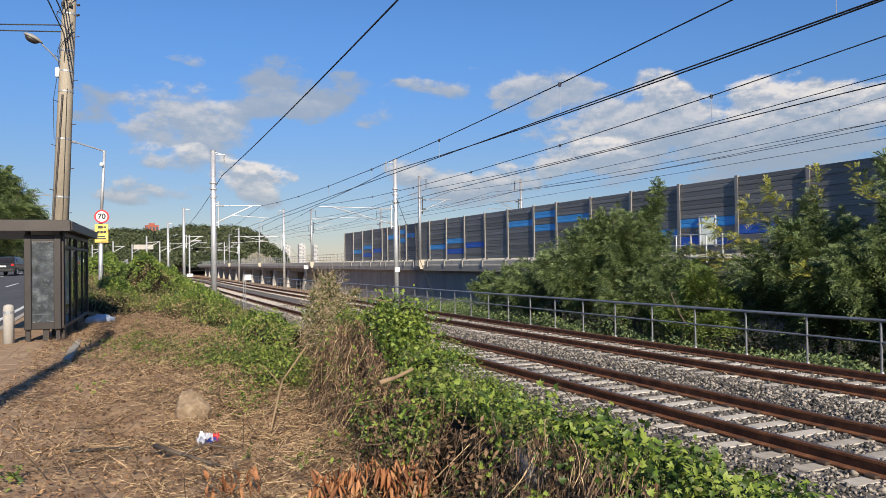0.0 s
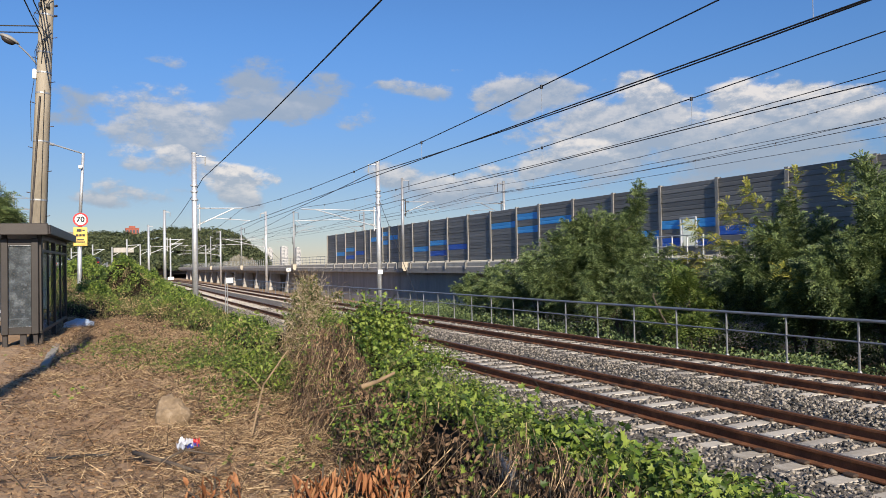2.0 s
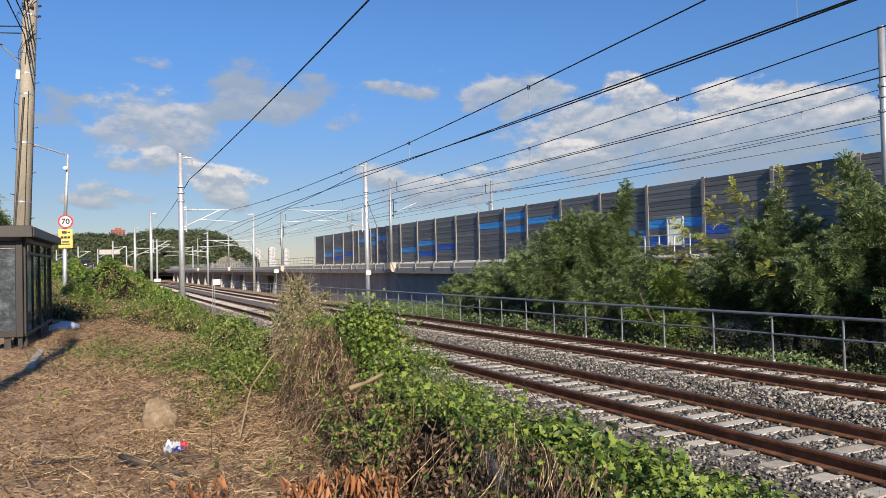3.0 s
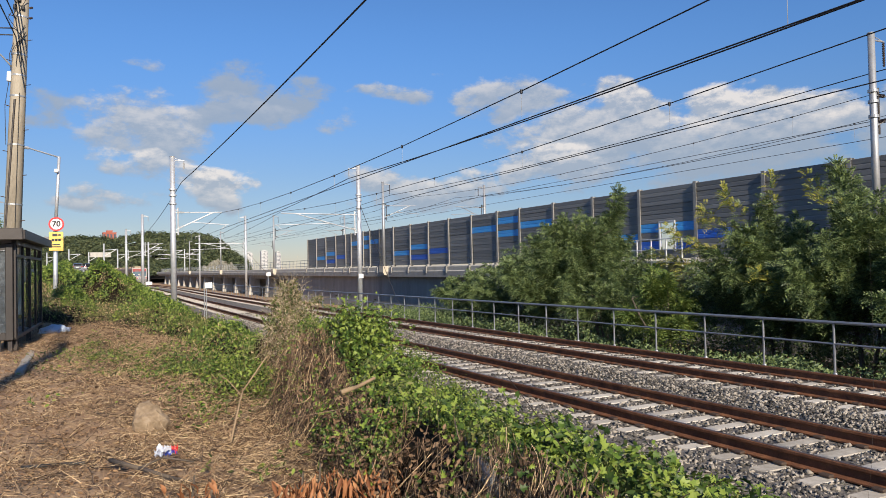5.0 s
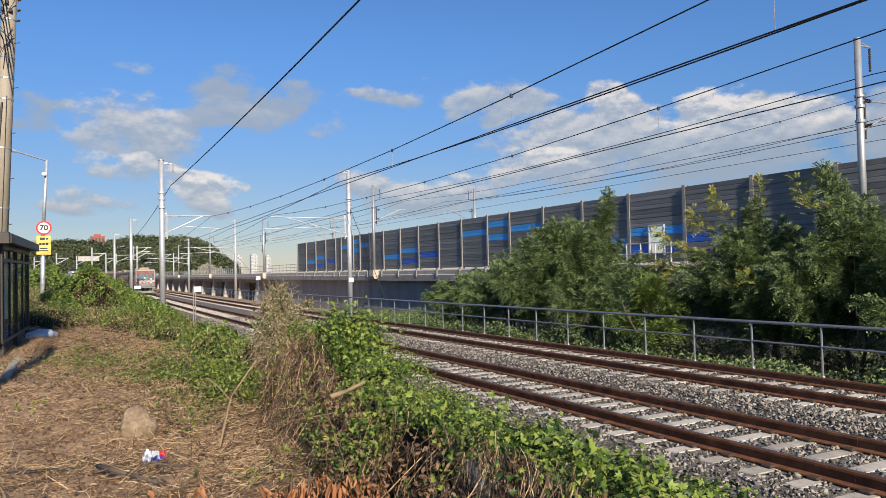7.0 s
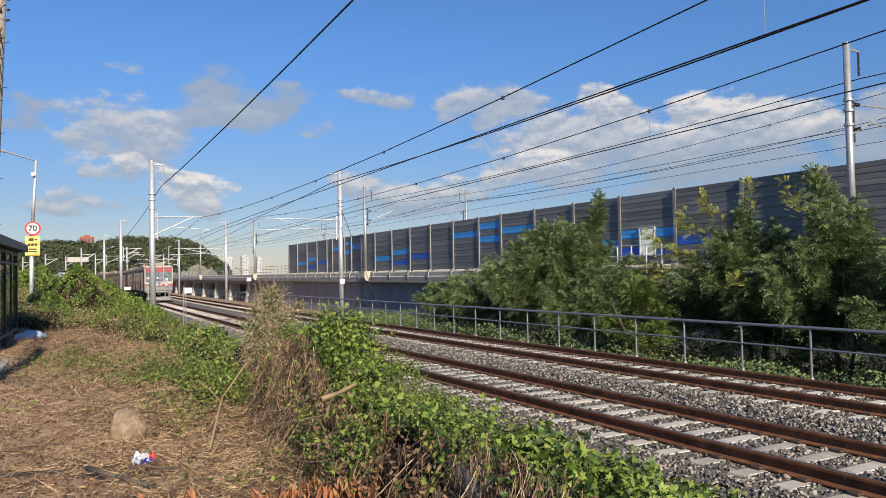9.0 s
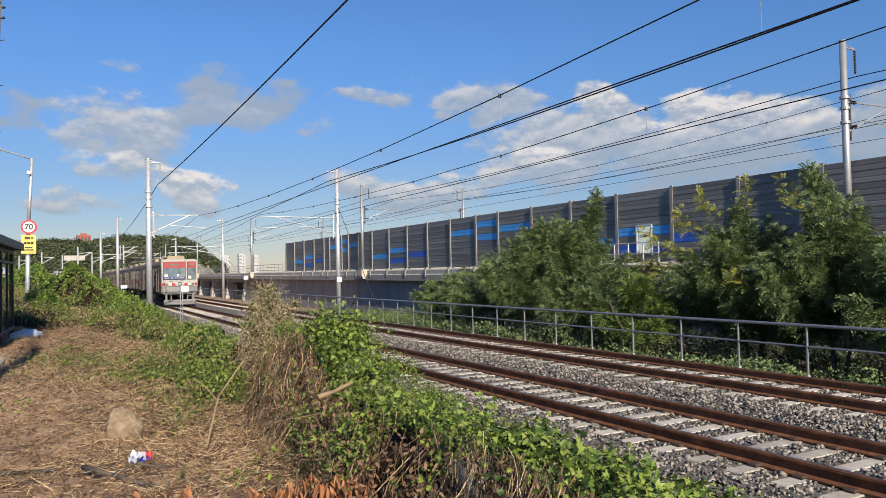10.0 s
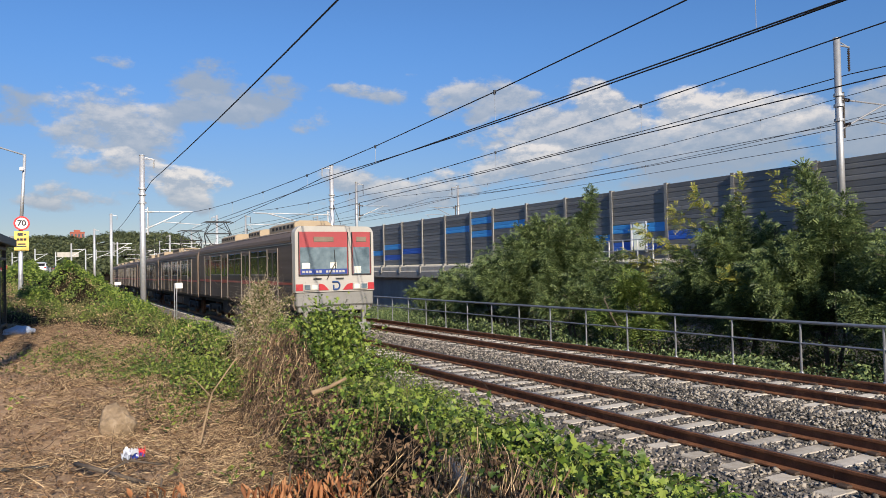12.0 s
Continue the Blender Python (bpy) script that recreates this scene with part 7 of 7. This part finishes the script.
# ---- far line-side masts, boxes and plates ----
for k, (mx, my, h) in enumerate([(4.6, 185, 7.5), (-3.0, 215, 7.2), (14.5, 190, 8.0), (22.5, 215, 8.0), (9.5, 235, 7.5), (30, 250, 8), (-9, 240, 7), (2, 255, 7.5)]):
    m = base("catenary_mast", mx, my, 0, "distant pale steel catenary mast", "catenary mast", "catenary masts")
    bm = bmesh.new()
    tube(bm, (0, 0, -1), (0, 0, h + 1.5), 0.2, 0.17, 8)
    part("pole", bm, M["zinc"], m)
    bm = bmesh.new()
    tube(bm, (0, 0, h), (3.0, 0, h + 0.2), 0.07, seg=6)
    tube(bm, (0, 0, h - 1.4), (2.6, 0, h + 0.1), 0.07, seg=6)
    part("bracket_tube", bm, M["zinc"], m)


def make_plate(x, y, z, w, h, top, label, posts=2, face=M["white_paint"]):
    p = base("lineside_plate", x, y, z, label, "lineside sign")
    for k in range(posts):
        bm = bmesh.new()
        tube(bm, ((k - (posts - 1) / 2) * w * 0.3, 0, -0.4), ((k - (posts - 1) / 2) * w * 0.3, 0, top), 0.02, seg=8)
        part("post", bm, M["zinc_dull"], p)
    bm = bmesh.new()
    box(bm, (0.15 if posts == 2 else 0, -0.05, top - h / 2), (w, 0.03, h), 0.005)
    part("plate", bm, face, p)


make_plate(5.25, 36.0, -0.55, 0.32, 0.26, 2.22, "white plate on two steel posts beside the track")
make_plate(6.9, 92.0, -0.6, 0.7, 0.35, 1.7, "small white plate beside the track")
make_plate(17.2, 47.5, -0.7, 0.34, 0.30, 2.5, "small white box on a post by the viaduct", 1)
make_plate(4.4, 215.0, -0.6, 5.0, 1.3, 8.4, "wide pale direction board on two tall posts", 2, M["concrete"])
make_plate(19.2, 84.0, -0.7, 0.5, 0.4, 2.6, "small white box on a post by the viaduct", 1)


# ---- litter and branches on the soil ----
def make_rock():
    bm = bmesh.new()
    bmesh.ops.create_icosphere(bm, subdivisions=3, radius=1)
    for v in bm.verts:
        p = v.co.copy()
        k = 1 + 0.30 * noise.noise(p * 1.3 + Vector((4, 2, 1))) + 0.08 * noise.noise(p * 4)
        q = p * k
        v.co = Vector((q.x * 0.20, q.y * 0.18, max(q.z, -0.5) * 0.22 * (1.25 if q.x < 0.2 else 0.85)))
    ob = part("rock", bm, M["boulder"])
    ob.matrix_basis = pose(0.66, 8.35, ground_z(0.66, 8.35) + 0.02, 0, 0, 25)
    tagged(ob, "pale sandy boulder lying in dry stalks", "rock")


make_rock()


def bent(name, pts, r, mat, label, cat):
    bm = bmesh.new()
    for i, (a, b) in enumerate(zip(pts, pts[1:])):
        t0, t1 = 1 - 0.6 * i / len(pts), 1 - 0.6 * (i + 1) / len(pts)
        tube(bm, a, b, r * t0, r * t1, 8, caps=True)
    return tagged(smooth(part(name, bm, mat)), label, cat)


def on_soil(x, y, up=0.03):
    return (x, y, ground_z(x, y) + up)


bent("branch", [on_soil(0.22, 6.75, 0.08), on_soil(0.42, 6.35, 0.07), on_soil(0.62, 6.05, 0.05), on_soil(0.80, 5.85)], 0.020, M["bark"], "broken dark branch lying on the soil", "branch")
bent("branch", [on_soil(0.42, 6.35, 0.07), on_soil(0.60, 6.42, 0.12), on_soil(0.84, 6.40, 0.08)], 0.012, M["bark"], "thin dark twig lying on the soil", "branch")
bent("branch", [on_soil(1.42, 4.75, 0.05), on_soil(1.15, 4.85, 0.05), on_soil(1.02, 4.95)], 0.03, M["wood"], "short pale stick lying in dry stalks", "branch")
bent("sapling_stem", [on_soil(1.22, 7.0, 0.0), (1.36, 7.15, 0.95), (1.40, 7.2, 1.05), (1.66, 7.3, 1.36)], 0.011, M["wood"], "slender bare tan stem standing by the bank", "stem")
bent("sapling_stem", [(1.38, 7.2, 1.02), (1.28, 7.3, 1.15), (1.22, 7.4, 1.2)], 0.006, M["wood"], "thin bare tan twig by the bank", "stem")
bent("branch", [(1.50, 4.5, 1.42), (1.62, 4.53, 1.44), (1.74, 4.52, 1.49)], 0.017, M["wood"], "cut pale branch resting on the vine bank", "branch")
bent("branch", [(1.5, 4.1, 0.55), (1.75, 4.4, 0.95), (1.95, 4.8, 1.3)], 0.010, M["wood"], "thin bare stalk leaning on the bank", "branch")
bent("branch", [(1.75, 3.3, 0.6), (2.0, 3.7, 0.95), (2.15, 4.2, 1.25)], 0.009, M["wood"], "thin bare stalk leaning on the bank", "branch")
bent("hose", [on_soil(-0.45, 7.1, 0.015), on_soil(-0.2, 7.15, 0.015), on_soil(0.05, 7.05, 0.015)], 0.018, M["rubber"], "strip of dark rubber half buried in soil", "litter")


def make_wrapper():
    w = base("snack_wrapper", 0.66, 6.95, ground_z(0.66, 6.95) + 0.05, "crumpled blue, white and red plastic wrapper", "litter")
    for k, (mat, sx, sy, dx, dy) in enumerate([("wrap_blue", 0.08, 0.06, 0.03, 0.05), ("wrap_white", 0.03, 0.10, -0.05, -0.04), ("sign_red", 0.025, 0.03, 0.09, 0.02), ("wrap_white", 0.06, 0.04, 0.0, 0.02)]):
        bm = bmesh.new()
        bmesh.ops.create_grid(bm, x_segments=7, y_segments=7, size=1)
        for v in bm.verts:
            v.co = Vector((v.co.x * sx + dx, v.co.y * sy + dy, 0.07 * noise.noise(Vector((v.co.x * 2.6, v.co.y * 2.6, k * 3.0))) + 0.02 + 0.012 * k))
        part("foil_fold", bm, M[mat], w)


M["wrap_blue"] = material("wrapper_blue", [(0.03, 0.07, 0.45)], 3, 0.3, bump=0)
M["wrap_white"] = material("wrapper_white", [(0.42, 0.46, 0.56), (0.6, 0.62, 0.68)], 3, 0.35, bump=0)
M["bag"] = material("pale_blue_bag", [(0.42, 0.52, 0.68), (0.62, 0.70, 0.80)], 5, 0.4, bump=0.2)
make_wrapper()


def make_bag():
    bm = bmesh.new()
    bmesh.ops.create_icosphere(bm, subdivisions=3, radius=1)
    for v in bm.verts:
        k = 1 + 0.35 * noise.noise(v.co * 2.2)
        v.co = Vector((v.co.x * 0.36 * k, v.co.y * 0.2 * k, max(v.co.z, -0.4) * 0.15 * k))
    ob = part("plastic_bag", bm, M["bag"])
    ob.matrix_basis = pose(-0.62, 21.6, ground_z(-0.62, 21.6) + 0.07, 0, 0, 20)
    tagged(smooth(ob), "crumpled pale blue plastic bag on the ground", "plastic bag")


make_bag()


def make_dead_bunch(x, y, z, n, seed, label):
    """A cut twig with long withered leaves hanging from it."""
    rng = np.random.default_rng(seed)
    b = base("withered_branch", x, y, z, label, "withered branch", "withered branches")
    bm = bmesh.new()
    tube(bm, (0, 0, -0.25), (0.05, 0.05, 0.22), 0.012, 0.006, 6)
    tube(bm, (0.0, 0, 0.0), (-0.14, -0.05, 0.12), 0.008, 0.004, 6)
    tube(bm, (0.02, 0, 0.05), (0.16, -0.04, 0.1), 0.008, 0.004, 6)
    part("twig", bm, M["bark"], b)
    verts, faces = [], []
    for k in range(n):
        root = Vector((rng.uniform(-0.17, 0.17), rng.uniform(-0.1, 0.08), rng.uniform(-0.06, 0.2)))
        d = Vector((rng.normal(0, 0.35), rng.normal(-0.1, 0.3), -1)).normalized()
        ln, w = rng.uniform(0.07, 0.16), rng.uniform(0.008, 0.016)
        s = d.cross(Vector((rng.normal(), rng.normal() - 1.0, 0.2))).normalized()
        nrm = s.cross(d)
        i0 = len(verts)
        for t, ww, c in ((0, 0.1, 0), (0.3, 1, 0.012), (0.65, 0.85, 0.02), (1, 0.05, 0.0)):
            p = root + d * ln * t + nrm * c
            verts += [p - s * w * ww + nrm * 0.008, p, p + s * w * ww + nrm * 0.008]
        for j in range(3):
            a = i0 + 3 * j
            faces += [(a, a + 1, a + 4, a + 3), (a + 1, a + 2, a + 5, a + 4)]
    raw("withered_leaves", [tuple(v) for v in verts], faces, M["leaf_dead"], b, "long curled orange-brown leaves")


make_dead_bunch(1.22, 4.55, 0.70, 95, 1, "withered branch with orange-brown leaves by the bank")
make_dead_bunch(1.38, 4.7, 0.70, 80, 2, "withered branch with orange-brown leaves by the bank")
make_dead_bunch(1.64, 4.4, 0.74, 120, 3, "withered branch with orange-brown leaves by the bank")
make_dead_bunch(0.62, 5.0, 0.66, 34, 4, "small withered branch lying on the soil")
# slab of stone beneath the vines
bm = bmesh.new()
box(bm, (0, 0, 0), (0.12, 0.9, 0.10), 0.01)
ob = part("concrete_rail", bm, M["concrete_dark"])
ob.matrix_basis = pose(2.02, 3.55, 1.12, 0, 0, -20)
tagged(ob, "grey concrete bar caught in the vines", "concrete bar")


# ---- what moves ----
def motions():
    times = [0.5 * k for k in range(25)]
    for i, car in enumerate(CARS):
        rows = []
        for t in times:
            s = nose(t) + CAR_LEN / 2 + i * (CAR_LEN + 0.5)
            lean = math.degrees(math.atan2(drift(s + 6) - drift(s - 6), 12))
            rows.append((t, pose(NEAR + drift(s), s, fall(s), 0, 0, -lean)))
        walk(car, rows)
    for car, way in TRAFFIC:
        rows = []
        for k, (t, x, y) in enumerate(way):
            a, b = way[max(0, k - 1)], way[min(len(way) - 1, k + 1)]
            turn = math.degrees(math.atan2(b[1] - a[1], b[2] - a[2]))
            rows.append((t, pose(x, y, street_z(y) - 0.12, 0, 0, -turn)))
        walk(car, rows)


motions()
